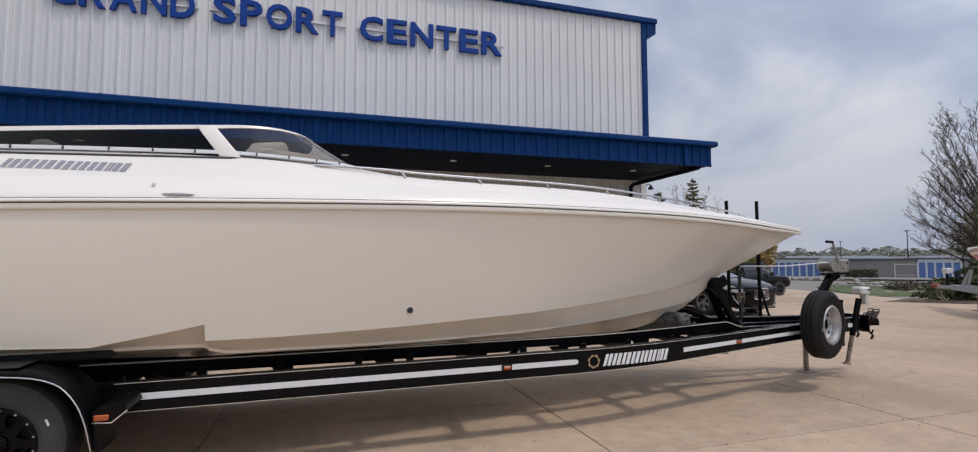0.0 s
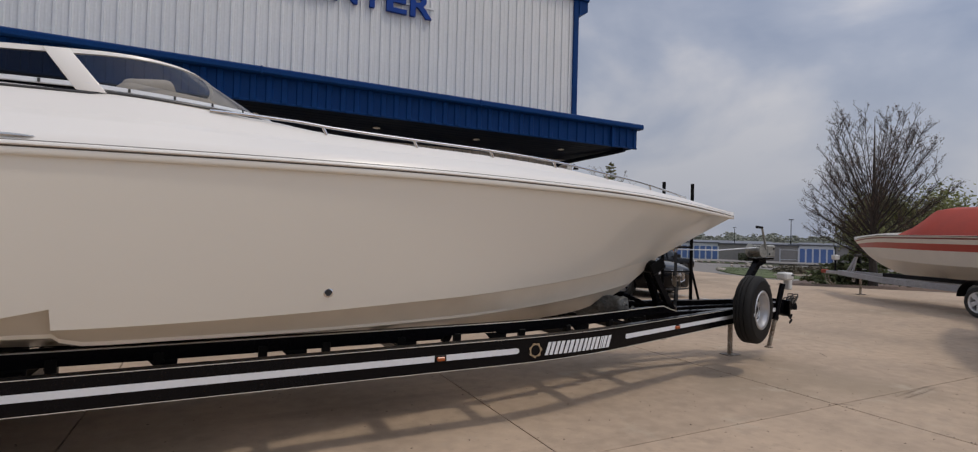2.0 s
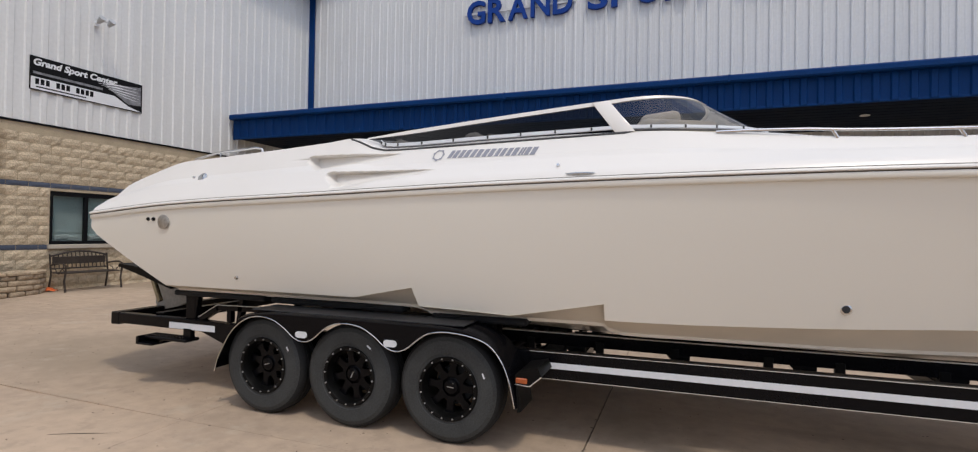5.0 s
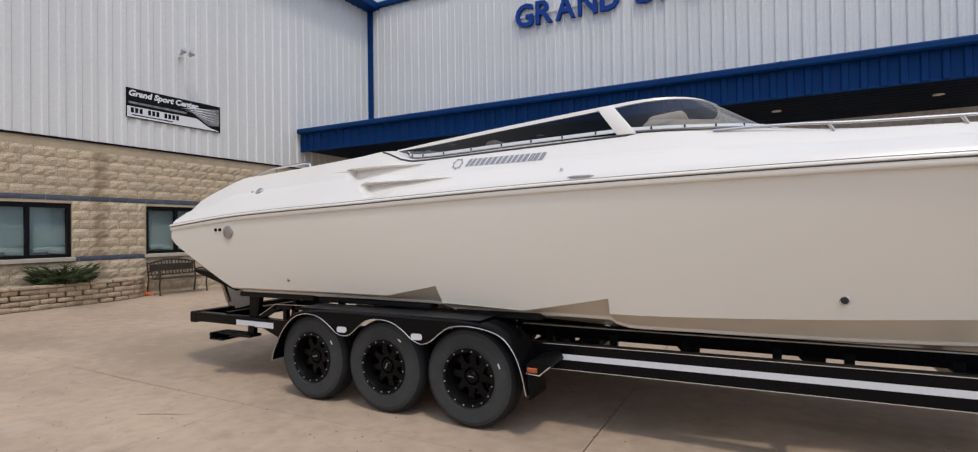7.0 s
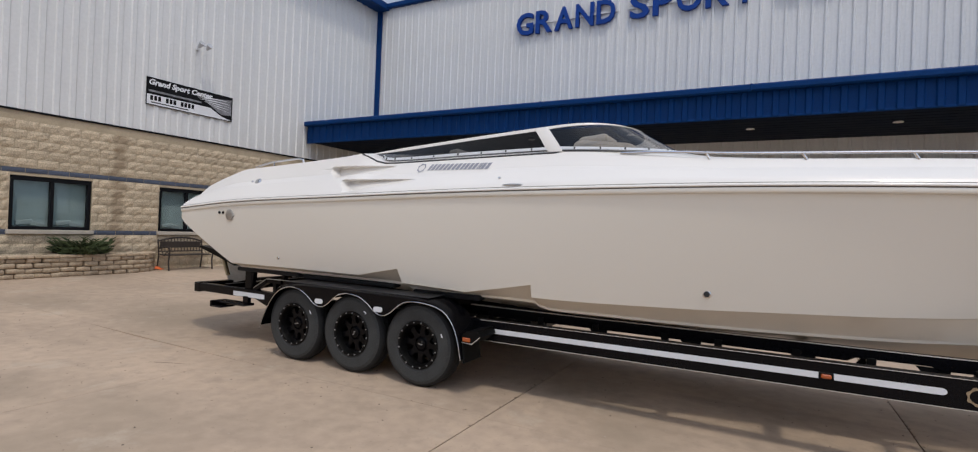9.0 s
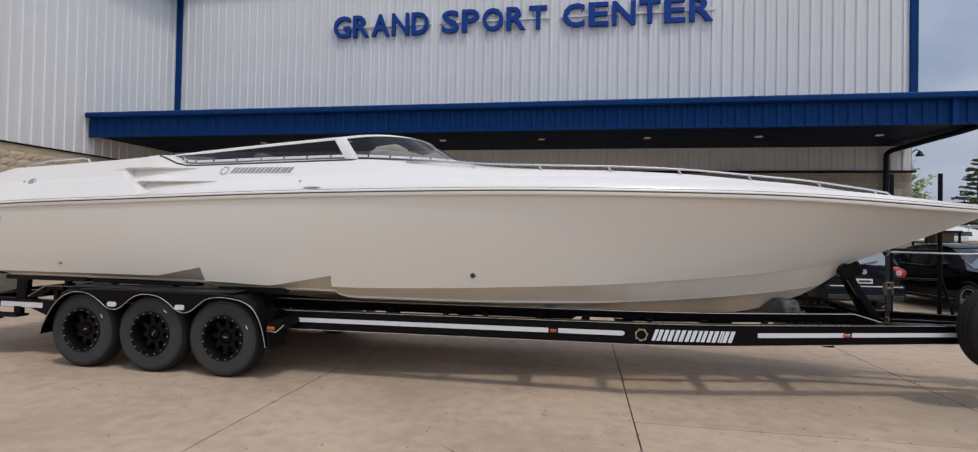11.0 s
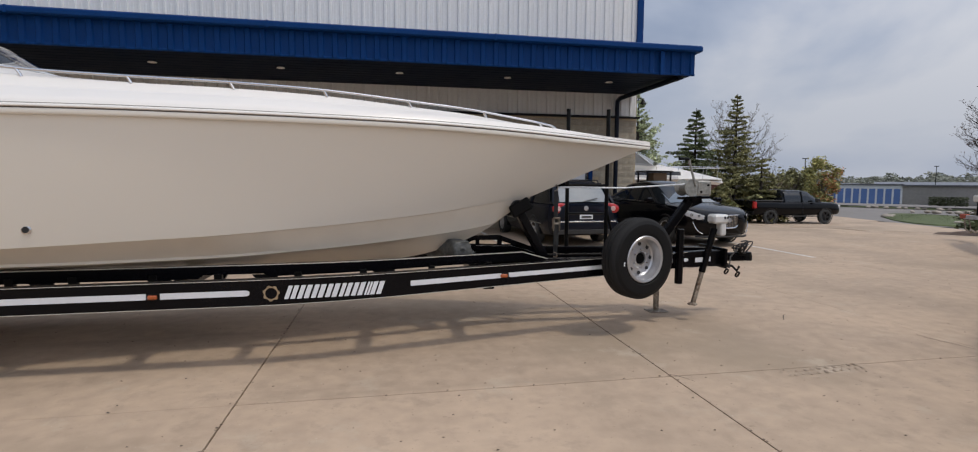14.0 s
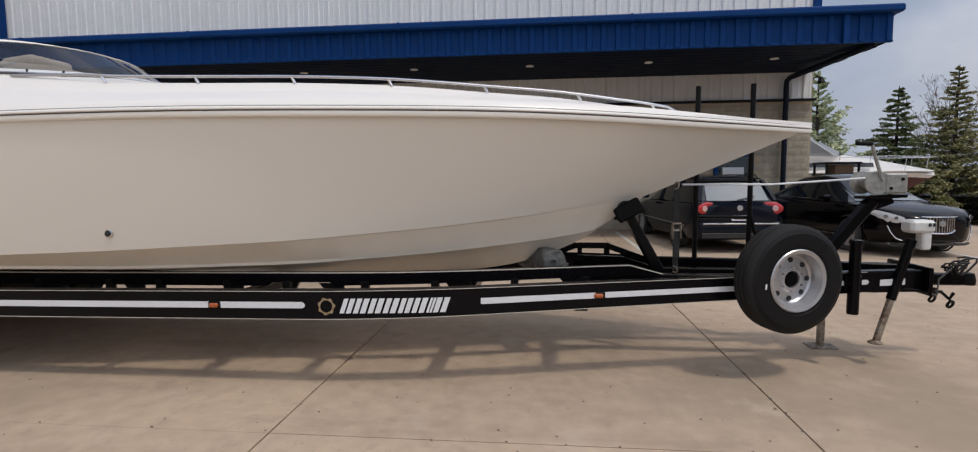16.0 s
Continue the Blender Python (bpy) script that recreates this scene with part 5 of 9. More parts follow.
for sgn in (-1, 1):
    yo, yi = mirror_y(4.075, sgn), mirror_y(4.40, sgn)
    guard = None
    bm = B()
    # outer skirt between the scalloped edge and the crown
    rows = []
    for ex, ez in EDGE:
        tx, tz = crown_of(ex, ez)
        rows.append([(ex, yo, ez), (tx, yo, max(tz - 0.015, ez + 0.002)), (tx, yo + (0.02 if sgn < 0 else -0.02), tz), (tx, yi, tz), (tx, yi, tz - 0.02)])
    loft(bm, rows)
    guard = part("mudguard", bm, M_FRAME, trailer, "gloss black scalloped mudguard", True, 40)
    part("edge_trim", tube(B(), [(ex, yo + (-0.003 if sgn < 0 else 0.003), ez) for ex, ez in EDGE], 0.0045, 6), M_CHROME, guard, "polished mudguard edge", True)
    for x in (-2.765, -1.965):
        bm = B()
        ya = yo - 0.011 if sgn < 0 else yo - 0.003
        prism(bm, [(x + e * 0.030 + 0.025 * math.cos(q), 0.702 + 0.025 * math.sin(q)) for e, qs in ((1, range(-4, 5)), (-1, range(4, 13))) for q in [math.pi * k / 8 for k in qs]], "y", ya, ya + 0.014)
        lamp = part("side_lamp", bm, M_STRIPE, guard, "clear oval side lamp", True)
        part("lamp_gasket", box(B(), x - 0.064, x + 0.064, ya + (0.007 if sgn < 0 else 0.0), ya + (0.014 if sgn < 0 else 0.007), 0.671, 0.733, 0.003), M_BLACKMAT, lamp)
    y0, y1 = sorted((mirror_y(4.105, sgn), mirror_y(4.40, sgn)))
    part("tread_plate", box(B(), -3.30, -1.40, y0, y1, 0.860, 0.868, 0.003), M_PLATE, guard, "grey tread plate along the top")
    y0, y1 = sorted((mirror_y(4.09, sgn), mirror_y(4.38, sgn)))
    part("mud_flap", prism(B(), [(-1.005, 0.52), (-0.985, 0.46), (-0.965, 0.325), (-0.99, 0.315)], "y", y0, y1), M_BLACKMAT, guard, "black rubber mud flap")
    # step box with an amber lamp ahead of the mudguard
    bm = B()
    y0, y1 = sorted((mirror_y(4.10, sgn), mirror_y(4.42, sgn)))
    prism(bm, [(-1.015, 0.566), (-0.98, 0.60), (-0.855, 0.628), (-0.828, 0.57), (-0.91, 0.500), (-1.012, 0.508)], "y", y0, y1)
    step = part("front_step", bm, M_BLACKMAT, trailer, "black step ahead of the mudguard")
    bm = B()
    ya = mirror_y(4.085, sgn)
    box(bm, -1.005, -0.925, min(ya, ya + 0.02), max(ya, ya + 0.02), 0.516, 0.552, 0.006)
    part("marker_lamp", bm, M_AMBER, step, "amber marker lamp")
    part("edge_trim", tube(B(), [(-1.012, mirror_y(4.097, sgn), 0.506), (-0.91, mirror_y(4.097, sgn), 0.499), (-0.828, mirror_y(4.097, sgn), 0.57)], 0.004, 5), M_PIN, step)

# spare wheel on the side beam
M_RUBBERNEW = material("fresh_tyre_rubber", (0.008, 0.008, 0.0082), 0.6, vary=0.25, scale=5, grain=90, bump=0.002, spec=0.2)
spare = thing("spare_wheel", "spare tyre on a silver steel rim bolted to the trailer", "spare wheel", m=pose(5.785, 4.875, 0.74, 0, 0, 17) @ Matrix.Diagonal((0.955, 0.955, 0.955, 1)))
o = new("tyre", tyre_mesh(M_RUBBERNEW, M_TREAD))
o.parent = spare
SRIM = [(0.060, 0.04), (0.060, -0.045), (0.064, -0.055), (0.085, -0.052), (0.10, -0.035), (0.130, -0.030), (0.165, -0.022), (0.18, -0.035), (0.186, -0.08), (0.196, -0.10), (0.200, -0.118), (0.224, -0.126), (0.232, -0.118), (0.224, -0.095), (0.2, -0.05), (0.2, 0.10)]
part("rim", lathe(B(), SRIM, None, 48), M_SILVER, spare, "silver painted steel rim", True, 35)
hole_me = mesh_of("rim_hole", lathe(B(), [(0, -0.004), (0.0185, -0.004), (0.0205, 0.006)], None, 14), M_DARK, True)
nut_me = mesh_of("wheel_nut", lathe(B(), [(0, -0.022), (0.008, -0.02), (0.011, -0.012), (0.011, 0)], None, 6), M_CHROME)
for k in range(8):
    a = 2 * math.pi * k / 8
    o = new("rim_hole", hole_me)
    o.parent = spare
    o.matrix_basis = pose(0.143 * math.cos(a), -0.031, 0.143 * math.sin(a))
for k in range(6):
    a = 2 * math.pi * (k + 0.5) / 6
    o = new("wheel_nut", nut_me)
    o.parent = spare
    o.matrix_basis = pose(0.088 * math.cos(a), -0.046, 0.088 * math.sin(a))
part("rim_hub_hole", lathe(B(), [(0, -0.050), (0.050, -0.050), (0.052, -0.04), (0.052, 0.0)], None, 24), M_HOLE, spare)
o = new("tyre_tag", tag_me)
o.parent = spare
o.matrix_basis = pose(-0.27, 0, -0.03, 0, 5, 0)
part("mounting_bracket", box(B(), -0.05, 0.05, 0.02, 0.20, -0.19, 0.06, 0.006), M_FRAME, spare)

# tongue, coupler, jacks, winch stand
bm = B()
box(bm, 6.35, 6.95, 5.24, 5.66, 0.575, 0.60, 0.004)
part("tongue_plate", bm, M_FRAME, trailer, "black tongue plate")
part("tongue_end", box(B(), 6.945, 6.975, 5.20, 5.70, 0.555, 0.765, 0.004), M_FRAME, trailer, "black tongue end plate")
for sgn in (-1, 1):
    bm = B()
    beam(bm, (6.53, mirror_y(5.236, sgn), 0.657), (6.95, mirror_y(5.315, sgn), 0.660), 0.09, 0.165, 0.008)
    part("tongue_beam", bm, M_FRAME, trailer)
    bm = B()
    loft(bm, [[(6.60, mirror_y(5.200, sgn), 0.628), (6.60, mirror_y(5.200, sgn), 0.676)], [(6.80, mirror_y(5.237, sgn), 0.632), (6.80, mirror_y(5.237, sgn), 0.680)]])
    part("stripe", bm, M_STRIPE, trailer, "white vinyl stripe")
bm = B()
beam(bm, (6.85, CY, 0.645), (7.34, CY, 0.64), 0.08, 0.09, 0.01)
part("coupler_tube", bm, M_FRAME, trailer, "black coupler tube")
bm = lathe(B(), [(0, 0.06), (0.05, 0.05), (0.062, 0.0), (0.06, -0.04)], pose(7.38, CY, 0.64, 90), 18)
box(bm, 7.24, 7.40, CY - 0.045, CY + 0.045, 0.65, 0.69, 0.012)
part("coupler", bm, M_BLACKMAT, trailer, "black ball coupler", True)
part("coupler_lever", tube(B(), [(7.28, CY - 0.05, 0.68), (7.22, CY - 0.07, 0.74), (7.15, CY - 0.07, 0.75)], 0.012, 6), M_BLACKMAT, trailer, "", True)
M_CABLE = material("black_cable", (0.015, 0.013, 0.012), 0.5, vary=0.2, bump=0.0)
random.seed(5)
for k in range(3):
    pts = []
    for i in range(26):
        a = 2 * math.pi * i / 13 + k
        r = 0.035 + 0.016 * k + 0.010 * math.sin(3 * a + k)
        pts.append((7.27 + 0.03 * k + r * math.cos(a), CY - 0.09 - 0.012 * k + 0.006 * i, 0.735 + 0.012 * k + r * 0.9 * math.sin(a + 0.4 * k)))
    part("coiled_cable", tube(B(), pts, 0.008, 6), M_CABLE, trailer, "coiled black cable", True)
for dy in (-0.08, 0.08):
    pts = [(6.98, CY + dy, 0.62), (7.04, CY + dy * 1.3, 0.55), (7.13, CY + dy * 1.3, 0.56), (7.2, CY + dy * 1.2, 0.50), (7.23, CY + dy * 1.2, 0.55)]
    part("safety_chain", tube(B(), pts, 0.013, 6), M_BLACKMAT, trailer, "dark safety chain", True)
    bm = lathe(B(), [(0.022, -0.007), (0.036, -0.007), (0.036, 0.007), (0.022, 0.007)], pose(7.21, CY + dy * 1.2, 0.46, 20, 0, 20), 16, True)
    part("chain_hook", bm, M_BLACKMAT, trailer, "", True)
part("looped_cable", tube(B(), [(6.92, CY - 0.12, 0.70), (6.96, CY - 0.17, 0.58), (7.05, CY - 0.18, 0.55), (7.10, CY - 0.12, 0.66), (7.2, CY - 0.1, 0.74)], 0.007, 6), M_CABLE, trailer, "", True)
# drop-leg jack
bm = tube(B(), [(6.37, 5.12, 0.43), (6.37, 5.12, 0.97)], 0.040, 14)
tube(bm, [(6.37, 5.12, 0.96), (6.37, 5.12, 0.985)], 0.045, 14)
tube(bm, [(6.37, 5.12, 0.70), (6.37, 5.12, 0.715)], 0.047, 14)
box(bm, 6.31, 6.43, 5.12, 5.18, 0.60, 0.72, 0.006)
part("jack_tube", bm, M_FRAME, trailer, "black jack tube", True)
M_GALV = material("rusty_galvanised_steel", (0.34, 0.31, 0.26), 0.6, metal=0.4, vary=0.35, scale=9, second=(0.12, 0.07, 0.04), bump=0.002)
bm = B()
box(bm, 6.41, 6.46, 5.655, 5.705, 0.012, 0.60, 0.006)
leg = part("jack_leg", bm, M_GALV, trailer, "rust-streaked steel jack leg")
part("jack_foot", box(B(), 6.33, 6.55, 5.60, 5.76, 0.0, 0.012, 0.004), M_GALV, leg)
# electric tongue jack with a white head
a, b = Vector((6.62, 5.25, 0.17)), Vector((6.82, 5.20, 1.04))
d = (b - a).normalized()
jack = part("tongue_jack", tube(B(), [a + d * 0.36, b - d * 0.06], 0.034, 12), M_FRAME, trailer, "black tongue jack", True)
part("inner_leg", beam(B(), a + d * 0.02, a + d * 0.46, 0.040, 0.040, 0.004), M_GALV, jack, "rusty inner leg")
part("jack_foot", lathe(B(), [(0, 0.0), (0.05, 0.0), (0.05, 0.010), (0.025, 0.025), (0, 0.025)], pose(a.x, a.y, a.z, 90), 16), M_GALV, jack)
M_WHITE = material("white_plastic_housing", (0.66, 0.66, 0.64), 0.45, vary=0.06, bump=0.001)
bm = B()
box(bm, 6.75, 6.92, 5.12, 5.26, 1.035, 1.13, 0.02)
box(bm, 6.835, 6.90, 5.13, 5.22, 0.91, 1.04, 0.012)
head = part("jack_head", bm, M_WHITE, jack, "white jack motor housing")
for k in range(2):
    part("jack_switch", box(B(), 6.86 + 0.03 * k, 6.876 + 0.03 * k, 5.112, 5.122, 1.085, 1.11, 0.002), M_DARK, head)
# winch post and winch
M_WINCH = material("dull_zinc_winch", (0.30, 0.30, 0.275), 0.5, metal=0.3, vary=0.3, scale=12, bump=0.001)
bm = B()
beam(bm, (6.22, CY, 0.70), (6.66, CY, 1.27), 0.08, 0.085, 0.008)
part("winch_post", bm, M_FRAME, trailer, "leaning black winch post")
bm = B()
beam(bm, (6.56, CY, 1.287), (6.87, CY, 1.30), 0.16, 0.025, 0.004)
beam(bm, (6.60, CY, 1.20), (6.80, CY, 1.28), 0.02, 0.08)
part("winch_plate", bm, M_FRAME, trailer)
winch = part("winch", box(B(), 6.675, 6.845, CY - 0.118, CY + 0.118, 1.318, 1.478, 0.016), M_WINCH, trailer, "dull grey winch housing")
part("winch_drum", lathe(B(), [(0, -0.11), (0.088, -0.108), (0.092, -0.095), (0.045, -0.085), (0.045, 0.085), (0.092, 0.095), (0.088, 0.108), (0, 0.11)], pose(6.628, CY, 1.402, 0, 0, 0), 28), M_WINCH, winch, "zinc winch drum", True)
part("winch_handle", tube(B(), [(6.66, CY - 0.11, 1.42), (6.60, CY - 0.12, 1.58), (6.57, CY - 0.12, 1.68), (6.56, CY - 0.12, 1.70)], 0.013, 8), M_WINCH, winch, "steel winch handle", True)
part("handle_grip", tube(B(), [(6.565, CY - 0.12, 1.70), (6.45, CY - 0.125, 1.705)], 0.017, 10), M_BLACKMAT, winch, "", True)
for q in ((6.72, 1.36), (6.80, 1.43)):
    part("winch_bolt", lathe(B(), [(0, -0.006), (0.012, -0.005), (0.013, 0)], pose(q[0], CY - 0.120, q[1]), 8), M_BLACKMAT, winch)
tagged(part("winch_strap", tube(B(), [(5.20, CY, 1.40), (5.9, CY, 1.395), (6.62, CY, 1.44)], 0.009, 6), M_STRIPE, None, "", True), "pale winch strap stretched to the bow eye", "strap")
# raised step frame beside the far rail
bm = B()
beam(bm, (4.12, 5.80, 0.76), (4.35, 5.80, 0.85), 0.05, 0.05, 0.004)
beam(bm, (4.33, 5.80, 0.852), (4.66, 5.80, 0.852), 0.05, 0.05, 0.004)
beam(bm, (4.64, 5.80, 0.852), (5.06, 5.80, 0.70), 0.05, 0.05, 0.004)
beam(bm, (4.40, 5.80, 0.83), (4.40, 5.80, 0.66), 0.04, 0.04, 0.004)
beam(bm, (4.64, 5.80, 0.83), (4.64, 5.80, 0.66), 0.05, 0.04, 0.004)
beam(bm, (4.15, 5.80, 0.775), (4.85, 5.80, 0.755), 0.05, 0.035, 0.004)
part("step_frame", bm, M_FRAME, trailer, "black raised step frame")
# bow roller stand
bm = B()
beam(bm, (5.02, CY - 0.10, 0.70), (4.76, CY - 0.05, 1.17), 0.07, 0.07, 0.005)
beam(bm, (5.02, CY + 0.10, 0.70), (4.76, CY + 0.05, 1.17), 0.07, 0.07, 0.005)
part("bow_stand", bm, M_FRAME, trailer, "black bow roller stand")
bm = lathe(B(), [(0.02, -0.13), (0.07, -0.12), (0.075, 0.0), (0.07, 0.12), (0.02, 0.13)], pose(4.74, CY, 1.20), 20)
part("bow_roller", bm, M_BLACKMAT, trailer, "black rubber bow roller", True)
for dy in (-0.148, 0.148):
    part("roller_cheek", box(B(), -0.11, 0.11, CY + dy - 0.012, CY + dy + 0.012, -0.065, 0.065, 0.015, pose(4.75, 0, 1.20, 0, -29, 0)), M_BLACKMAT, trailer)
# tie-down strap with ratchet
M_WEB = material("black_webbing", (0.02, 0.02, 0.02), 0.8, vary=0.3, grain=150, bump=0.002)
strap = thing("tie_down_strap", "black ratchet strap from the bow eye to the trailer", "strap")
SX, SY = 5.15, 5.42
part("webbing", box(B(), SX - 0.022, SX + 0.022, SY - 0.004, SY + 0.004, 0.70, 1.36, 0.001), M_WEB, strap)
part("webbing", box(B(), SX - 0.026, SX + 0.026, SY - 0.026, SY - 0.012, 0.80, 1.02, 0.004), M_WEB, strap, "folded tail of black webbing")
bm = B()
for dx in (-0.032, 0.028):
    prism(bm, [(SY - 0.045, 0.965), (SY - 0.02, 0.955), (SY + 0.02, 0.99), (SY + 0.02, 1.075), (SY - 0.03, 1.095), (SY - 0.05, 1.05)], "x", SX + dx, SX + dx + 0.004)
tube(bm, [(SX - 0.034, SY - 0.02, 1.03), (SX + 0.034, SY - 0.02, 1.03)], 0.011, 8)
tube(bm, [(SX - 0.034, SY - 0.04, 1.085), (SX + 0.034, SY - 0.04, 1.085)], 0.008, 8)
part("ratchet", bm, M_GALV, strap, "worn steel ratchet")
for zt in (1.36, 0.735):
    e = 1 if zt > 1 else -1
    part("strap_hook", tube(B(), [(SX - 0.018, SY, zt), (SX + 0.012, SY, zt + e * 0.012), (SX + 0.020, SY, zt + e * 0.045), (SX, SY, zt + e * 0.062), (SX - 0.016, SY, zt + e * 0.045)], 0.007, 6), M_GALV, strap, "", True)
# guide poles with a boarding ladder frame on the far side
PX, PY = (5.44, 5.885), 5.92
for k, x in enumerate(PX):
    part("guide_pole", tube(B(), [(x, PY - 0.06 * k, 0.60), (x, PY - 0.06 * k, 2.26)], 0.022, 10), M_BLACKMAT, trailer, "black upright guide pole", True)
for z in (0.72, 1.10, 1.42):
    part("ladder_rung", tube(B(), [(PX[0], PY, z), (PX[1], PY - 0.06, z)], 0.014, 8), M_BLACKMAT, trailer, "", True)
part("pole_brace", tube(B(), [(PX[1], PY - 0.06, 1.15), (6.0, PY - 0.1, 0.70)], 0.016, 8), M_BLACKMAT, trailer, "", True)
# rolled tarpaulin on the frame under the bow
M_TARP = material("grey_tarpaulin", (0.095, 0.097, 0.092), 0.55, vary=0.5, scale=14, grain=40, bump=0.02)
bm = B()
rings = []
for i in range(40):
    u = i / 39
    c = Vector((4.165 - 0.26 * u, 5.165 + 0.60 * u, 0.80 - 0.06 * u + 0.01 * math.sin(7 * u)))
    r = 0.105 * (0.86 + 0.14 * min(1, i / 2)) * (1 - 0.18 * u)
    rings.append((tuple(c), r))
tube(bm, [c for c, r in rings], [r for c, r in rings], 36)
for v in bm.verts:
    v.co += 0.026 * noise.noise_vector(v.co * 11) + 0.014 * noise.noise_vector(v.co * 34)
# the rolled-up end
tube(bm, [(4.165 + 0.012 * k * 0.8 * math.cos(0.62 * k), 5.15 - 0.004 * (k % 3), 0.80 + 0.011 * k * 0.8 * math.sin(0.62 * k)) for k in range(1, 11)], 0.014, 6)
tagged(part("rolled_tarpaulin", bm, M_TARP, None, "", True, 80), "crumpled grey rolled tarpaulin on the trailer frame", "tarpaulin")
for sgn in (-1, 1):
    y0, y1 = sorted((mirror_y(5.26, sgn), mirror_y(5.34, sgn)))
    part("spine_beam", box(B(), 4.30, 6.42, y0, y1, 0.585, 0.69, 0.006), M_FRAME, trailer, "black inner spine beam")


# ---- office wing details ----
M_WINFRAME = material("dark_window_frame", (0.006, 0.0065, 0.008), 0.45, vary=0.2, bump=0.0, spec=0.15)
# blind colour raised almost to white in place of light from the office inside
M_BLIND = material("brightened_grey_blind", (0.74, 0.79, 0.80), 0.7, vary=0.08, scale=2, bump=0.0)
M_SILL = material("cast_stone_sill", (0.50, 0.44, 0.36), 0.85, vary=0.12, scale=6, bump=0.004)
for wi, y0 in enumerate((4.95, 8.0)):
    y1, z0, z1 = y0 + 1.50, 1.12, 2.26
    win = thing("window_%d" % (wi + 1), "dark framed two-pane office window with a grey blind", "window", kind="structure")
    fx0, fx1 = LEFT_X - 0.12, LEFT_X - 0.03
    for a, b, c, d in ((y0, y1, z0, z0 + 0.07), (y0, y1, z1 - 0.09, z1), (y0, y0 + 0.07, z0 + 0.07, z1 - 0.09), (y1 - 0.07, y1, z0 + 0.07, z1 - 0.09), (y0 + 0.715, y0 + 0.785, z0 + 0.07, z1 - 0.09)):
        part("window_frame", box(B(), fx0, fx1, a, b, c, d, 0.006), M_WINFRAME, win)
    for a, b in ((y0 + 0.07, y0 + 0.715), (y0 + 0.785, y1 - 0.07)):
        g = part("pane", box(B(), LEFT_X - 0.085, LEFT_X - 0.08, a, b, z0 + 0.07, z1 - 0.09), M_GLASS, win)
        g.visible_shadow = False
        part("blind", box(B(), LEFT_X - 0.20, LEFT_X - 0.19, a - 0.034, b + 0.034, z0 + 0.02, z1 - 0.02), M_BLIND, win, "grey slatted blind")
        for k in range(26):
            part("blind_slat", box(B(), LEFT_X - 0.19, LEFT_X - 0.178, a - 0.03, b + 0.03, z0 + 0.26 + 0.031 * k, z0 + 0.282 + 0.031 * k), M_BLIND, win)
        for k, (u, wd, tilt) in enumerate(((0.10, 0.30, 9), (0.34, 0.24, -8))):
            part("papers", box(B(), -0.02, 0.02, 0, wd, 0, 0.09, 0.012, pose(LEFT_X - 0.15, a + u, z0 + 0.09, tilt, 0, 0)), M_STRIPE, win, "pale papers on the inner ledge")
    part("window_sill", box(B(), LEFT_X - 0.10, LEFT_X + 0.07, y0 - 0.05, y1 + 0.05, z0 - 0.09, z0 - 0.002, 0.008), M_SILL, win, "cast stone sill")
bm = B()
box(bm, LEFT_X - 0.02, LEFT_X + 0.02, -14, WALL_Y - 0.1, 3.62, 3.665, 0.006)
tagged(part("flashing_trim", bm, M_WINFRAME), "dark metal flashing over the block wall", "trim", kind="structure")
# flood lamp on the wing
M_GALVPALE = material("pale_lamp_housing", (0.52, 0.53, 0.54), 0.45, metal=0.2, vary=0.15, bump=0.0)
flood = thing("flood_lamp", "small twin flood lamp on the ribbed wall", "flood lamp", m=pose(LEFT_X + 0.03, 8.82, 6.14, 0, 0, 90))
part("lamp_plate", box(B(), -0.05, 0.05, -0.03, 0.01, -0.06, 0.06, 0.01), M_STRIPE, flood)
for dx in (-0.12, 0.10):
    part("lamp_arm", tube(B(), [(0, -0.03, 0.02), (dx * 0.5, -0.14, 0.06), (dx, -0.26, 0.04)], 0.014, 6), M_GALVPALE, flood, "", True)
    part("lamp_head", lathe(B(), [(0, 0.09), (0.035, 0.08), (0.075, -0.06), (0.078, -0.085), (0, -0.07)], pose(dx, -0.33, 0.0, -35, 0, 0), 14), M_GALVPALE, flood, "", True)
# planter
M_WALLSTONE = material("tan_retaining_stone", (0.40, 0.31, 0.21), 0.95, vary=0.3, scale=6, grain=30, bump=0.02, rand=0.18)
M_SOIL = material("dark_mulch", (0.06, 0.04, 0.028), 0.95, vary=0.4, grain=50, bump=0.02)
planter = thing("stone_planter", "low curved planter of stacked tan stones by the office wall", "planter")
random.seed(11)
GZ = 0.13
path_pl = [(-12.58, 7.72), (-12.35, 7.68), (-12.15, 7.45), (-12.05, 7.0), (-12.02, 6.2), (-12.0, 5.2), (-12.0, 4.2), (-12.05, 3.0), (-12.2, 1.8), (-12.4, 1.2), (-12.58, 1.0)]


def path_len(pts):
    out = [0.0]
    for a, b in zip(pts, pts[1:]):
        out.append(out[-1] + (Vector(b) - Vector(a)).length)
    return out


acc = path_len(path_pl)


def path_at(s):
    for i in range(len(path_pl) - 1):
        if s <= acc[i + 1]:
            t = (s - acc[i]) / (acc[i + 1] - acc[i])
            a, b = Vector(path_pl[i]), Vector(path_pl[i + 1])
            return a.lerp(b, t), (b - a).normalized()
    return Vector(path_pl[-1]), Vector((0, -1))


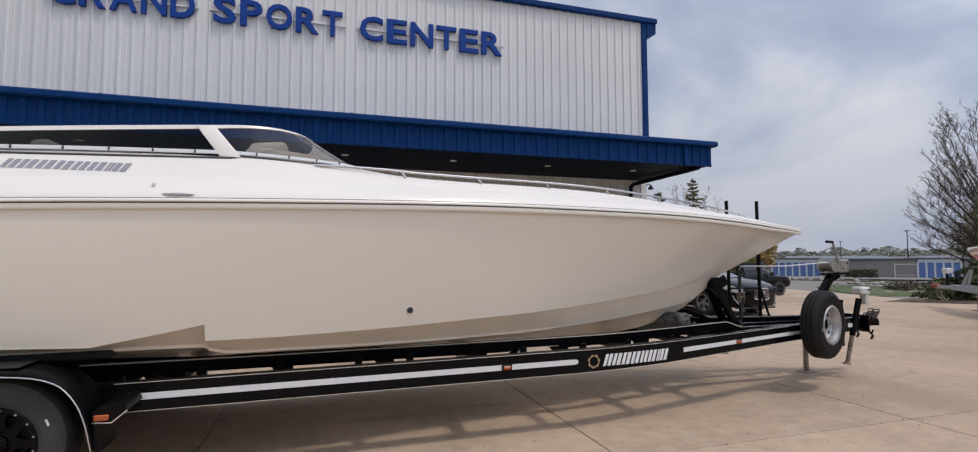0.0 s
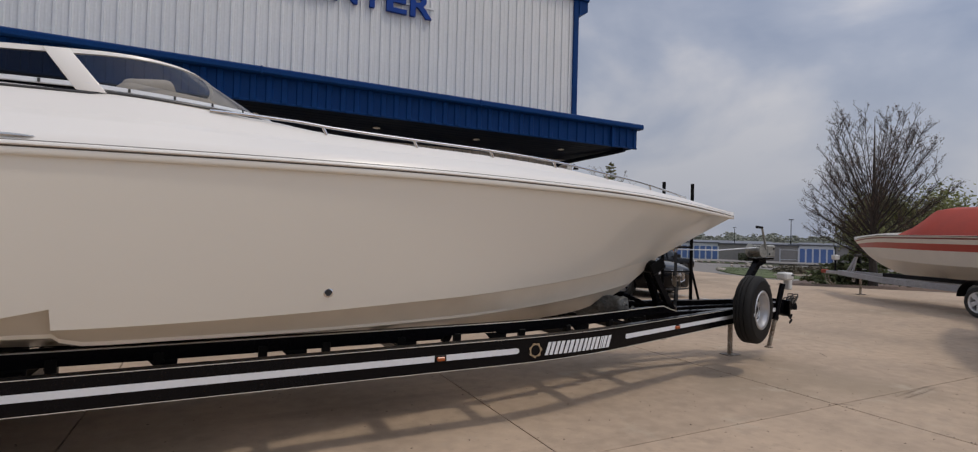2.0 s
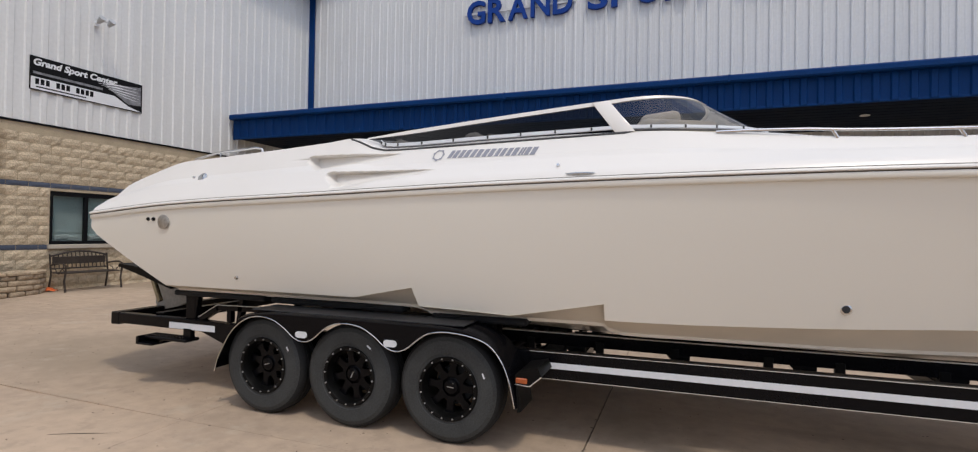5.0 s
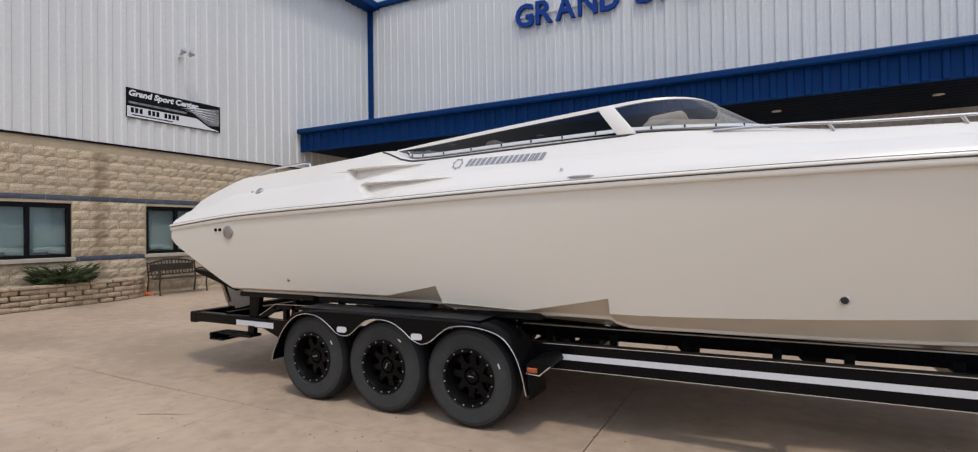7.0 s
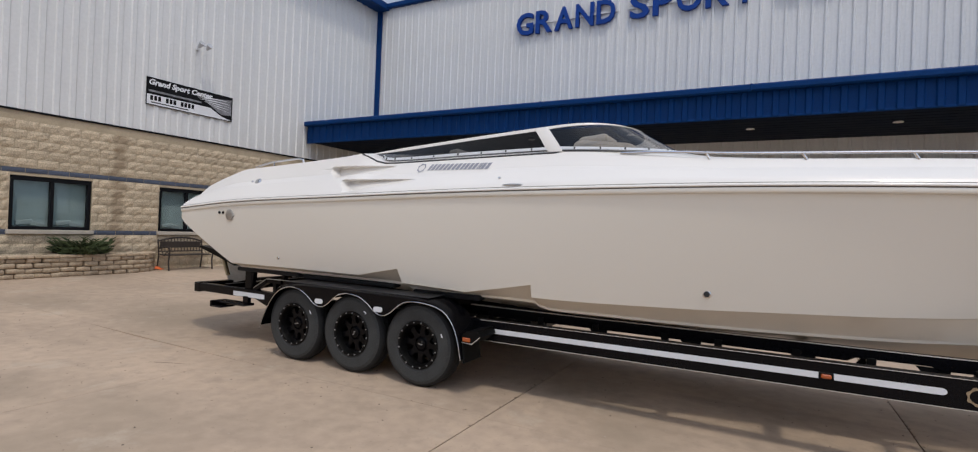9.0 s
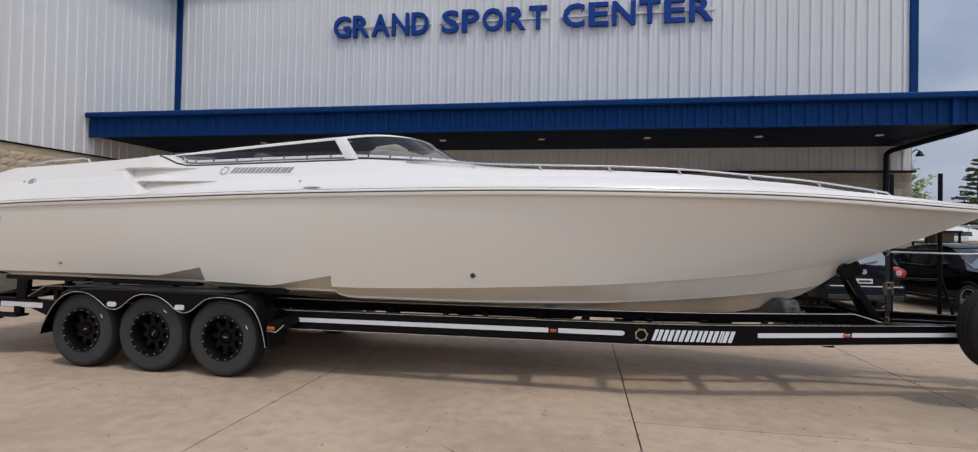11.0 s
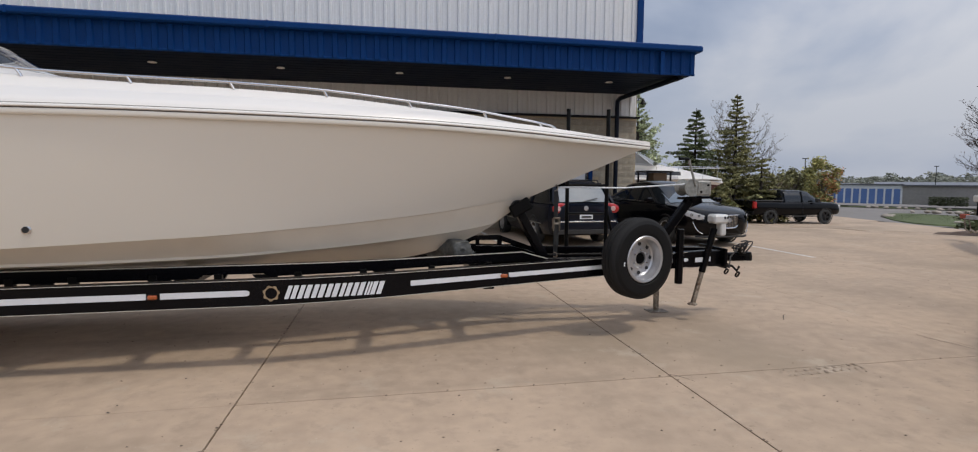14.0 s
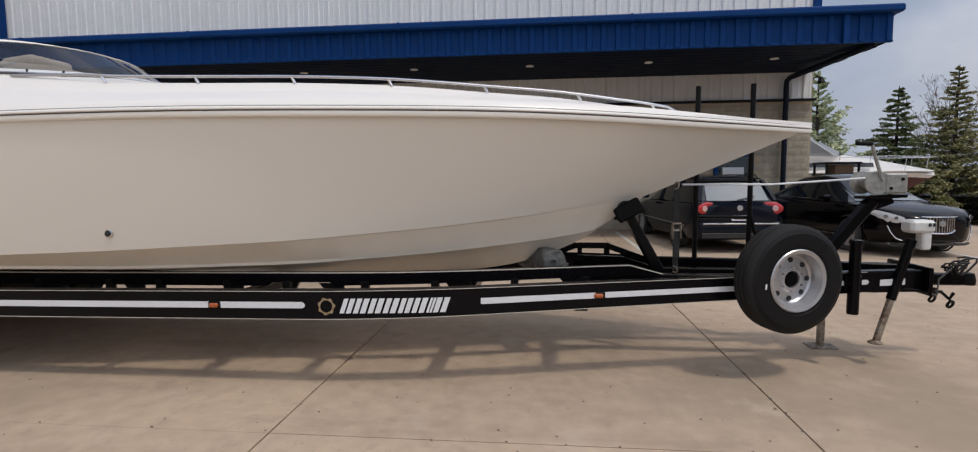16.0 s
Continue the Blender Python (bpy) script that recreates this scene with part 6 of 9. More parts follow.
stone_meshes = []
for k in range(6):
    b = B()
    box(b, -0.15, 0.15, -0.10, 0.10, -0.052, 0.052, 0.02)
    for v in b.verts:
        v.co += 0.014 * noise.noise_vector(v.co * 6 + Vector((k * 3.1, 0, 0)))
    stone_meshes.append(mesh_of("stone", b, M_WALLSTONE, True, 60))
for row in range(4):
    s = 0.15 * (row % 2)
    while s < acc[-1]:
        p, d = path_at(s)
        ob = new("stone", stone_meshes[random.randrange(6)])
        ob.parent = planter
        ob.matrix_basis = pose(p.x + random.uniform(-0.015, 0.015), p.y, GZ + 0.055 + 0.105 * row, 0, random.uniform(-3, 3), math.degrees(math.atan2(d.y, d.x))) @ Matrix.Diagonal((random.uniform(0.85, 1.1), 1, random.uniform(0.9, 1.05), 1))
        s += 0.30
s = 0.0
cap_me = mesh_of("cap_stone", box(B(), -0.215, 0.215, -0.14, 0.12, -0.03, 0.03, 0.012), M_WALLSTONE)
while s < acc[-1]:
    p, d = path_at(s)
    ob = new("cap_stone", cap_me)
    ob.parent = planter
    ob.matrix_basis = pose(p.x, p.y, GZ + 0.45, 0, 0, math.degrees(math.atan2(d.y, d.x)))
    s += 0.44
b = B()
b.faces.new([b.verts.new((x, y, GZ + 0.36)) for x, y in path_pl])
part("soil", b, M_SOIL, planter, "dark mulch")
M_JUNIPER = material("juniper_green", (0.062, 0.085, 0.028), 0.8, vary=0.45, scale=8, grain=30, bump=0.0, second=(0.025, 0.036, 0.014))


def sprays(bm, centre, n, length, spread, lift, rng, width=0.02):
    """Many thin needled fronds from one root."""
    c = Vector(centre)
    for _ in range(n):
        a = rng.uniform(0, 2 * math.pi)
        l = length * rng.uniform(0.55, 1.0)
        tip = c + Vector((math.cos(a) * spread * l, math.sin(a) * spread * l, lift * l * rng.uniform(0.35, 1.0)))
        mid = c.lerp(tip, 0.55) + Vector((0, 0, 0.10 * l))
        side = Vector((-math.sin(a), math.cos(a), 0)) * width * rng.uniform(0.7, 1.4)
        v = [bm.verts.new(q) for q in (c - side * 0.3, c + side * 0.3, mid + side, tip, mid - side)]
        bm.faces.new(v)
        for k in range(4):
            q = c.lerp(tip, 0.3 + 0.16 * k) + Vector((0, 0, 0.06 * l))
            for sg in (-1, 1):
                t2 = q + side.normalized() * sg * 0.13 * l + (tip - c) * 0.14
                w = Vector((0, 0, width * 0.7))
                bm.faces.new([bm.verts.new(q - w), bm.verts.new(q + w), bm.verts.new(t2)])
    return bm


rng = random.Random(3)
for (x, y, n, l) in ((-12.27, 6.15, 460, 0.74), (-12.3, 3.2, 260, 0.62)):
    tagged(part("juniper_shrub", sprays(B(), (x, y, GZ + 0.33), n, l, 0.95, 0.80, rng, 0.027), M_JUNIPER), "low spreading green juniper in the planter", "shrub", "shrubs in the planter")
# scrap of orange netting at the planter's end
bm = B()
rag = []
for i in range(9):
    rag.append([(-12.54 + 0.035 * i + 0.02 * math.sin(3.1 * j), 7.76 + 0.04 * j, GZ + 0.012 + 0.07 * abs(noise.noise(Vector((i * 0.8, j * 0.9, 2.0)))) + 0.08 * math.exp(-((i - 4) / 2.5) ** 2 - ((j - 3) / 2.0) ** 2)) for j in range(7)])
loft(bm, rag)
M_ORANGE = material("orange_netting", (0.75, 0.16, 0.04), 0.7, vary=0.2, scale=9, bump=0.003)
tagged(part("orange_netting", bm, M_ORANGE, None, "", True), "small crumpled scrap of orange netting by the planter", "netting")
# garden bench
bench = thing("garden_bench", "dark metal garden bench with a curved back by the wall", "bench", m=pose(-12.15, 8.50, 0.145, 0, 0, 90) @ Matrix.Diagonal((0.94, 0.94, 0.90, 1)))
M_IRON = material("brown_cast_iron", (0.055, 0.042, 0.034), 0.55, vary=0.3, metal=0.3, bump=0.002)
for k in range(5):
    part("seat_slat", box(B(), -0.62, 0.62, -0.22 + 0.09 * k, -0.15 + 0.09 * k, 0.42, 0.445, 0.006), M_IRON, bench)
pts = [(-0.60 + 0.1 * i, 0.30, 0.82 + 0.10 * math.sin(math.pi * i / 12)) for i in range(13)]
part("back_rail", tube(B(), pts, 0.022, 8), M_IRON, bench, "arched back rail", True)
part("back_panel", box(B(), -0.58, 0.58, 0.275, 0.295, 0.62, 0.80, 0.006), M_IRON, bench, "dark woven back panel")
part("back_rail", tube(B(), [(-0.6, 0.26, 0.52), (0.6, 0.26, 0.52)], 0.016, 8), M_IRON, bench, "", True)
for k in range(13):
    x = -0.54 + 0.09 * k
    part("back_bar", tube(B(), [(x, 0.26, 0.52), (x, 0.30, 0.82 + 0.10 * math.sin(math.pi * (x + 0.6) / 1.2))], 0.010, 6), M_IRON, bench, "", True)
for sx in (-0.62, 0.62):
    part("end_frame", tube(B(), [(sx, -0.24, 0.0), (sx, -0.20, 0.25), (sx, -0.24, 0.44), (sx, -0.24, 0.62), (sx, -0.14, 0.66), (sx, 0.12, 0.64), (sx, 0.28, 0.60)], 0.020, 8), M_IRON, bench, "curved arm and front leg", True)
    part("back_leg", tube(B(), [(sx, 0.32, 0.0), (sx, 0.25, 0.40), (sx, 0.31, 0.86)], 0.020, 8), M_IRON, bench, "", True)
    part("end_scroll", tube(B(), [(sx, -0.20 + 0.06 * i, 0.47 + 0.07 * math.sin(i * 1.4)) for i in range(7)], 0.010, 6), M_IRON, bench, "", True)

# entrance door under the canopy
door = thing("door_1", "blue framed glass entrance door in the block wall", "door", kind="structure", m=pose(9.25, WALL_Y - 0.02, 0.0))
for a, b, c, d in ((-0.52, -0.40, 0, 2.13), (0.40, 0.52, 0, 2.13), (-0.40, 0.40, 2.01, 2.13), (-0.40, 0.40, 0.0, 0.22), (-0.40, 0.40, 0.98, 1.10)):
    part("door_frame", box(B(), a, b, -0.06, 0.01, c, d, 0.008), M_BLUE, door)
for c, d in ((0.22, 0.98), (1.10, 2.01)):
    part("pane", box(B(), -0.40, 0.40, -0.03, -0.024, c, d), M_GLASS, door)
part("room_behind", box(B(), -0.40, 0.40, 0.0, 0.008, 0.22, 2.01), M_DARK, door)
part("paper_notice", box(B(), -0.28, 0.28, -0.036, -0.032, 1.38, 1.72), M_STRIPE, door, "white paper notice")
part("door_handle", tube(B(), [(-0.44, -0.09, 0.95), (-0.44, -0.09, 1.25)], 0.014, 8), M_CHROME, door, "", True)
# lamp and horn box at the building's corner
lampb = thing("wall_lamp", "dark bell-shaped wall lamp at the building corner", "wall lamp", m=pose(RIGHT_X + 0.12, WALL_Y + 0.1, 3.98))
part("lamp_arm", tube(B(), [(-0.12, 0, 0.05), (0.02, 0, 0.16), (0.12, 0, 0.12)], 0.016, 8), M_BLACKMAT, lampb, "", True)
part("lamp_shade", lathe(B(), [(0.03, 0.06), (0.05, 0.03), (0.11, -0.08), (0.105, -0.08), (0.04, 0.02)], pose(0.12, 0, 0.06, 90), 18), M_BLACKMAT, lampb, "", True)
bm = B()
box(bm, LEFT_X + 0.3, RIGHT_X + 0.02, WALL_Y - 0.16, WALL_Y - 0.035, 3.46, 3.52, 0.006)
tagged(part("ledge_trim", bm, M_WINFRAME), "dark ledge between block base and steel cladding", "trim", kind="structure")


# ---- cars ----
M_CARBLACK = material("black_car_paint", (0.002, 0.002, 0.003), 0.10, vary=0.2, bump=0.0, coat=0.0, spec=0.22)
M_CARGREY = material("dark_grey_blue_paint", (0.006, 0.008, 0.014), 0.12, vary=0.1, bump=0.0, coat=0.0, spec=0.2)
M_CARGLASS = material("dark_car_glass", (0.012, 0.014, 0.016), 0.05, vary=0.1, bump=0.0, spec=0.6)
M_REARGLASS = material("rear_window_glass", (0.12, 0.145, 0.16), 0.06, vary=0.15, bump=0.0, spec=0.9, coat=0.6)
M_REDLENS = material("red_lamp_lens", (0.42, 0.018, 0.018), 0.15, vary=0.15, bump=0.0, coat=0.4)
M_PINKLENS = material("pale_pink_lens", (0.62, 0.40, 0.38), 0.15, vary=0.1, bump=0.0, coat=0.4)
M_CLEARLENS = material("clear_lamp_lens", (0.62, 0.62, 0.62), 0.08, vary=0.1, bump=0.0, coat=0.5)
M_ALLOY = material("silver_alloy", (0.55, 0.56, 0.58), 0.3, metal=0.8, vary=0.08, bump=0.0)
M_TRIMBLK = material("black_plastic_trim", (0.018, 0.018, 0.018), 0.6, vary=0.2, bump=0.001)


def mix_tab(tab, x, k):
    return curve_at(x, [(t[0], t[k]) for t in tab])


def car_wheel(parent, x, y, r, face, spoke_mat, n=5):
    w = new("wheel")
    w.parent = parent
    w.matrix_basis = pose(x, y, r, 0, 0, 0 if face < 0 else 180)
    part("tyre", lathe(B(), [(r * 0.66, -0.095), (r * 0.72, -0.108), (r * 0.88, -0.112), (r * 0.97, -0.095), (r, -0.07), (r, 0.07), (r * 0.97, 0.095), (r * 0.66, 0.1)], None, 32), M_RUBBER, w, "", True, 40)
    part("rim", lathe(B(), [(r * 0.60, -0.05), (r * 0.62, -0.10), (r * 0.68, -0.108), (r * 0.69, -0.09), (r * 0.62, -0.04), (r * 0.62, 0.09)], None, 32), spoke_mat, w, "", True, 40)
    part("brake_disc", lathe(B(), [(0, 0.0), (r * 0.58, 0.0), (r * 0.6, 0.04)], None, 24), M_DARK, w)
    part("hub", lathe(B(), [(0, -0.10), (r * 0.12, -0.098), (r * 0.17, -0.08), (r * 0.18, -0.02)], None, 16), spoke_mat, w, "", True)
    b = B()
    prism(b, [(r * 0.12, -0.045), (r * 0.64, -0.055), (r * 0.64, 0.015), (r * 0.12, 0.005)], "y", -0.092, -0.06)
    me = mesh_of("spoke", b, spoke_mat)
    for k in range(n * 2):
        o = new("spoke", me)
        o.parent = w
        o.matrix_basis = pose(0, 0, 0, 0, 360 / n * (k // 2) + (0 if k % 2 else 16), 0)
    return w


def car(name, label, paint, m, body, house, wheels, r, alloy, glassmat=None, rear_open=False):
    """body: (x, z low, z top, half width) from tail to nose; house: (x, z, half width) roof line with its base from the body."""
    c = thing(name, label, "car", "parked cars", m=m)
    b = B()
    secs = []
    L0, L1 = body[0][0], body[-1][0]
    n = 44
    for i in range(n + 1):
        x = L0 + (L1 - L0) * i / n
        z0, z1, w = mix_tab(body, x, 1), mix_tab(body, x, 2), mix_tab(body, x, 3)
        h = z1 - z0
        half = [(w * 0.80, z0), (w * 0.93, z0 + 0.04), (w * 0.985, z0 + h * 0.28), (w, z0 + h * 0.52), (w * 0.985, z0 + h * 0.80), (w * 0.95, z1 - 0.05), (w * 0.87, z1 - 0.01), (w * 0.45, z1 + 0.02), (0, z1 + 0.025)]
        secs.append([(x, -y, z) for y, z in half] + [(x, y, z) for y, z in reversed(half[:-1])])
    loft(b, secs, ring=True, cap=True)
    part("body", b, paint, c, "", True, 50)
    # greenhouse
    b = B()
    secs = []
    n = 40
    for i in range(n + 1):
        x = house[0][0] + (house[-1][0] - house[0][0]) * i / n
        zr, wr = mix_tab(house, x, 1), mix_tab(house, x, 2)
        zb, wb = mix_tab(body, x, 2) - 0.01, mix_tab(body, x, 3) * 0.90
        zr = max(zr, zb + 0.004)
        half = [(wb, zb), (wb * 0.5 + wr * 0.52, (zb + zr) / 2 + 0.01), (wr, zr - 0.05 * min(1, (zr - zb) * 4)), (wr * 0.86, zr), (0, zr + 0.025)]
        secs.append([(x, -y, z) for y, z in half] + [(x, y, z) for y, z in reversed(half[:-1])])
    loft(b, secs, ring=True, cap=True)
    part("glazing", b, glassmat or M_CARGLASS, c, "dark glazing", True, 50)
    # roof skin
    top = max(t[1] for t in house)
    xs = [house[0][0] + (house[-1][0] - house[0][0]) * i / 60 for i in range(61)]
    xs = [x for x in xs if mix_tab(house, x, 1) > top - 0.10]
    b = B()
    loft(b, [[(x, s * mix_tab(house, x, 2) * 1.005 * k, mix_tab(house, x, 1) + 0.012 + e) for s, k, e in ((-1, 1.0, -0.055), (-1, 0.88, 0.0), (-1, 0.5, 0.018), (1, 0.0, 0.026), (1, 0.5, 0.018), (1, 0.88, 0.0), (1, 1.0, -0.055))] for x in xs])
    part("roof", b, paint, c, "", True, 50)
    for i, (wx, wy) in enumerate(wheels):
        for s in (-1, 1):
            car_wheel(c, wx, s * wy, r, s, alloy)
            b = B()
            lathe(b, [(r * 1.02, 0.0), (r * 1.14, -0.012), (r * 1.15, 0.02)], pose(wx, s * (wy + 0.10 * 0.98), r + 0.01, 0, 0, 0 if s < 0 else 180), 36)
            part("wheel_arch", b, M_TRIMBLK, c, "", True)
    return c


def pillar(c, mat, p, q, w=0.07, h=0.03):
    part("pillar", beam(B(), p, q, w, h, 0.006), mat, c)


# estate car, tail to the lot
BODY_E = [(-2.38, 0.36, 0.92, 0.70), (-2.30, 0.28, 0.97, 0.82), (-2.0, 0.22, 0.98, 0.89), (-1.0, 0.20, 0.98, 0.91), (0.0, 0.20, 0.97, 0.91), (0.9, 0.20, 0.95, 0.90), (1.6, 0.22, 0.90, 0.89), (2.0, 0.26, 0.80, 0.84), (2.22, 0.34, 0.66, 0.70)]
HOUSE_E = [(-2.24, 1.0, 0.74), (-1.88, 1.40, 0.62), (-1.3, 1.49, 0.60), (-0.3, 1.50, 0.60), (0.3, 1.42, 0.60), (1.05, 0.98, 0.70)]
VW_M = pose(7.635, 13.79, 0.0, 0, 0, 94.1) @ Matrix.Diagonal((0.985, 0.985, 0.985, 1))
estate = car("estate_car", "dark grey-blue estate car parked nose to the wall", M_CARGREY, VW_M, BODY_E, HOUSE_E, ((-1.35, 0.80), (1.36, 0.80)), 0.315, M_ALLOY)
b = B()
loft(b, [[(-2.255, -0.60, 1.02), (-2.275, 0, 1.02), (-2.255, 0.60, 1.02)], [(-1.96, -0.545, 1.37), (-1.985, 0, 1.385), (-1.96, 0.545, 1.37)]])
part("rear_window", b, M_REARGLASS, estate, "pale reflecting rear window", True)
for s in (-1, 1):
    b = lathe(B(), [(0, -0.03), (0.09, -0.025), (0.118, 0.0), (0.112, 0.05)], pose(-2.335, s * 0.60, 0.87, 0, 0, -90 + s * 20) @ Matrix.Diagonal((1.9, 1, 1.08, 1)), 28)
    lamp = part("tail_lamp", b, M_REDLENS, estate, "red tail lamp", True)
    for dy, r, mat, note in ((0.085, 0.062, M_PINKLENS, "pale round lamp"), (-0.085, 0.050, M_REDLENS, "")):
        m = pose(-2.335, s * 0.60, 0.87, 0, 0, -90 + s * 20) @ pose(-s * dy, -0.026, 0)
        part("lamp_core", lathe(B(), [(0, -0.014), (r * 0.8, -0.010), (r, 0.006)], m, 16), mat, lamp, note, True)
    part("roof_rail", tube(B(), [(-1.85, s * 0.56, 1.44), (-1.75, s * 0.56, 1.52), (0.1, s * 0.56, 1.53), (0.25, s * 0.56, 1.46)], 0.016, 6), M_TRIMBLK, estate, "", True)
    part("door_mirror", box(B(), 0.62, 0.78, min(s * 0.92, s * 1.08), max(s * 0.92, s * 1.08), 0.98, 1.12, 0.03), M_CARGREY, estate)
    part("side_moulding", box(B(), -1.9, 1.9, min(s * 0.895, s * 0.915), max(s * 0.895, s * 0.915), 0.50, 0.525, 0.004), M_CHROME, estate)
    for x in (-0.95, 0.05):
        pillar(estate, M_CARGREY, (x, s * 0.82, 0.97), (x - 0.02, s * 0.615, 1.44), 0.05, 0.09)
    pillar(estate, M_CARGREY, (-2.22, s * 0.72, 0.99), (-1.90, s * 0.60, 1.40), 0.09, 0.10)
part("bumper", box(B(), -2.45, -2.25, -0.80, 0.80, 0.30, 0.62, 0.07, None, 2), M_CARGREY, estate, "", True, 50)
part("bumper_insert", box(B(), -2.462, -2.44, -0.74, 0.74, 0.30, 0.40, 0.008), M_TRIMBLK, estate)
part("chrome_strip", box(B(), -2.462, -2.44, -0.72, 0.72, 0.565, 0.590, 0.004), M_CHROME, estate)
part("badge", lathe(B(), [(0, -0.01), (0.05, -0.008), (0.055, 0)], pose(-2.385, 0, 0.88, 0, 0, -90), 20), M_ALLOY, estate, "round silver badge")
part("licence_plate", box(B(), -2.402, -2.385, -0.16, 0.16, 0.635, 0.735, 0.003), M_STRIPE, estate, "white licence plate with plain bars")
part("plate_bar", box(B(), -2.408, -2.401, -0.12, 0.12, 0.665, 0.705), M_DARK, estate)
part("wiper", tube(B(), [(-2.29, 0.02, 1.03), (-2.24, -0.34, 1.10)], 0.010, 6), M_TRIMBLK, estate)
part("tailgate_spoiler", box(B(), -2.0, -1.86, -0.56, 0.56, 1.43, 1.46, 0.01), M_CARGREY, estate)

# saloon, nose to the lot
BODY_S = [(-2.5, 0.42, 0.92, 0.62), (-2.38, 0.32, 1.0, 0.80), (-2.0, 0.24, 1.02, 0.89), (-1.0, 0.21, 0.99, 0.93), (0.0, 0.20, 0.98, 0.93), (0.95, 0.20, 0.97, 0.93), (1.4, 0.21, 0.96, 0.92), (1.9, 0.23, 0.91, 0.88), (2.25, 0.25, 0.84, 0.75), (2.45, 0.28, 0.78, 0.57), (2.53, 0.33, 0.73, 0.42)]
HOUSE_S = [(-1.95, 1.03, 0.72), (-1.2, 1.38, 0.60), (-0.5, 1.495, 0.58), (0.0, 1.485, 0.58), (0.4, 1.40, 0.59), (1.25, 0.97, 0.72)]
saloon = car("saloon_car", "glossy black saloon car with a chrome grille parked nose out", M_CARBLACK, pose(10.79, 13.36, 0.0, 0, 0, -86) @ Matrix.Diagonal((0.975, 0.975, 0.975, 1)), BODY_S, HOUSE_S, ((-1.42, 0.815), (1.42, 0.815)), 0.335, M_ALLOY)
b = B()
loft(b, [[(1.22, -0.66, 0.99), (1.30, 0, 1.005), (1.22, 0.66, 0.99)], [(0.44, -0.55, 1.36), (0.50, 0, 1.385), (0.44, 0.55, 1.36)]])
part("windscreen", b, M_REARGLASS, saloon, "reflecting windscreen", True)
for s in (-1, 1):
    b = B()
    secs = []
    for x, z0, z1 in ((2.44, 0.66, 0.735), (2.36, 0.635, 0.775), (2.24, 0.65, 0.815), (2.10, 0.70, 0.845), (1.96, 0.77, 0.862), (1.90, 0.82, 0.866)):
        w = mix_tab(BODY_S, x, 3)
        secs.append([(x + 0.012, s * (w * 0.95 + 0.022), z0), (x + 0.012, s * (w * 0.965 + 0.024), (z0 + z1) / 2), (x + 0.004, s * (w * 0.93 + 0.016), z1)])
    loft(b, secs)
    lamp = part("headlamp", b, M_CLEARLENS, saloon, "swept clear headlamp", True)
    for x, r in ((2.36, 0.024), (2.22, 0.030)):
        w = mix_tab(BODY_S, x, 3)
        core = part("lamp_core", lathe(B(), [(r * 0.62, -0.030), (r * 0.8, -0.036), (r, -0.022), (r, 0.0)], pose(x + 0.01, s * (w * 0.965 + 0.01), 0.735 + 0.12 * (2.3 - x), 0, 0, 90 + s * 48), 16, False), M_TRIMBLK, lamp, "dark projector ring")
    part("door_mirror", box(B(), 0.72, 0.90, min(s * 0.93, s * 1.12), max(s * 0.93, s * 1.12), 0.98, 1.11, 0.035), M_CARBLACK, saloon, "", True)
    part("window_chrome", tube(B(), [(1.0, s * 0.80, 0.99), (0.2, s * 0.85, 1.0), (-1.0, s * 0.84, 1.01), (-1.7, s * 0.78, 1.06)], 0.010, 5), M_CHROME, saloon, "chrome window line", True)
    part("side_moulding", box(B(), -1.0, 1.0, min(s * 0.915, s * 0.935), max(s * 0.915, s * 0.935), 0.30, 0.325, 0.004), M_CHROME, saloon)
    pts = [(2.28, 0.752, 0.58), (2.325, 0.71, 0.45), (2.375, 0.655, 0.355), (2.43, 0.58, 0.315)]
    part("fog_lamp_surround", tube(B(), [(x, s * y, z) for x, y, z in pts], 0.009, 6), M_CHROME, saloon, "chrome fog lamp surround", True)
    for x in (-0.62, 0.02):
        pillar(saloon, M_CARBLACK, (x, s * 0.83, 0.98), (x - 0.04, s * 0.60, 1.41), 0.05, 0.08)


def nose_x(y):
    return 2.565 - 0.75 * y * y


def grille_low(y):
    return 0.455 + 0.10 * (abs(y) / 0.31) ** 4


b = B()
loft(b, [[(nose_x(y), y, grille_low(y) + (0.745 - grille_low(y)) * k / 3) for k in range(4)] for y in [-0.31 + 0.62 * i / 16 for i in range(17)]])
grille = part("grille", b, M_DARK, saloon, "dark grille opening")
for k in range(13):
    y = -0.29 + 0.58 * k / 12
    part("grille_bar", box(B(), nose_x(y) - 0.004, nose_x(y) + 0.014, y - 0.008, y + 0.008, grille_low(y), 0.74, 0.003), M_CHROME, grille)
ring = [(nose_x(y) + 0.006, y, grille_low(y)) for y in [-0.31 + 0.62 * i / 16 for i in range(17)]]
part("grille_surround", tube(B(), [(nose_x(0.33), -0.33, 0.70)] + ring + [(nose_x(0.33), 0.33, 0.70)], 0.016, 6), M_CHROME, saloon, "chrome grille surround", True)
part("grille_top", tube(B(), [(nose_x(y) + 0.004, y, 0.75) for y in (-0.31, -0.16, 0.0, 0.16, 0.31)], 0.010, 6), M_CHROME, saloon, "", True)
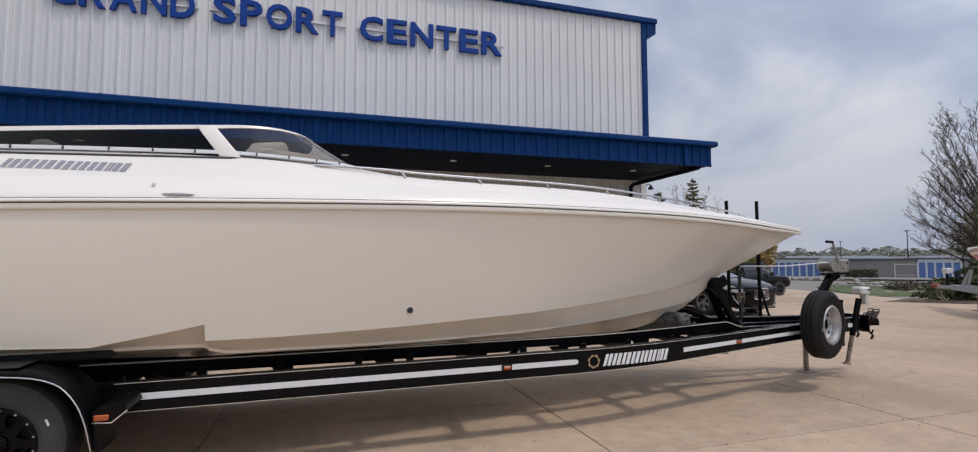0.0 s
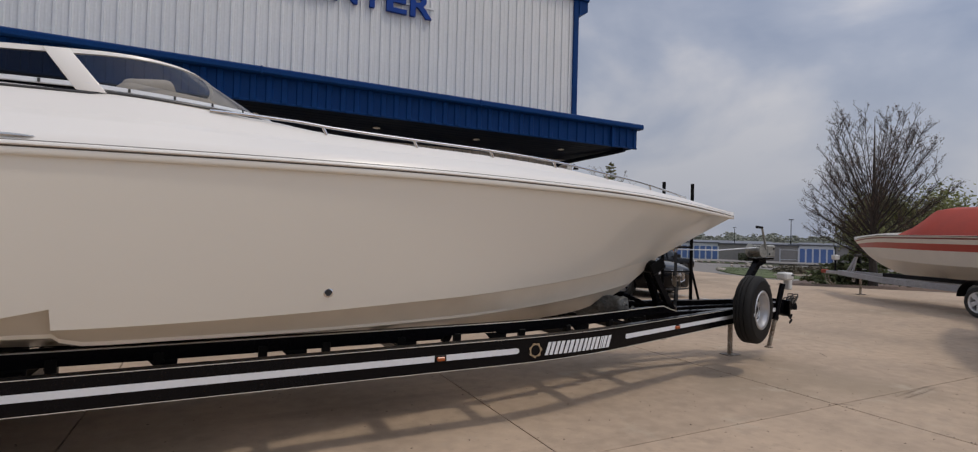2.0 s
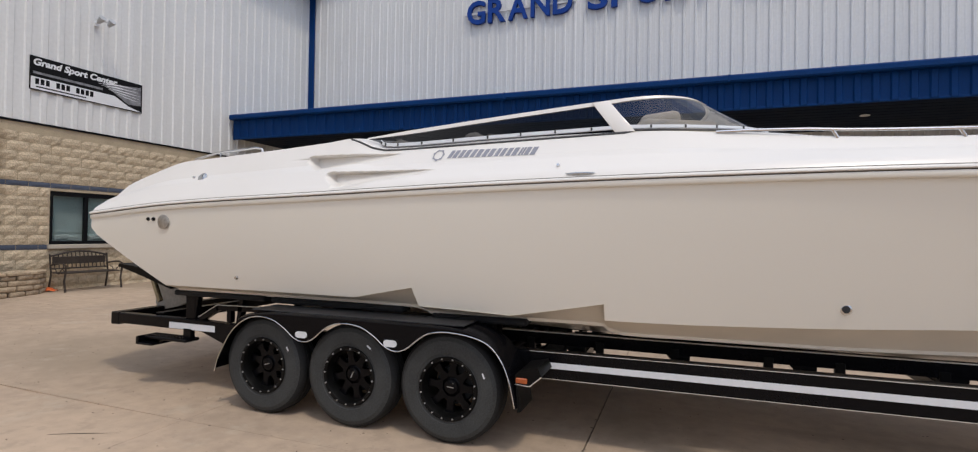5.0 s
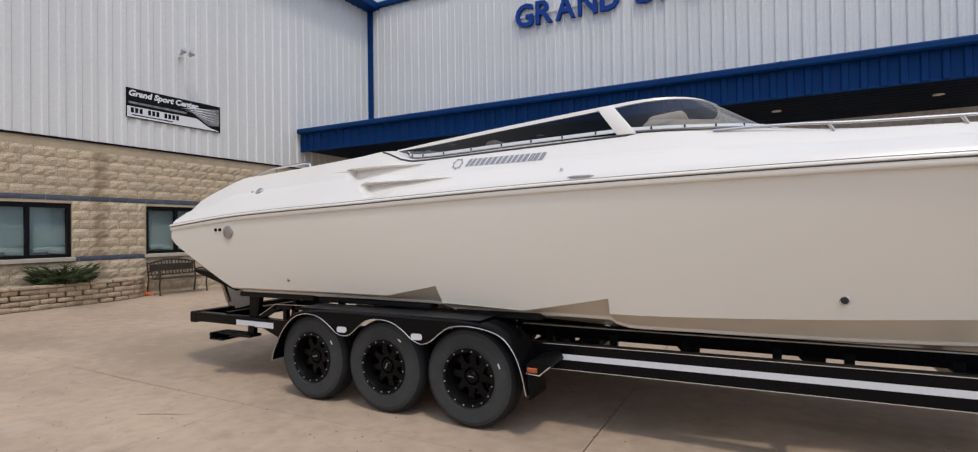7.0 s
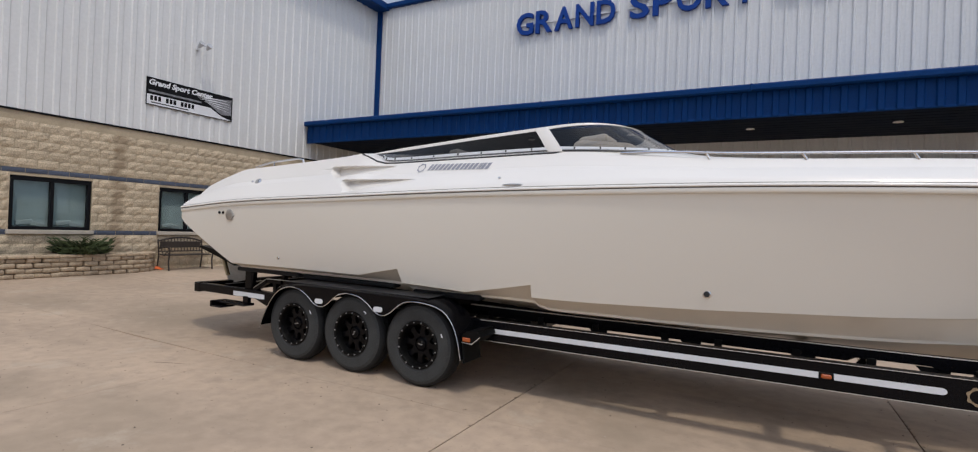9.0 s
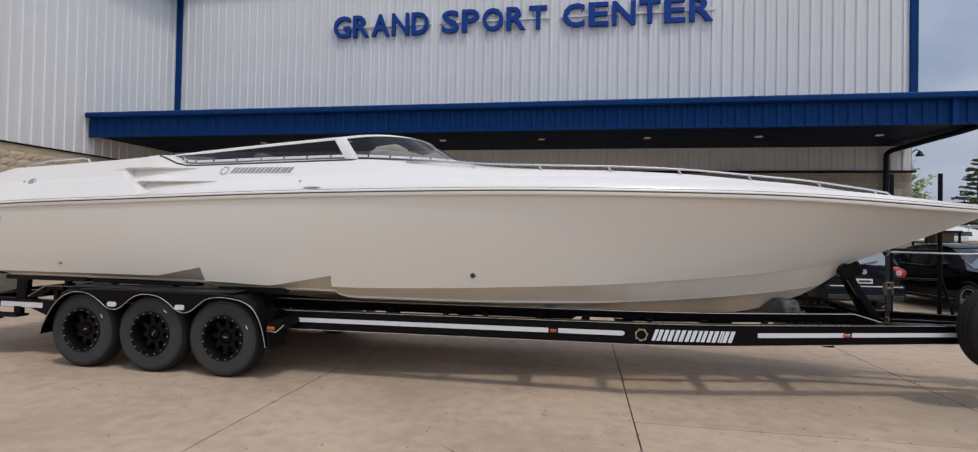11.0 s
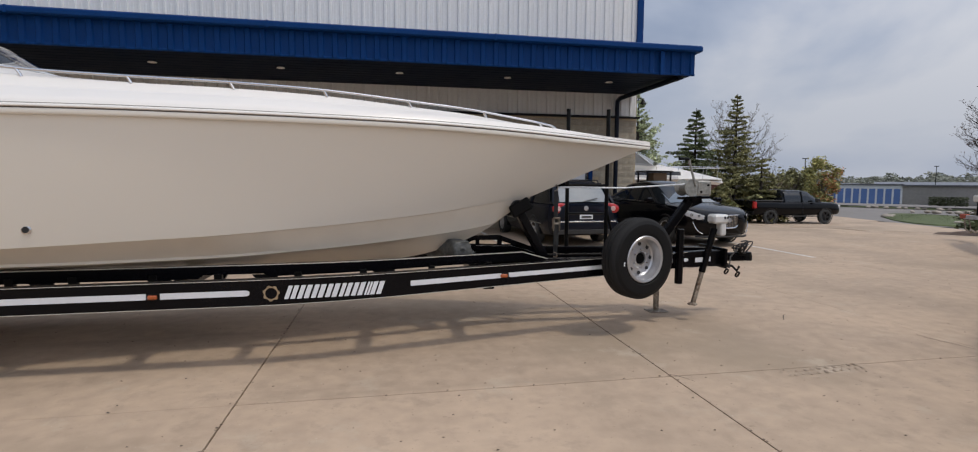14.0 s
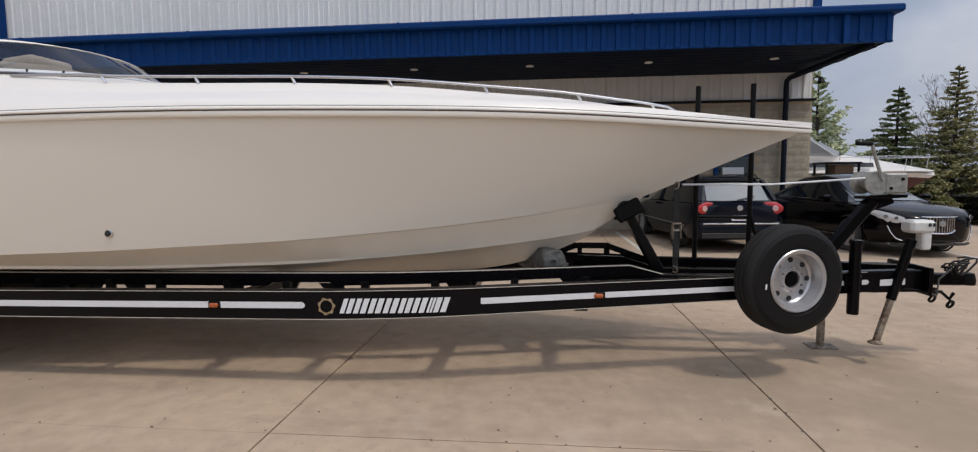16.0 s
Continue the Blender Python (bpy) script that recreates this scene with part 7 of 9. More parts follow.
part("badge", lathe(B(), [(0, -0.012), (0.05, -0.01), (0.055, 0)], pose(2.585, 0, 0.635, 0, 0, 90), 18), M_ALLOY, saloon, "round silver badge")
part("lower_intake", box(B(), 2.42, 2.525, -0.36, 0.36, 0.29, 0.39, 0.02), M_TRIMBLK, saloon)
part("front_lip", tube(B(), [(2.30, -0.70, 0.25), (2.46, -0.50, 0.25), (2.52, 0, 0.25), (2.46, 0.50, 0.25), (2.30, 0.70, 0.25)], 0.025, 6), M_TRIMBLK, saloon, "", True)

# work cart behind the saloon
cart = thing("work_cart", "tall dark metal work cart with a brown box behind the saloon", "cart", m=pose(12.56, 17.36, 0.0, 0, 0, 6))
for sx in (-0.46, 0.46):
    for sy in (-0.28, 0.28):
        part("post", box(B(), sx - 0.025, sx + 0.025, sy - 0.025, sy + 0.025, 0.10, 1.82, 0.004), M_BLACKMAT, cart)
        part("castor", lathe(B(), [(0, -0.02), (0.045, -0.02), (0.05, 0.0), (0.045, 0.02), (0, 0.02)], pose(sx, sy, 0.05), 12), M_TRIMBLK, cart)
for z0, z1 in ((0.14, 0.18), (0.95, 0.99), (1.48, 1.52), (1.80, 1.86)):
    part("shelf", box(B(), -0.52, 0.52, -0.33, 0.33, z0, z1, 0.008), M_BLACKMAT, cart)
part("box", box(B(), -0.18, 0.36, -0.22, 0.22, 1.52, 1.78, 0.01), material("brown_cardboard", (0.13, 0.085, 0.05), 0.9, vary=0.2, bump=0.002), cart, "brown box on the upper shelf")

# pickup
PK = pose(27.7, 29.1, land(27.7, 29.1) + 0.01, 0, 0, 1) @ Matrix.Diagonal((1.03, 1.05, 1.05, 1))
BODY_P = [(-2.95, 0.62, 1.30, 0.96), (-2.88, 0.55, 1.32, 1.0), (-1.5, 0.50, 1.32, 1.01), (-0.95, 0.48, 1.28, 1.01), (0.0, 0.48, 1.28, 1.01), (1.0, 0.48, 1.27, 1.01), (1.6, 0.5, 1.25, 1.0), (2.6, 0.5, 1.20, 0.98), (2.9, 0.52, 1.12, 0.90), (2.96, 0.55, 1.0, 0.86)]
HOUSE_P = [(-1.02, 1.30, 0.86), (-0.90, 1.84, 0.74), (-0.4, 1.90, 0.74), (0.5, 1.89, 0.74), (0.85, 1.80, 0.74), (1.65, 1.26, 0.84)]
M_BLKALLOY = material("black_alloy", (0.02, 0.02, 0.02), 0.35, metal=0.4, vary=0.2, bump=0.0)
pickup = car("pickup_truck", "black crew-cab pickup truck parked across the lot", M_CARBLACK, PK, BODY_P, HOUSE_P, ((-1.85, 0.90), (1.88, 0.90)), 0.42, M_BLKALLOY)
part("load_bed", box(B(), -2.86, -1.1, -0.80, 0.80, 1.335, 1.345), M_DARK, pickup, "open load bed")
for s in (-1, 1):
    part("bed_rail", box(B(), -2.90, -1.08, min(s * 0.84, s * 0.99), max(s * 0.84, s * 0.99), 1.30, 1.37, 0.02), M_TRIMBLK, pickup)
    part("tail_lamp", box(B(), -2.985, -2.80, min(s * 0.86, s * 1.015), max(s * 0.86, s * 1.015), 0.92, 1.28, 0.02), M_REDLENS, pickup, "red tail lamp")
    part("headlamp", box(B(), 2.80, 2.97, min(s * 0.62, s * 0.90), max(s * 0.62, s * 0.90), 0.95, 1.10, 0.02), M_CLEARLENS, pickup, "clear headlamp")
    part("door_mirror", box(B(), 1.05, 1.20, min(s * 1.02, s * 1.26), max(s * 1.02, s * 1.26), 1.27, 1.48, 0.03), M_TRIMBLK, pickup)
    part("running_board", box(B(), -0.95, 1.3, min(s * 0.95, s * 1.08), max(s * 0.95, s * 1.08), 0.42, 0.48, 0.015), M_TRIMBLK, pickup)
    for x in (-0.92, 0.28):
        pillar(pickup, M_CARBLACK, (x, s * 0.92, 1.27), (x, s * 0.755, 1.85), 0.06, 0.10)
    part("door_seam", box(B(), 0.285, 0.295, min(s * 0.99, s * 1.013), max(s * 0.99, s * 1.013), 0.55, 1.25), M_DARK, pickup)
part("tailgate", box(B(), -2.985, -2.93, -0.82, 0.82, 0.78, 1.31, 0.015), M_CARBLACK, pickup)
part("rear_bumper", box(B(), -3.06, -2.90, -0.95, 0.95, 0.52, 0.72, 0.03), M_BLACKMAT, pickup)
part("licence_plate", box(B(), -3.068, -3.058, -0.15, 0.15, 0.58, 0.70), M_STRIPE, pickup)


# ---- trailered boats ----
def runabout(name, label, m, L, beam_w, sheer_z, chine_z, keel_z, hull_mats, cover_mat, rake=0.55, droop=0.12):
    """A bow-forward boat: bow tip at the origin, hull running back along -x."""
    t = thing(name, label, "boat", m=m)
    n = 40

    def hs(u):
        return beam_w / 2 * (1 - u ** 2.3) if u > 0 else beam_w / 2

    def sh(u):
        x = -L + L * u
        return Vector((x, hs(max(0, (u - 0.25) / 0.75)), sheer_z + 0.06 * math.sin(u * math.pi * 0.5) - 0.04 - droop * max(0.0, (u - 0.72) / 0.28) ** 1.8))

    def ch(u):
        x = -L + (L - rake) * u
        return Vector((x, 0.84 * hs(max(0, (u - 0.2) / 0.8)), chine_z + 0.42 * max(0, u - 0.4) ** 2))

    def ke(u):
        x = -L + (L - rake) * u
        return Vector((x, 0, keel_z + (chine_z + 0.15 - keel_z) * max(0, (u - 0.60) / 0.40) ** 2.8))
    bands = ((0.0, 0.50, 0), (0.50, 0.74, 1), (0.74, 0.90, 4 if len(hull_mats) > 4 else 3), (0.90, 0.955, 2), (0.955, 1.0, 3))
    for k, (t0, t1, mi) in enumerate(bands):
        b = B()
        for s in (-1, 1):
            loft(b, [[(q.x, s * q.y, q.z) for q in [ch(i / n).lerp(sh(i / n), t0 + (t1 - t0) * j / 3) for j in range(4)]] for i in range(n + 1)])
        bmesh.ops.remove_doubles(b, verts=b.verts, dist=0.001)
        part("hull_band", b, hull_mats[mi], t, "", True, 60)
    b = B()
    for s in (-1, 1):
        loft(b, [[(q.x, s * q.y, q.z) for q in [ke(i / n).lerp(ch(i / n), j / 3) for j in range(4)]] for i in range(n + 1)])
    part("hull_bottom", b, hull_mats[0], t, "", True, 60)
    b = B()
    for s in (-1, 1):
        loft(b, [[(sh(i / n).x, s * sh(i / n).y * (1 - j / 3), sh(i / n).z + 0.02 + (0.13 - 0.05 * i / n) * (1 - (1 - j / 3) ** 2)) for j in range(4)] for i in range(n + 1)])
    part("deck", b, hull_mats[3], t, "", True, 60)
    b = tube(B(), [(sh(i / n).x, -sh(i / n).y - 0.01, sh(i / n).z + 0.01) for i in range(n + 1)], 0.022, 6)
    part("rub_rail", b, M_STRIPE, t, "", True)
    if cover_mat:
        b = B()
        rows = []
        for i in range(25):
            u = i / 24 * 0.64
            p = sh(u)
            rise_z = 0.62 * min(1, max(0, (0.64 - u) / 0.10)) ** 0.8
            rows.append([(p.x, -p.y * 0.97, p.z + 0.02), (p.x, -p.y * 0.90, p.z + 0.06 + 0.10 * min(1, rise_z)), (p.x, -p.y * 0.5, p.z + 0.10 + rise_z * 0.88), (p.x, 0, p.z + 0.12 + rise_z), (p.x, p.y * 0.5, p.z + 0.10 + rise_z * 0.88), (p.x, p.y * 0.90, p.z + 0.06 + 0.1 * min(1, rise_z)), (p.x, p.y * 0.97, p.z + 0.02)])
        loft(b, rows)
        for v in b.verts:
            v.co.z += 0.015 * noise.noise(v.co * 2.5)
        part("canvas_cover", b, cover_mat, t, "faded red canvas cover", True, 70)
    return t


M_BOATW = material("white_boat_gelcoat", (0.72, 0.69, 0.64), 0.3, vary=0.04, bump=0.0, coat=0.2)
M_BOATR = material("red_boat_gelcoat", (0.42, 0.035, 0.025), 0.3, vary=0.08, bump=0.0, coat=0.2)
M_BOATD = material("dark_red_stripe", (0.18, 0.02, 0.02), 0.35, vary=0.1, bump=0.0)
M_CANVAS = material("red_canvas", (0.40, 0.06, 0.04), 0.85, vary=0.2, scale=2, grain=60, bump=0.004)
M_GALVB = material("galvanised_frame", (0.40, 0.42, 0.46), 0.5, metal=0.4, vary=0.2, scale=5, bump=0.001)
RED_M = pose(17.95, 10.44, 0.0, 0, 0, 67.5)
runabout("red_and_white_boat", "white runabout boat with red bands under a red canvas cover", RED_M, 7.2, 2.35, 1.77, 1.08, 0.64, (M_BOATW, M_BOATR, M_BOATD, M_BOATW), M_CANVAS)
rt = thing("galvanised_boat_trailer", "grey galvanised trailer under the red and white boat", "trailer", m=RED_M)
for s in (-1, 1):
    part("side_beam", beam(B(), (-7.0, s * 0.95, 0.56), (-2.2, s * 0.95, 0.58), 0.07, 0.15, 0.006), M_GALVB, rt)
    part("side_beam", beam(B(), (-2.25, s * 0.94, 0.58), (0.55, s * 0.06, 0.62), 0.07, 0.15, 0.006), M_GALVB, rt)
    for wx in (-5.0,):
        car_wheel(rt, wx, s * 1.08, 0.335, s, M_STRIPE, 5)
    b = B()
    loft(b, [[(-5.0 + 0.46 * math.cos(a), s * 0.95, 0.42 + 0.40 * math.sin(a)), (-5.0 + 0.46 * math.cos(a), s * 1.22, 0.42 + 0.40 * math.sin(a))] for a in [math.pi * i / 14 for i in range(15)]])
    part("mudguard", b, M_BLACKMAT, rt, "", True)
    part("bunk", box(B(), -6.8, -1.8, s * 0.55 - 0.06, s * 0.55 + 0.06, 0.66, 0.76, 0.01), M_CARPET, rt)
for x in (-6.4, -3.0, -1.6):
    part("cross_member", box(B(), x - 0.05, x + 0.05, -0.94, 0.94, 0.55, 0.63, 0.005), M_GALVB, rt) if x < -2.2 else part("cross_member", box(B(), x - 0.05, x + 0.05, -0.66, 0.66, 0.55, 0.63, 0.005), M_GALVB, rt)
part("tongue", beam(B(), (0.45, 0, 0.62), (1.25, 0, 0.60), 0.10, 0.10, 0.006), M_GALVB, rt)
part("coupler", box(B(), 1.15, 1.40, -0.06, 0.06, 0.56, 0.68, 0.02), material("red_tongue_paint", (0.32, 0.06, 0.03), 0.6, vary=0.3, bump=0.002), rt, "rusty red coupler")
part("tongue_jack", tube(B(), [(-0.28, 0.0, 0.02), (-0.28, 0.0, 0.60)], 0.032, 10), M_GALV, rt, "", True)
part("jack_foot", box(B(), -0.38, -0.18, -0.1, 0.1, 0.0, 0.02, 0.004), M_GALV, rt)
part("jack_head", box(B(), 0.72, 0.90, -0.10, 0.08, 1.02, 1.18, 0.02), M_WHITE, rt, "pale jack head")
part("jack_post", tube(B(), [(0.80, 0, 0.62), (0.80, 0, 1.04)], 0.03, 8), M_BLACKMAT, rt, "", True)
part("winch_post", beam(B(), (0.25, 0, 0.66), (-0.12, 0, 1.18), 0.07, 0.07, 0.005), M_GALVB, rt)
part("winch_post", beam(B(), (0.05, 0, 0.66), (-0.12, 0, 1.18), 0.05, 0.05, 0.005), M_GALVB, rt)
# a plain white boat beside it, whose shadow reaches the lot's middle
NEXT_M = pose(13.45, 5.15, 0.0, 0, 0, 40)
runabout("white_boat", "plain white runabout boat parked on a trailer", NEXT_M, 7.2, 2.45, 1.85, 1.10, 0.64, (M_BOATW, M_BOATW, M_RUB, M_BOATW), None)
tagged(copy_thing(rt, NEXT_M), "grey galvanised trailer under the plain white boat", "trailer")
part("bow_stop", tube(B(), [(-0.16, -0.1, 1.2), (-0.16, 0.1, 1.2)], 0.05, 10), M_RUBBER, rt)
for k in range(2):
    part("safety_chain", tube(B(), [(1.2, -0.05 + 0.1 * k, 0.56), (1.15, -0.08 + 0.12 * k, 0.30), (1.0, -0.1 + 0.12 * k, 0.20), (0.92, -0.1 + 0.12 * k, 0.27)], 0.014, 6), M_GALV, rt, "", True)

# cabin cruiser behind the saloon
M_MAROON = material("maroon_gelcoat", (0.065, 0.010, 0.012), 0.4, vary=0.1, bump=0.0, spec=0.25)
CR_M = pose(16.6, 19.4, 0.0, 0, 0, 0)
cruiser = runabout("cabin_cruiser", "white cabin cruiser with a maroon lower hull beside the building", CR_M, 8.0, 2.6, 1.55, 0.98, 0.5, (M_MAROON, M_MAROON, M_BOATW, M_BOATW, M_BOATW), None)
b = B()
for s in (-1, 1):
    loft(b, [[(x, s * w * (1 - j / 3), z0 + (z1 - z0) * (1 - (1 - j / 3) ** 2.4)) for j in range(4)] for x, w, z0, z1 in ((-8, 1.24, 1.50, 1.9), (-4.6, 1.26, 1.55, 2.16), (-3.6, 1.25, 1.57, 2.20), (-2.8, 1.18, 1.58, 2.14), (-2.0, 1.02, 1.59, 2.00), (-1.0, 0.66, 1.59, 1.80), (-0.05, 0.06, 1.58, 1.62))])
part("cabin_top", b, M_BOATW, cruiser, "white moulded cabin top", True, 60)
b = B()
loft(b, [[(-4.9, -1.02, 2.10), (-3.5, -0.95, 2.06), (-2.75, 0, 2.16), (-3.5, 0.95, 2.06), (-4.9, 1.02, 2.10)], [(-5.0, -0.9, 2.62), (-4.3, -0.82, 2.66), (-3.75, 0, 2.68), (-4.3, 0.82, 2.66), (-5.0, 0.9, 2.62)]])
part("windscreen", b, M_WS, cruiser, "tinted windscreen", True)
part("windscreen_frame", tube(B(), [(-5.0, -0.9, 2.63), (-4.3, -0.82, 2.67), (-3.75, 0, 2.69), (-4.3, 0.82, 2.67), (-5.0, 0.9, 2.63)], 0.022, 6), M_STRIPE, cruiser, "white windscreen frame", True)
for y in (-0.95, 0.95):
    part("windscreen_pillar", tube(B(), [(-3.5, y, 2.06), (-4.3, y * 0.86, 2.66)], 0.022, 6), M_STRIPE, cruiser)
    part("cabin_window", loft(B(), [[(x, math.copysign(1.265 - 0.10 * (x + 3.2) ** 2 * (x > -3.2) - 0.06, y), 1.72), (x, math.copysign(1.16 - 0.12 * (x + 3.2) ** 2 * (x > -3.2), y), 1.86)] for x in (-4.4, -4.0, -3.6, -3.2, -2.8, -2.5)]), M_CARGLASS, cruiser, "dark cabin window")
for s in (-1, 1):
    part("bow_rail", tube(B(), [(-3.6, s * 1.2, 1.6), (-3.5, s * 1.18, 2.02), (-2.0, s * 0.98, 2.06), (-0.6, s * 0.42, 2.04), (0.05, s * 0.05, 2.04)], 0.013, 6), M_CHROME, cruiser, "", True)
    for x, y in ((-2.6, 1.08), (-1.4, 0.80), (-0.5, 0.38)):
        part("rail_stanchion", tube(B(), [(x, s * y, 1.6), (x + 0.05, s * y * 0.98, 2.05)], 0.010, 5), M_CHROME, cruiser)
for s in (-1, 1):
    part("stand_post", tube(B(), [(-3.0, s * 0.6, 0.0), (-3.0, s * 0.6, 0.75)], 0.05, 8), M_BLACKMAT, cruiser)
    part("stand_post", tube(B(), [(-6.5, s * 0.7, 0.0), (-6.5, s * 0.7, 0.75)], 0.05, 8), M_BLACKMAT, cruiser)
part("keel_support", box(B(), -6.8, -2.0, -0.12, 0.12, 0.02, 0.54, 0.02), M_BLACKMAT, cruiser)


# ---- trees, planting and the distance ----
def polar(deg, d, ox=3.7, oy=0.5):
    a = radians(deg)
    return ox + d * math.cos(a), oy + d * math.sin(a)


M_BARK = material("grey_brown_bark", (0.13, 0.11, 0.09), 0.95, vary=0.35, scale=6, grain=30, bump=0.01)
M_BUD = material("brown_buds", (0.12, 0.075, 0.05), 0.9, vary=0.3, bump=0.0)
M_BARKDARK = material("dark_bark", (0.045, 0.037, 0.032), 0.95, vary=0.3, scale=6, grain=30, bump=0.005)


def leaf_material(name, c, c2):
    m = material(name, c, 0.75, vary=0.3, scale=1.2, grain=4, bump=0.0, second=c2)
    n, l = m.node_tree.nodes, m.node_tree.links
    geo = n.new("ShaderNodeNewGeometry")
    hsv = n.new("ShaderNodeHueSaturation")
    mr = n.new("ShaderNodeMapRange")
    mr.inputs["To Min"].default_value, mr.inputs["To Max"].default_value = 0.6, 1.5
    l.new(geo.outputs["Random Per Island"], mr.inputs["Value"])
    l.new(mr.outputs["Result"], hsv.inputs["Value"])
    b = n["Principled BSDF"]
    src = b.inputs["Base Color"].links[0].from_socket
    l.new(src, hsv.inputs["Color"])
    l.new(hsv.outputs["Color"], b.inputs["Base Color"])
    return m


M_SPRUCE = leaf_material("spruce_needles", (0.125, 0.15, 0.064), (0.06, 0.078, 0.036))
M_OLIVE = leaf_material("olive_conifer_needles", (0.235, 0.225, 0.095), (0.13, 0.13, 0.06))
M_SPRING = leaf_material("spring_green_leaves", (0.225, 0.235, 0.085), (0.135, 0.15, 0.055))
M_YOUNG = leaf_material("pale_young_leaves", (0.42, 0.46, 0.29), (0.27, 0.32, 0.19))
M_AUTUMN = leaf_material("copper_leaves", (0.50, 0.21, 0.09), (0.36, 0.18, 0.08))
M_TURN = leaf_material("yellowing_leaves", (0.34, 0.32, 0.12), (0.22, 0.22, 0.08))
M_HEDGE = leaf_material("clipped_hedge_leaves", (0.08, 0.09, 0.045), (0.045, 0.05, 0.03))
# far leaves are greyer and paler: the haze of distance put into their colour
M_FARTREE = leaf_material("haze_paled_far_trees", (0.235, 0.245, 0.19), (0.17, 0.18, 0.15))


def leaf(bm, p, size, rng):
    a = Vector((rng.uniform(-1, 1), rng.uniform(-1, 1), rng.uniform(-0.6, 0.6))).normalized()
    c = a.cross(Vector((rng.uniform(-1, 1), rng.uniform(-1, 1), rng.uniform(-1, 1)))).normalized()
    bm.faces.new([bm.verts.new(p - a * size), bm.verts.new(p + c * size * 0.45), bm.verts.new(p + a * size), bm.verts.new(p - c * size * 0.45)])


def grow(bm, p, d, length, r, depth, rng, tips, spread=0.62, up=0.15, seg=5, kids=(2, 4)):
    """One limb and those that leave it."""
    pts, rs = [p], [r]
    q, e = p.copy(), d.copy()
    n = 4
    for i in range(n):
        e = (e + Vector((rng.uniform(-1, 1), rng.uniform(-1, 1), rng.uniform(-0.5, 1) + up)) * 0.13).normalized()
        q = q + e * length / n
        pts.append(q.copy())
        rs.append(r * (1 - 0.16 * (i + 1)))
    tube(bm, pts, rs, max(3, seg), False)
    if depth == 0:
        tips.append(q)
        return
    for k in range(rng.randint(*kids)):
        t = rng.uniform(0.35, 1.0)
        b = pts[min(n, int(t * n))]
        side = Vector((rng.uniform(-1, 1), rng.uniform(-1, 1), rng.uniform(-0.3, 0.8))).normalized()
        grow(bm, b, (e * (1 - spread * 0.55) + side * spread).normalized(), length * rng.uniform(0.55, 0.78), r * 0.60, depth - 1, rng, tips, spread, up, max(3, seg - 1), kids)
    grow(bm, q, e, length * 0.7, rs[-1], depth - 1, rng, tips, spread, up, max(3, seg - 1), kids)


def twigs(bm, pts, rng, r, length, n, up, tips, depth):
    """Side shoots along a limb, each with its own finer shoots."""
    for k in range(n):
        t = rng.uniform(0.06, 1.0) ** 0.6
        i = min(len(pts) - 2, int(t * (len(pts) - 1)))
        f = t * (len(pts) - 1) - i
        p = pts[i].lerp(pts[i + 1], f)
        d = (pts[i + 1] - pts[i]).normalized()
        side = Vector((rng.uniform(-1, 1), rng.uniform(-1, 1), rng.uniform(-0.4, 0.6))).normalized()
        e = (d * 0.75 + side * 0.75 + Vector((0, 0, up))).normalized()
        l = length * rng.uniform(0.5, 1.0) * (1.0 - 0.3 * t)
        q = [p]
        for j in range(3):
            e = (e + Vector((0, 0, up * 0.35)) + Vector((rng.uniform(-1, 1), rng.uniform(-1, 1), rng.uniform(-1, 1))) * 0.10).normalized()
            q.append(q[-1] + e * l / 3)
        tube(bm, q, [r, r * 0.8, r * 0.6, r * 0.35], 3, False)
        tips.append(q[-1])
        if depth:
            twigs(bm, q, rng, r * 0.6, l * 0.55, 4, up, tips, depth - 1)


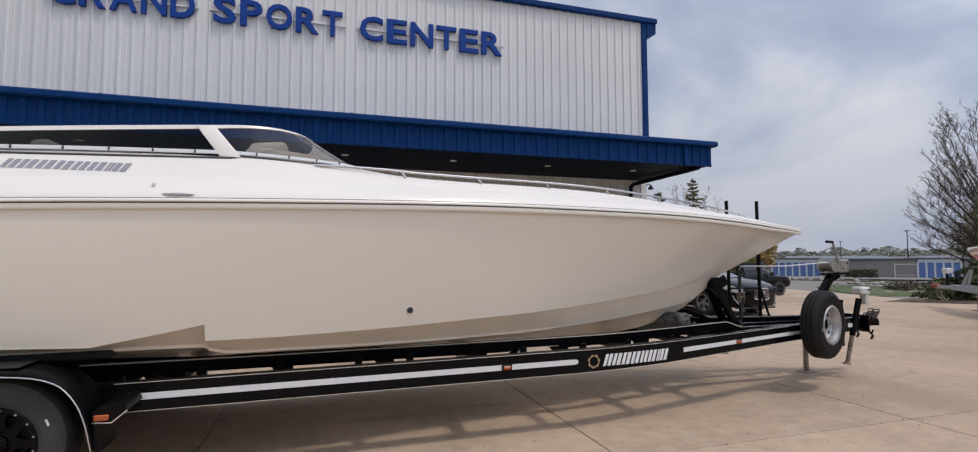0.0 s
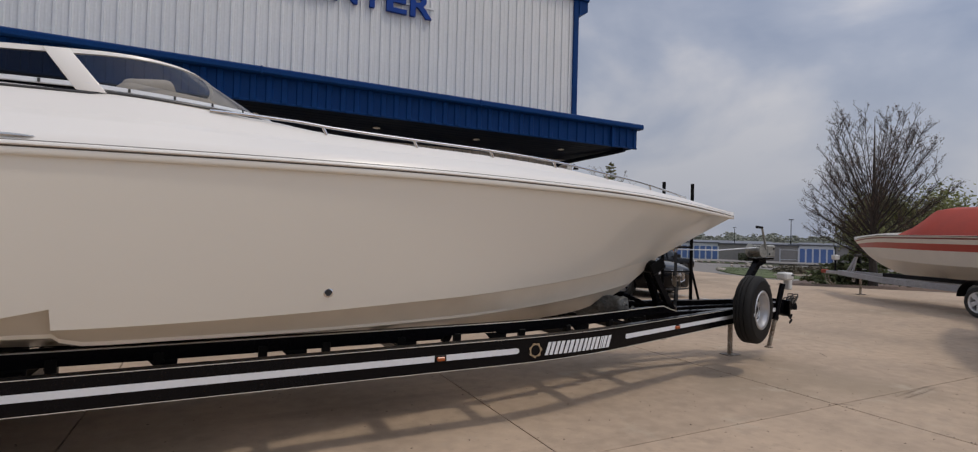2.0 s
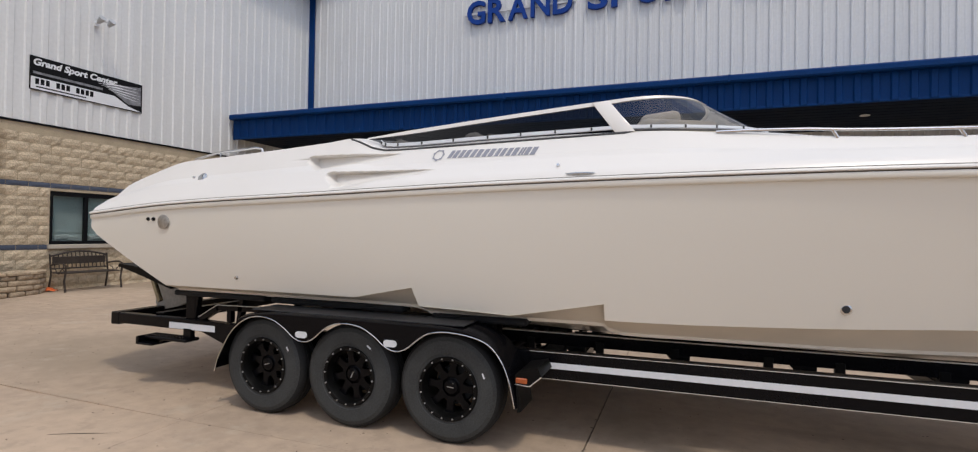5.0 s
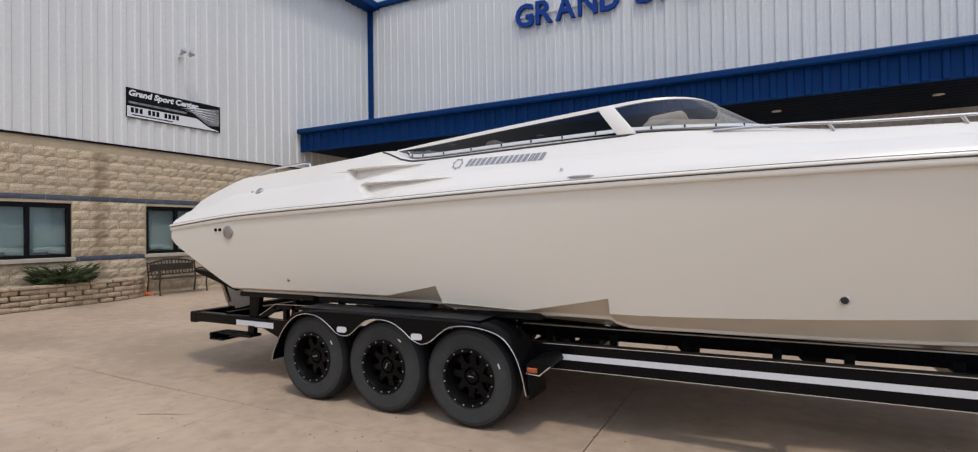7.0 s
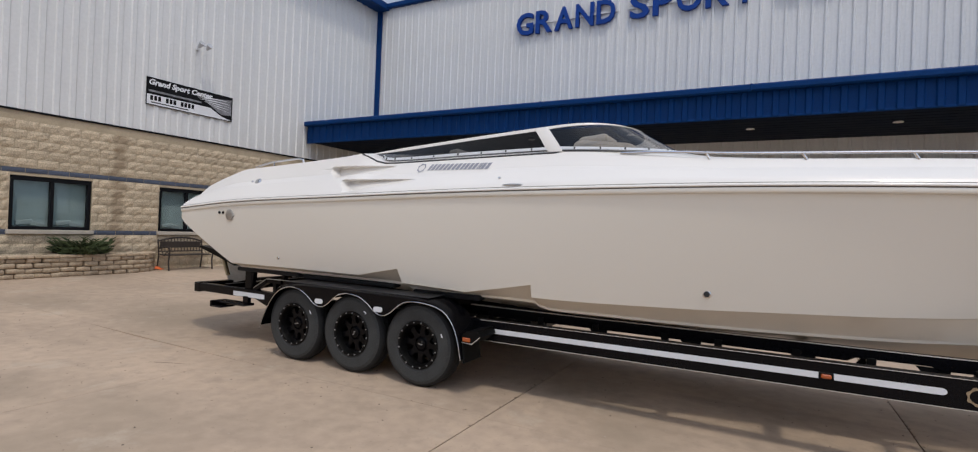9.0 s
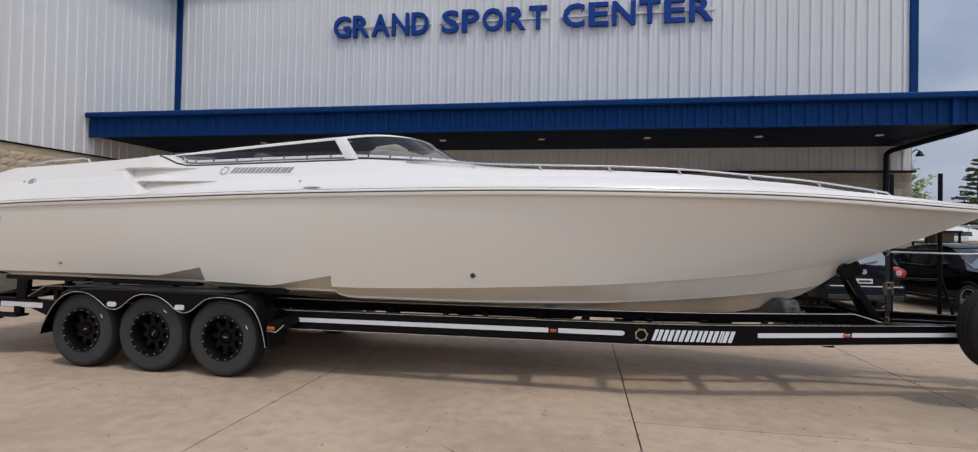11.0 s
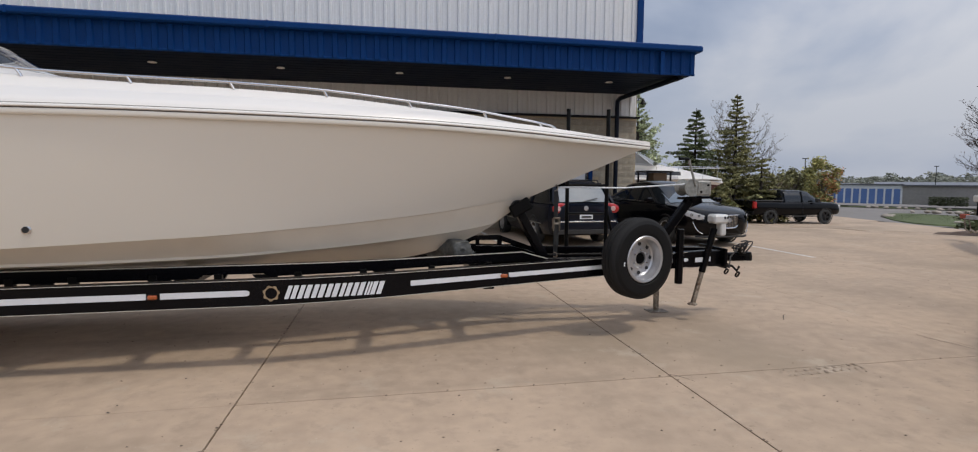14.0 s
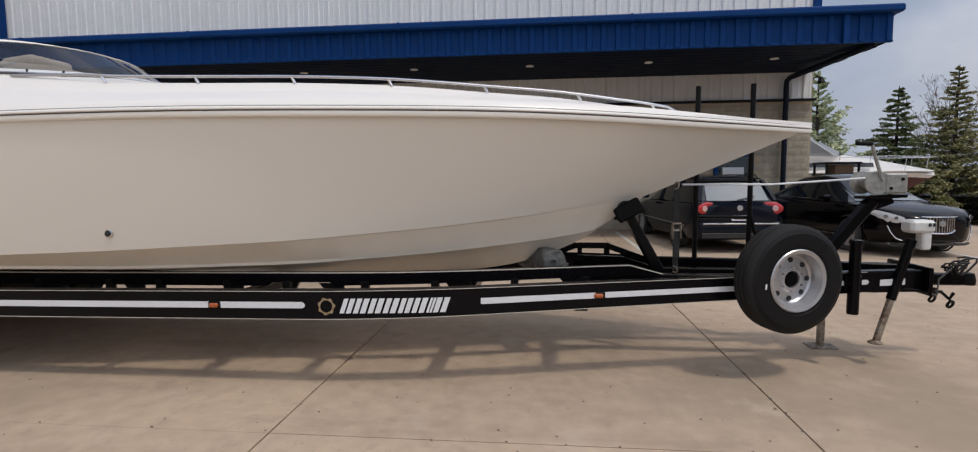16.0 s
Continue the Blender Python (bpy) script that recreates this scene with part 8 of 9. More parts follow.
def bare_tree(name, label, x, y, h, seed, width=0.35, limbs=40):
    """A short trunk that fans into long rising limbs with fine twigs, egg-shaped as a whole."""
    rng = random.Random(seed)
    t = thing(name, label, "tree", m=pose(x, y, land(x, y) - 0.05))
    part("trunk", tube(B(), [(0, 0, 0), (0.03, 0, h * 0.10), (0.0, 0.03, h * 0.2), (0.02, 0, h * 0.42), (0, 0, h * 0.68), (0.02, 0, h * 0.93)], [0.19, 0.15, 0.13, 0.085, 0.04, 0.008], 9), M_BARKDARK, t, "", True)
    bm = B()
    tips = []
    shape = [(0.0, 0.95), (0.25, 1.0), (0.5, 0.88), (0.75, 0.70), (0.9, 0.54), (1.0, 0.40)]
    for k in range(limbs):
        f = k / (limbs - 1)
        a = k * 2.4 + rng.uniform(-0.4, 0.4)
        reach = h * width * curve_at(f, shape) * rng.uniform(0.78, 1.08)
        p0 = Vector((0, 0, h * (0.16 + 0.30 * f)))
        p3 = Vector((math.cos(a) * reach, math.sin(a) * reach, h * (0.27 + 0.71 * f ** 0.85) * rng.uniform(0.95, 1.04)))
        out = Vector((math.cos(a), math.sin(a), 0))
        p1 = p0 + out * reach * rng.uniform(0.44, 0.58) + Vector((0, 0, (p3.z - p0.z) * rng.uniform(0.36, 0.56)))
        pts = []
        for i in range(9):
            u = i / 8
            q = p0 * (1 - u) ** 2 + p1 * 2 * u * (1 - u) + p3 * u * u
            q += Vector((rng.uniform(-1, 1), rng.uniform(-1, 1), rng.uniform(-1, 1))) * 0.022 * min(1, i)
            pts.append(q)
        r = 0.028 * (1.1 - 0.45 * f)
        tube(bm, pts, [r * (1 - 0.82 * i / 8) + 0.004 for i in range(9)], 4, False)
        tips.append(pts[-1])
        twigs(bm, pts, rng, 0.009, 0.14 * h * (1 - 0.25 * f), 24, 0.20, tips, 1)
    tagged(part("branchwork", bm, M_BARKDARK if width < 0.4 else M_BARK, t, "bare brown branches"), kind="stuff")
    bm = B()
    for p in tips:
        for _ in range(2):
            leaf(bm, p + Vector((rng.gauss(0, 1), rng.gauss(0, 1), rng.gauss(0, 1))) * 0.03, rng.uniform(0.018, 0.034), rng)
    tagged(part("bud_mass", bm, M_BUD, t, "small brown buds"), kind="stuff")
    return t


def conifer(name, label, x, y, h, r, mat, seed, dense=1.0, gap=0.0, up=-0.10, size=1.0):
    rng = random.Random(seed)
    t = thing(name, label, "tree", m=pose(x, y, land(x, y) - 0.05))
    part("trunk", tube(B(), [(0, 0, 0), (0, 0, h * 0.5), (0, 0, h * 0.98)], [0.16, 0.10, 0.02], 8), M_BARKDARK, t, "", True)
    bm, br = B(), B()
    tiers = int(h * 3.4)
    for i in range(tiers):
        f = i / tiers
        z = h * (0.10 + 0.88 * f)
        rr = r * (1 - f) ** 0.95 * rng.uniform(0.72, 1.12) + 0.08
        for k in range(int(7 + 4 * (1 - f))):
            if rng.random() < gap:
                continue
            a = rng.uniform(0, 2 * math.pi)
            l = rr * rng.uniform(0.65, 1.1)
            tip = Vector((math.cos(a) * l, math.sin(a) * l, z + up * l + rng.uniform(-0.1, 0.15)))
            root = Vector((0, 0, z))
            tube(br, [root, root.lerp(tip, 0.5) + Vector((0, 0, -0.03)), tip], [0.02, 0.012, 0.004], 3, False)
            for j in range(int(34 * dense * max(0.35, l / r * 1.6))):
                q = root.lerp(tip, rng.uniform(0.22, 1.0))
                q += Vector((rng.uniform(-1, 1), rng.uniform(-1, 1), rng.uniform(-0.6, 0.35))) * 0.11 * max(l, 0.3)
                leaf(bm, q, rng.uniform(0.07, 0.15) * size, rng)
    tagged(part("branchwork", br, M_BARK, t), kind="stuff")
    part("crown", bm, mat, t)
    return t


def leafy(name, label, x, y, h, r, mat, seed, n=2600, size=0.10, mat2=None, base=0.25, flat=0.9):
    rng = random.Random(seed)
    t = thing(name, label, "tree", m=pose(x, y, land(x, y) - 0.05))
    bm = B()
    tips = []
    tube(bm, [(0, 0, 0), (0.02, 0, h * base), (0, 0.03, h * 0.6)], [0.12, 0.09, 0.04], 7)
    for k in range(9):
        a = k * 2.4
        grow(bm, Vector((0, 0, h * (base + 0.04 * k))), Vector((math.cos(a), math.sin(a), 0.9)).normalized(), r * 0.55, 0.04, 2, rng, tips, 0.6, 0.2, 4)
    part("trunk", bm, M_BARK, t, "", False)
    groups = []
    for _ in range(26):
        v = Vector((rng.gauss(0, 1), rng.gauss(0, 1), rng.gauss(0, 1))).normalized() * rng.uniform(0.35, 1.0) ** 0.5
        groups.append(Vector((v.x * r, v.y * r, h * (base + 1) / 2 + v.z * h * (1 - base) / 2 * flat)))
    for mi, mm in enumerate([mat] + ([mat2] if mat2 else [])):
        bm = B()
        for _ in range(n if mi == 0 else n // 2):
            g = rng.choice(groups)
            if mi == 1 and g.x < 0:
                continue
            p = g + Vector((rng.gauss(0, 1), rng.gauss(0, 1), rng.gauss(0, 0.8))) * r * 0.21
            leaf(bm, p, size * rng.uniform(0.6, 1.4), rng)
        part("crown", bm, mm, t)
    return t


x, y = polar(27.4, 26.0, 0.34, 0.76)
bare_tree("bare_tree", "tall bare tree with fine upswept branches on the verge", x, y, 7.4, 4, 0.34, 64)
x, y = polar(24.9, 33.0, 0.34, 0.76)
leafy("spring_tree", "low spreading tree in fresh spring leaf", x, y, 4.9, 2.5, M_SPRING, 9, 26000, 0.085, None, 0.20)
x, y = polar(64.0, 29.0)
conifer("young_tree", "upright tree in pale young leaf behind the building", x, y, 6.9, 2.6, M_YOUNG, 12, 2.8, 0.02, 0.5, 0.75)
x, y = polar(58.3, 38.0)
conifer("spruce", "dark green spruce behind the parked boats", x, y, 7.6, 3.1, M_SPRUCE, 2, 3.6, 0.0, 0.0, 0.9)
x, y = polar(54.6, 39.0)
conifer("sparse_spruce", "tall thinning spruce with bare twigs", x, y, 8.6, 2.9, M_OLIVE, 5, 2.6, 0.04, 0.10, 0.85)
x, y = polar(56.3, 36.0)
conifer("yew_bush", "broad olive evergreen bush", x, y, 3.6, 2.2, M_OLIVE, 15, 2.0)
x, y = polar(52.2, 37.0)
conifer("juniper_tree", "broad olive green juniper", x, y, 4.2, 2.0, M_OLIVE, 7, 2.2)
x, y = polar(54.7, 41.5)
bare_tree("bare_sapling", "spreading bare tree behind the evergreens", x, y, 8.4, 21, 0.42, 34)
x, y = polar(47.2, 62.0)
leafy("copper_tree", "tree turning from green to copper", x, y, 6.0, 1.3, M_TURN, 31, 3800, 0.15, M_AUTUMN, 0.12)
x, y = polar(49.2, 66.0)
leafy("far_tree", "small grey-green tree beyond the lot", x, y, 4.6, 1.8, M_OLIVE, 33, 2000, 0.22)
x, y = polar(28.4, 27.5, 0.34, 0.76)
conifer("juniper_bush", "wide dark juniper bush on the verge", x, y, 2.3, 2.1, M_SPRUCE, 41, 3.2)
x, y = polar(54.8, 29.0)
conifer("box_bush", "small bright green bush behind the saloon", x, y, 1.5, 0.9, M_SPRING, 43, 1.0)

# grass verge with rocks and low shrubs
M_GRASS = material("spring_lawn", (0.088, 0.112, 0.04), 0.95, vary=0.3, scale=1.5, grain=30, bump=0.02)
M_BED = material("bark_mulch_bed", (0.13, 0.085, 0.06), 0.95, vary=0.35, scale=3, grain=40, bump=0.02)
VX, VY, VA = 44.5, 33.6, radians(46)


def verge(u, v):
    """From the verge's own axes to the plan."""
    return VX + u * math.cos(VA) - v * math.sin(VA), VY + u * math.sin(VA) + v * math.cos(VA)


bm = B()
pts = []
for k in range(40):
    a = 2 * math.pi * k / 40
    pts.append(verge(10.5 * math.cos(a) * (1 + 0.06 * math.sin(3 * a)), 3.4 * math.sin(a) * (1 + 0.1 * math.cos(2 * a))))
top = [bm.verts.new((px, py, land(px, py) + 0.07)) for px, py in pts]
low = [bm.verts.new((VX + (px - VX) * 1.02, VY + (py - VY) * 1.02, land(px, py) - 0.08)) for px, py in pts]
mid = bm.verts.new((VX, VY, land(VX, VY) + 0.30))
for k in range(40):
    j = (k + 1) % 40
    bm.faces.new((top[k], top[j], mid))
    bm.faces.new((low[k], low[j], top[j], top[k]))
tagged(part("grass_verge", bm, M_GRASS, None, "", True), "mounded grass verge at the lot's edge", "verge", kind="structure")
rng = random.Random(17)
tuft = B()
for _ in range(4500):
    a, rr = rng.uniform(0, 2 * math.pi), math.sqrt(rng.random())
    px, py = verge(10.0 * rr * math.cos(a), 3.2 * rr * math.sin(a))
    z = land(px, py) + 0.06 + 0.22 * (1 - rr)
    w = rng.uniform(0.01, 0.025)
    h = rng.uniform(0.03, 0.07)
    a2 = rng.uniform(0, 6.3)
    tuft.faces.new([tuft.verts.new((px - w * math.cos(a2), py - w * math.sin(a2), z - 0.02)), tuft.verts.new((px + w * math.cos(a2), py + w * math.sin(a2), z - 0.02)), tuft.verts.new((px + rng.uniform(-0.03, 0.03), py, z + h))])
tagged(part("grass_blades", tuft, M_GRASS), "short spring grass", "grass", kind="stuff")
M_ROCK = material("pale_boulder", (0.36, 0.32, 0.27), 0.9, vary=0.3, scale=3, grain=20, bump=0.02, rand=0.2)
rock_meshes = []
for k in range(5):
    b = B()
    bmesh.ops.create_icosphere(b, subdivisions=2, radius=0.3)
    for v in b.verts:
        v.co *= 1 + 0.35 * noise.noise(v.co * 3 + Vector((k * 5, 0, 0)))
        v.co.z *= 0.6
    rock_meshes.append(mesh_of("boulder", b, M_ROCK, True, 70))
spots = [(42.5, 35.7), (43.3, 36.2), (44.4, 36.9)]
spots += [(56.2 + 0.9 * k + rng.uniform(-0.3, 0.3), 45.2 - 0.3 * k + rng.uniform(-0.4, 0.4)) for k in range(6)]
spots += [(39.2 + 0.7 * k + rng.uniform(-0.3, 0.3), 27.2 - 1.05 * k + rng.uniform(-0.5, 0.5)) for k in range(14)]
spots += [(66.0 + 0.4 * k + rng.uniform(-0.4, 0.4), 60.0 - 1.0 * k + rng.uniform(-0.3, 0.3)) for k in range(9)]
for k, (px, py) in enumerate(spots):
    ob = new("boulder", rock_meshes[k % 5])
    s = rng.uniform(0.6, 1.25)
    ob.matrix_basis = pose(px, py, land(px, py) + 0.10, 0, 0, rng.uniform(0, 360)) @ Matrix.Diagonal((s * 1.3, s, s, 1))
    tagged(ob, "rounded pale boulder along the planting bed", "boulder", "boulders on the verge")
# planting bed that carries the bare tree and its shrubs
bm = B()
rim = [(31.5 + 11.0 * math.cos(2 * math.pi * k / 36) * math.cos(0.52) - 4.2 * math.sin(2 * math.pi * k / 36) * math.sin(0.52), 17.4 + 11.0 * math.cos(2 * math.pi * k / 36) * math.sin(0.52) + 4.2 * math.sin(2 * math.pi * k / 36) * math.cos(0.52)) for k in range(36)]
outer = [bm.verts.new((px, py, land(px, py) - 0.06)) for px, py in rim]
inner = [bm.verts.new((31.5 + (px - 31.5) * 0.94, 17.4 + (py - 17.4) * 0.94, land(px, py) + 0.08)) for px, py in rim]
core = bm.verts.new((31.5, 17.4, land(31.5, 17.4) + 0.2))
for k in range(36):
    j = (k + 1) % 36
    bm.faces.new((outer[k], outer[j], inner[j], inner[k]))
    bm.faces.new((inner[k], inner[j], core))
tagged(part("planting_bed", bm, M_BED, None, "", True), "brown bark mulch planting bed", "planting bed", kind="structure")
M_LOWSHRUB = leaf_material("dull_reddish_shrub_leaves", (0.105, 0.085, 0.05), (0.06, 0.055, 0.035))
M_PALEBED = material("pale_gravel_mulch", (0.26, 0.205, 0.15), 0.95, vary=0.35, scale=1.2, grain=14, bump=0.03)
bm = B()
loft(bm, [[(px, py, land(px, py) + 0.06 + 0.16 * math.sin(math.pi * i / 8) * (j in (1, 2, 3))) for j, (px, py) in enumerate(polar(29.0 + 1.55 * j, 47.5 + 2.2 * i, 0.37, 0.41) for j in range(5))] for i in range(9)])
tagged(part("gravel_bed", bm, M_PALEBED, None, "", True), "pale gravel bed with low shrubs beyond the lot", "planting bed", kind="structure")
for k in range(26):
    px, py = polar(30.6 + 4.2 * (k % 9) / 8 + rng.uniform(-0.2, 0.2), 52.5 + 4.5 * (k // 9) + rng.uniform(-1.5, 1.5), 0.37, 0.41)
    bm = B()
    for _ in range(150):
        v = Vector((rng.gauss(0, 1), rng.gauss(0, 1), abs(rng.gauss(0, 0.8)))) * 0.26
        leaf(bm, v, rng.uniform(0.08, 0.16), rng)
    ob = part("low_shrub", bm, M_LOWSHRUB)
    ob.matrix_basis = pose(px, py, land(px, py) + 0.12)
    tagged(ob, "small rounded shrub in the planting bed", "shrub", "low shrubs on the verge")
# lawn before the storage units
bm = B()
loft(bm, [[(px, py, land(px, py) + 0.02) for px, py in ((67.0 + 1.35 * k, 57.5 - 3.6 * k + 18), (66.0 + 1.2 * k, 57.5 - 3.6 * k + 5))] for k in range(-2, 6)])
tagged(part("lawn", bm, M_GRASS), "strip of mown lawn before the storage units", "lawn", kind="structure")
# road beyond the lot
bm = B()
rows = []
for i in range(18):
    y = 26.0 + 2.0 * i
    rows.append([(lot_edge(y) + e, y, land(lot_edge(y) + e, y) - 0.012) for e in (0.04, 2.5, 5.0, 8.0, 11.0)])
loft(bm, rows)
tagged(part("road", bm, M_ASPHALT), "grey asphalt road beyond the lot", "road", kind="structure")

# storage units
M_STOREBLUE = material("blue_roller_door", (0.10, 0.18, 0.42), 0.5, vary=0.12, scale=0.7, grain=6, bump=0.0)
M_STOREWHITE = material("white_steel_jamb", (0.62, 0.64, 0.68), 0.5, vary=0.05, bump=0.0)
M_STOREROOF = material("dark_roof_edge", (0.10, 0.105, 0.12), 0.6, vary=0.15, scale=0.5, bump=0.0)
M_STOREGREY = material("grey_steel_wall", (0.27, 0.255, 0.24), 0.6, vary=0.12, scale=0.3, grain=3, bump=0.0)
DIST = 92.0
ca = radians(41.0)
SC = Vector((3.7 + DIST * math.cos(ca), 0.5 + DIST * math.sin(ca)))
ST_M = pose(SC.x, SC.y, land(SC.x, SC.y) + 0.45, 0, 0, 41.0 - 90.0)


def store(name, label, x0, x1, doors, wallmat, h=2.6):
    t = thing(name, label, "storage building", m=ST_M)
    part("wall", box(B(), x0, x1, 0.05, 10, 0, h), wallmat, t)
    part("roof", box(B(), x0 - 0.2, x1 + 0.2, -0.25, 10.3, h, h + 0.20, 0.02), M_STOREROOF, t, "dark flat roof edge")
    if doors:
        w = (x1 - x0) / doors
        for k in range(doors):
            part("roller_door", box(B(), x0 + k * w + 0.10, x0 + (k + 1) * w - 0.10, -0.02, 0.045, 0, 2.1), M_STOREBLUE, t)
        for k in range(doors + 1):
            part("jamb", box(B(), x0 + k * w - 0.11, x0 + k * w + 0.11, -0.05, 0.045, 0, 2.2), M_STOREWHITE, t)
        part("header", box(B(), x0, x1, -0.04, 0.045, 2.12, h), M_STOREWHITE, t)
    return t


store("storage_row", "row of storage units with blue roller doors", -9.0, -0.6, 9, M_STOREWHITE)
store("storage_block", "long plain grey storage building", -0.45, 10.8, 0, M_STOREGREY, 2.5)
store("storage_row", "row of storage units with blue roller doors", 10.95, 15.6, 5, M_STOREWHITE)
store("storage_block", "long plain grey storage building", -30.0, -9.2, 0, M_STOREGREY, 2.5)
store("storage_block", "long plain grey storage building", 15.9, 40.0, 0, M_STOREGREY, 2.5)
gate = thing("yard_gate", "white tubular gate between the storage rows", "gate", m=ST_M)
for x in (8.3, 10.8):
    part("gate_post", tube(B(), [(x, -0.5, 0), (x, -0.5, 2.0)], 0.07, 6), M_STOREWHITE, gate)
for z in (0.35, 1.85):
    part("gate_rail", tube(B(), [(8.3, -0.5, z), (10.8, -0.5, z)], 0.04, 6), M_STOREWHITE, gate)
hedge = B()
for _ in range(1500):
    leaf(hedge, Vector((rng.uniform(2.3, 6.2), -2.0 + rng.uniform(-0.6, 0.6), rng.uniform(0.0, 1.15))), 0.14, rng)
ob = tagged(part("clipped_hedge", hedge, M_HEDGE), "clipped dark hedge in front of the storage units", "hedge")
ob.matrix_basis = ST_M
# far roofs, poles and woods
for k, (ang, dd, w, h) in enumerate(((36.5, 190, 26, 4.2), (33.0, 210, 34, 4.0), (30.0, 180, 22, 4.4), (39.5, 230, 30, 4.6), (47.5, 150, 16, 4.0), (26.0, 170, 24, 4.2))):
    x, y = polar(ang, dd)
    t = thing("far_shed", "low pale industrial shed in the distance", "building", "far sheds", m=pose(x, y, -2.4, 0, 0, ang - 90))
    part("wall", box(B(), -w / 2, w / 2, 0, 10, 0, h - 0.9), M_STOREGREY, t)
    part("roof", box(B(), -w / 2 - 0.3, w / 2 + 0.3, -0.3, 10.3, h - 0.9, h), M_STOREWHITE, t)
for ang, dd, h in ((34.6, 120, 8.5), (48.6, 110, 8.0), (30.4, 160, 9.0), (39.2, 170, 8.0)):
    x, y = polar(ang, dd)
    t = thing("light_pole", "slim light pole in the distance", "light pole", "far light poles", m=pose(x, y, -2.2))
    part("pole", tube(B(), [(0, 0, 0), (0, 0, h)], [0.12, 0.07], 6), M_BLACKMAT, t)
    part("lamp_head", box(B(), -0.5, 0.5, -0.2, 0.2, h, h + 0.15), M_BLACKMAT, t)
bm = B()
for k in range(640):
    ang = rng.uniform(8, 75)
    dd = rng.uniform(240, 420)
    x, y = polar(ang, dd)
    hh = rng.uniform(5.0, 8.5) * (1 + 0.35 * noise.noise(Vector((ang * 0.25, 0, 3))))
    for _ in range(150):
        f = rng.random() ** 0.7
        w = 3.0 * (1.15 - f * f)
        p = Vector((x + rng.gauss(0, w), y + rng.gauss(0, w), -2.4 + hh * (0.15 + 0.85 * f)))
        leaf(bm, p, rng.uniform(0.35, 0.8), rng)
tagged(part("far_woods", bm, M_FARTREE), "line of far trees with haze put into their colour", "woods", kind="stuff")
# parked vehicles far off, as small as they show
for k in range(12):
    ang, dd = 30.5 + 0.85 * k + rng.uniform(-0.3, 0.3), rng.uniform(125, 150)
    x, y = polar(ang, dd)
    t = thing("far_van", "small pale vehicle parked beyond the storage units", "vehicle", "far vehicles", m=pose(x, y, -1.2 + rng.uniform(-0.2, 0.4), 0, 0, rng.uniform(0, 180)))
    part("body", box(B(), -2.3, 2.3, -0.9, 0.9, 0.3, 1.3, 0.15), M_STOREWHITE if k % 3 else M_CARBLACK, t)
    part("cab", box(B(), -1.4, 0.9, -0.8, 0.8, 1.3, 1.95, 0.2), M_STOREWHITE if k % 2 else M_CARGLASS, t)


# ---- block walls ----
def block_mesh(w, h, d, rough, mat, seed):
    b = B()
    nx, nz = 4, 3
    rows = []
    for j in range(nz + 1):
        row = []
        for i in range(nx + 1):
            u, v = i / nx, j / nz
            edge = i in (0, nx) or j in (0, nz)
            k = 0.0 if edge else rough * (0.5 + 0.9 * noise.noise(Vector((u * 3 + seed, v * 3, seed * 1.7))))
            row.append((u * w, -d * (0.45 if edge else 1.0) - k, v * h))
        rows.append(row)
    loft(b, rows)
    rim = [(0, 0), (w, 0), (w, h), (0, h)]
    loft(b, [[(x, -d * 0.45, z) for x, z in rim + rim[:1]], [(x, 0, z) for x, z in rim + rim[:1]]])
    return mesh_of("block", b, mat)


tan_blocks = [block_mesh(0.39, 0.19, 0.018, 0.016, M_BLOCK, k) for k in range(8)]
grey_blocks = [block_mesh(0.39, 0.19, 0.012, 0.004, M_BLOCKGREY, k) for k in range(5)]
band_blocks = [block_mesh(0.39, 0.10, 0.014, 0.0, M_BAND, k) for k in range(2)]
random.seed(21)


def clear_of(y, z, w, h):
    for y0 in (4.95, 8.0):
        if y + w > y0 - 0.005 and y < y0 + 1.505 and z + h > 1.03 and z < 2.265:
            return False
    return True


rest = B()
rest_band = B()


def put_block(mesh, m, parent, near, sx=1.0, band=False):
    m = m @ Matrix.Diagonal((sx, 1, 1, 1))
    if near:
        ob = new("block", mesh)
        ob.parent = parent
        ob.matrix_basis = m
    else:
        into = rest_band if band else rest
        k = len(into.verts)
        into.from_mesh(mesh)
        into.verts.ensure_lookup_table()
        for i in range(k, len(into.verts)):
            into.verts[i].co = m @ into.verts[i].co


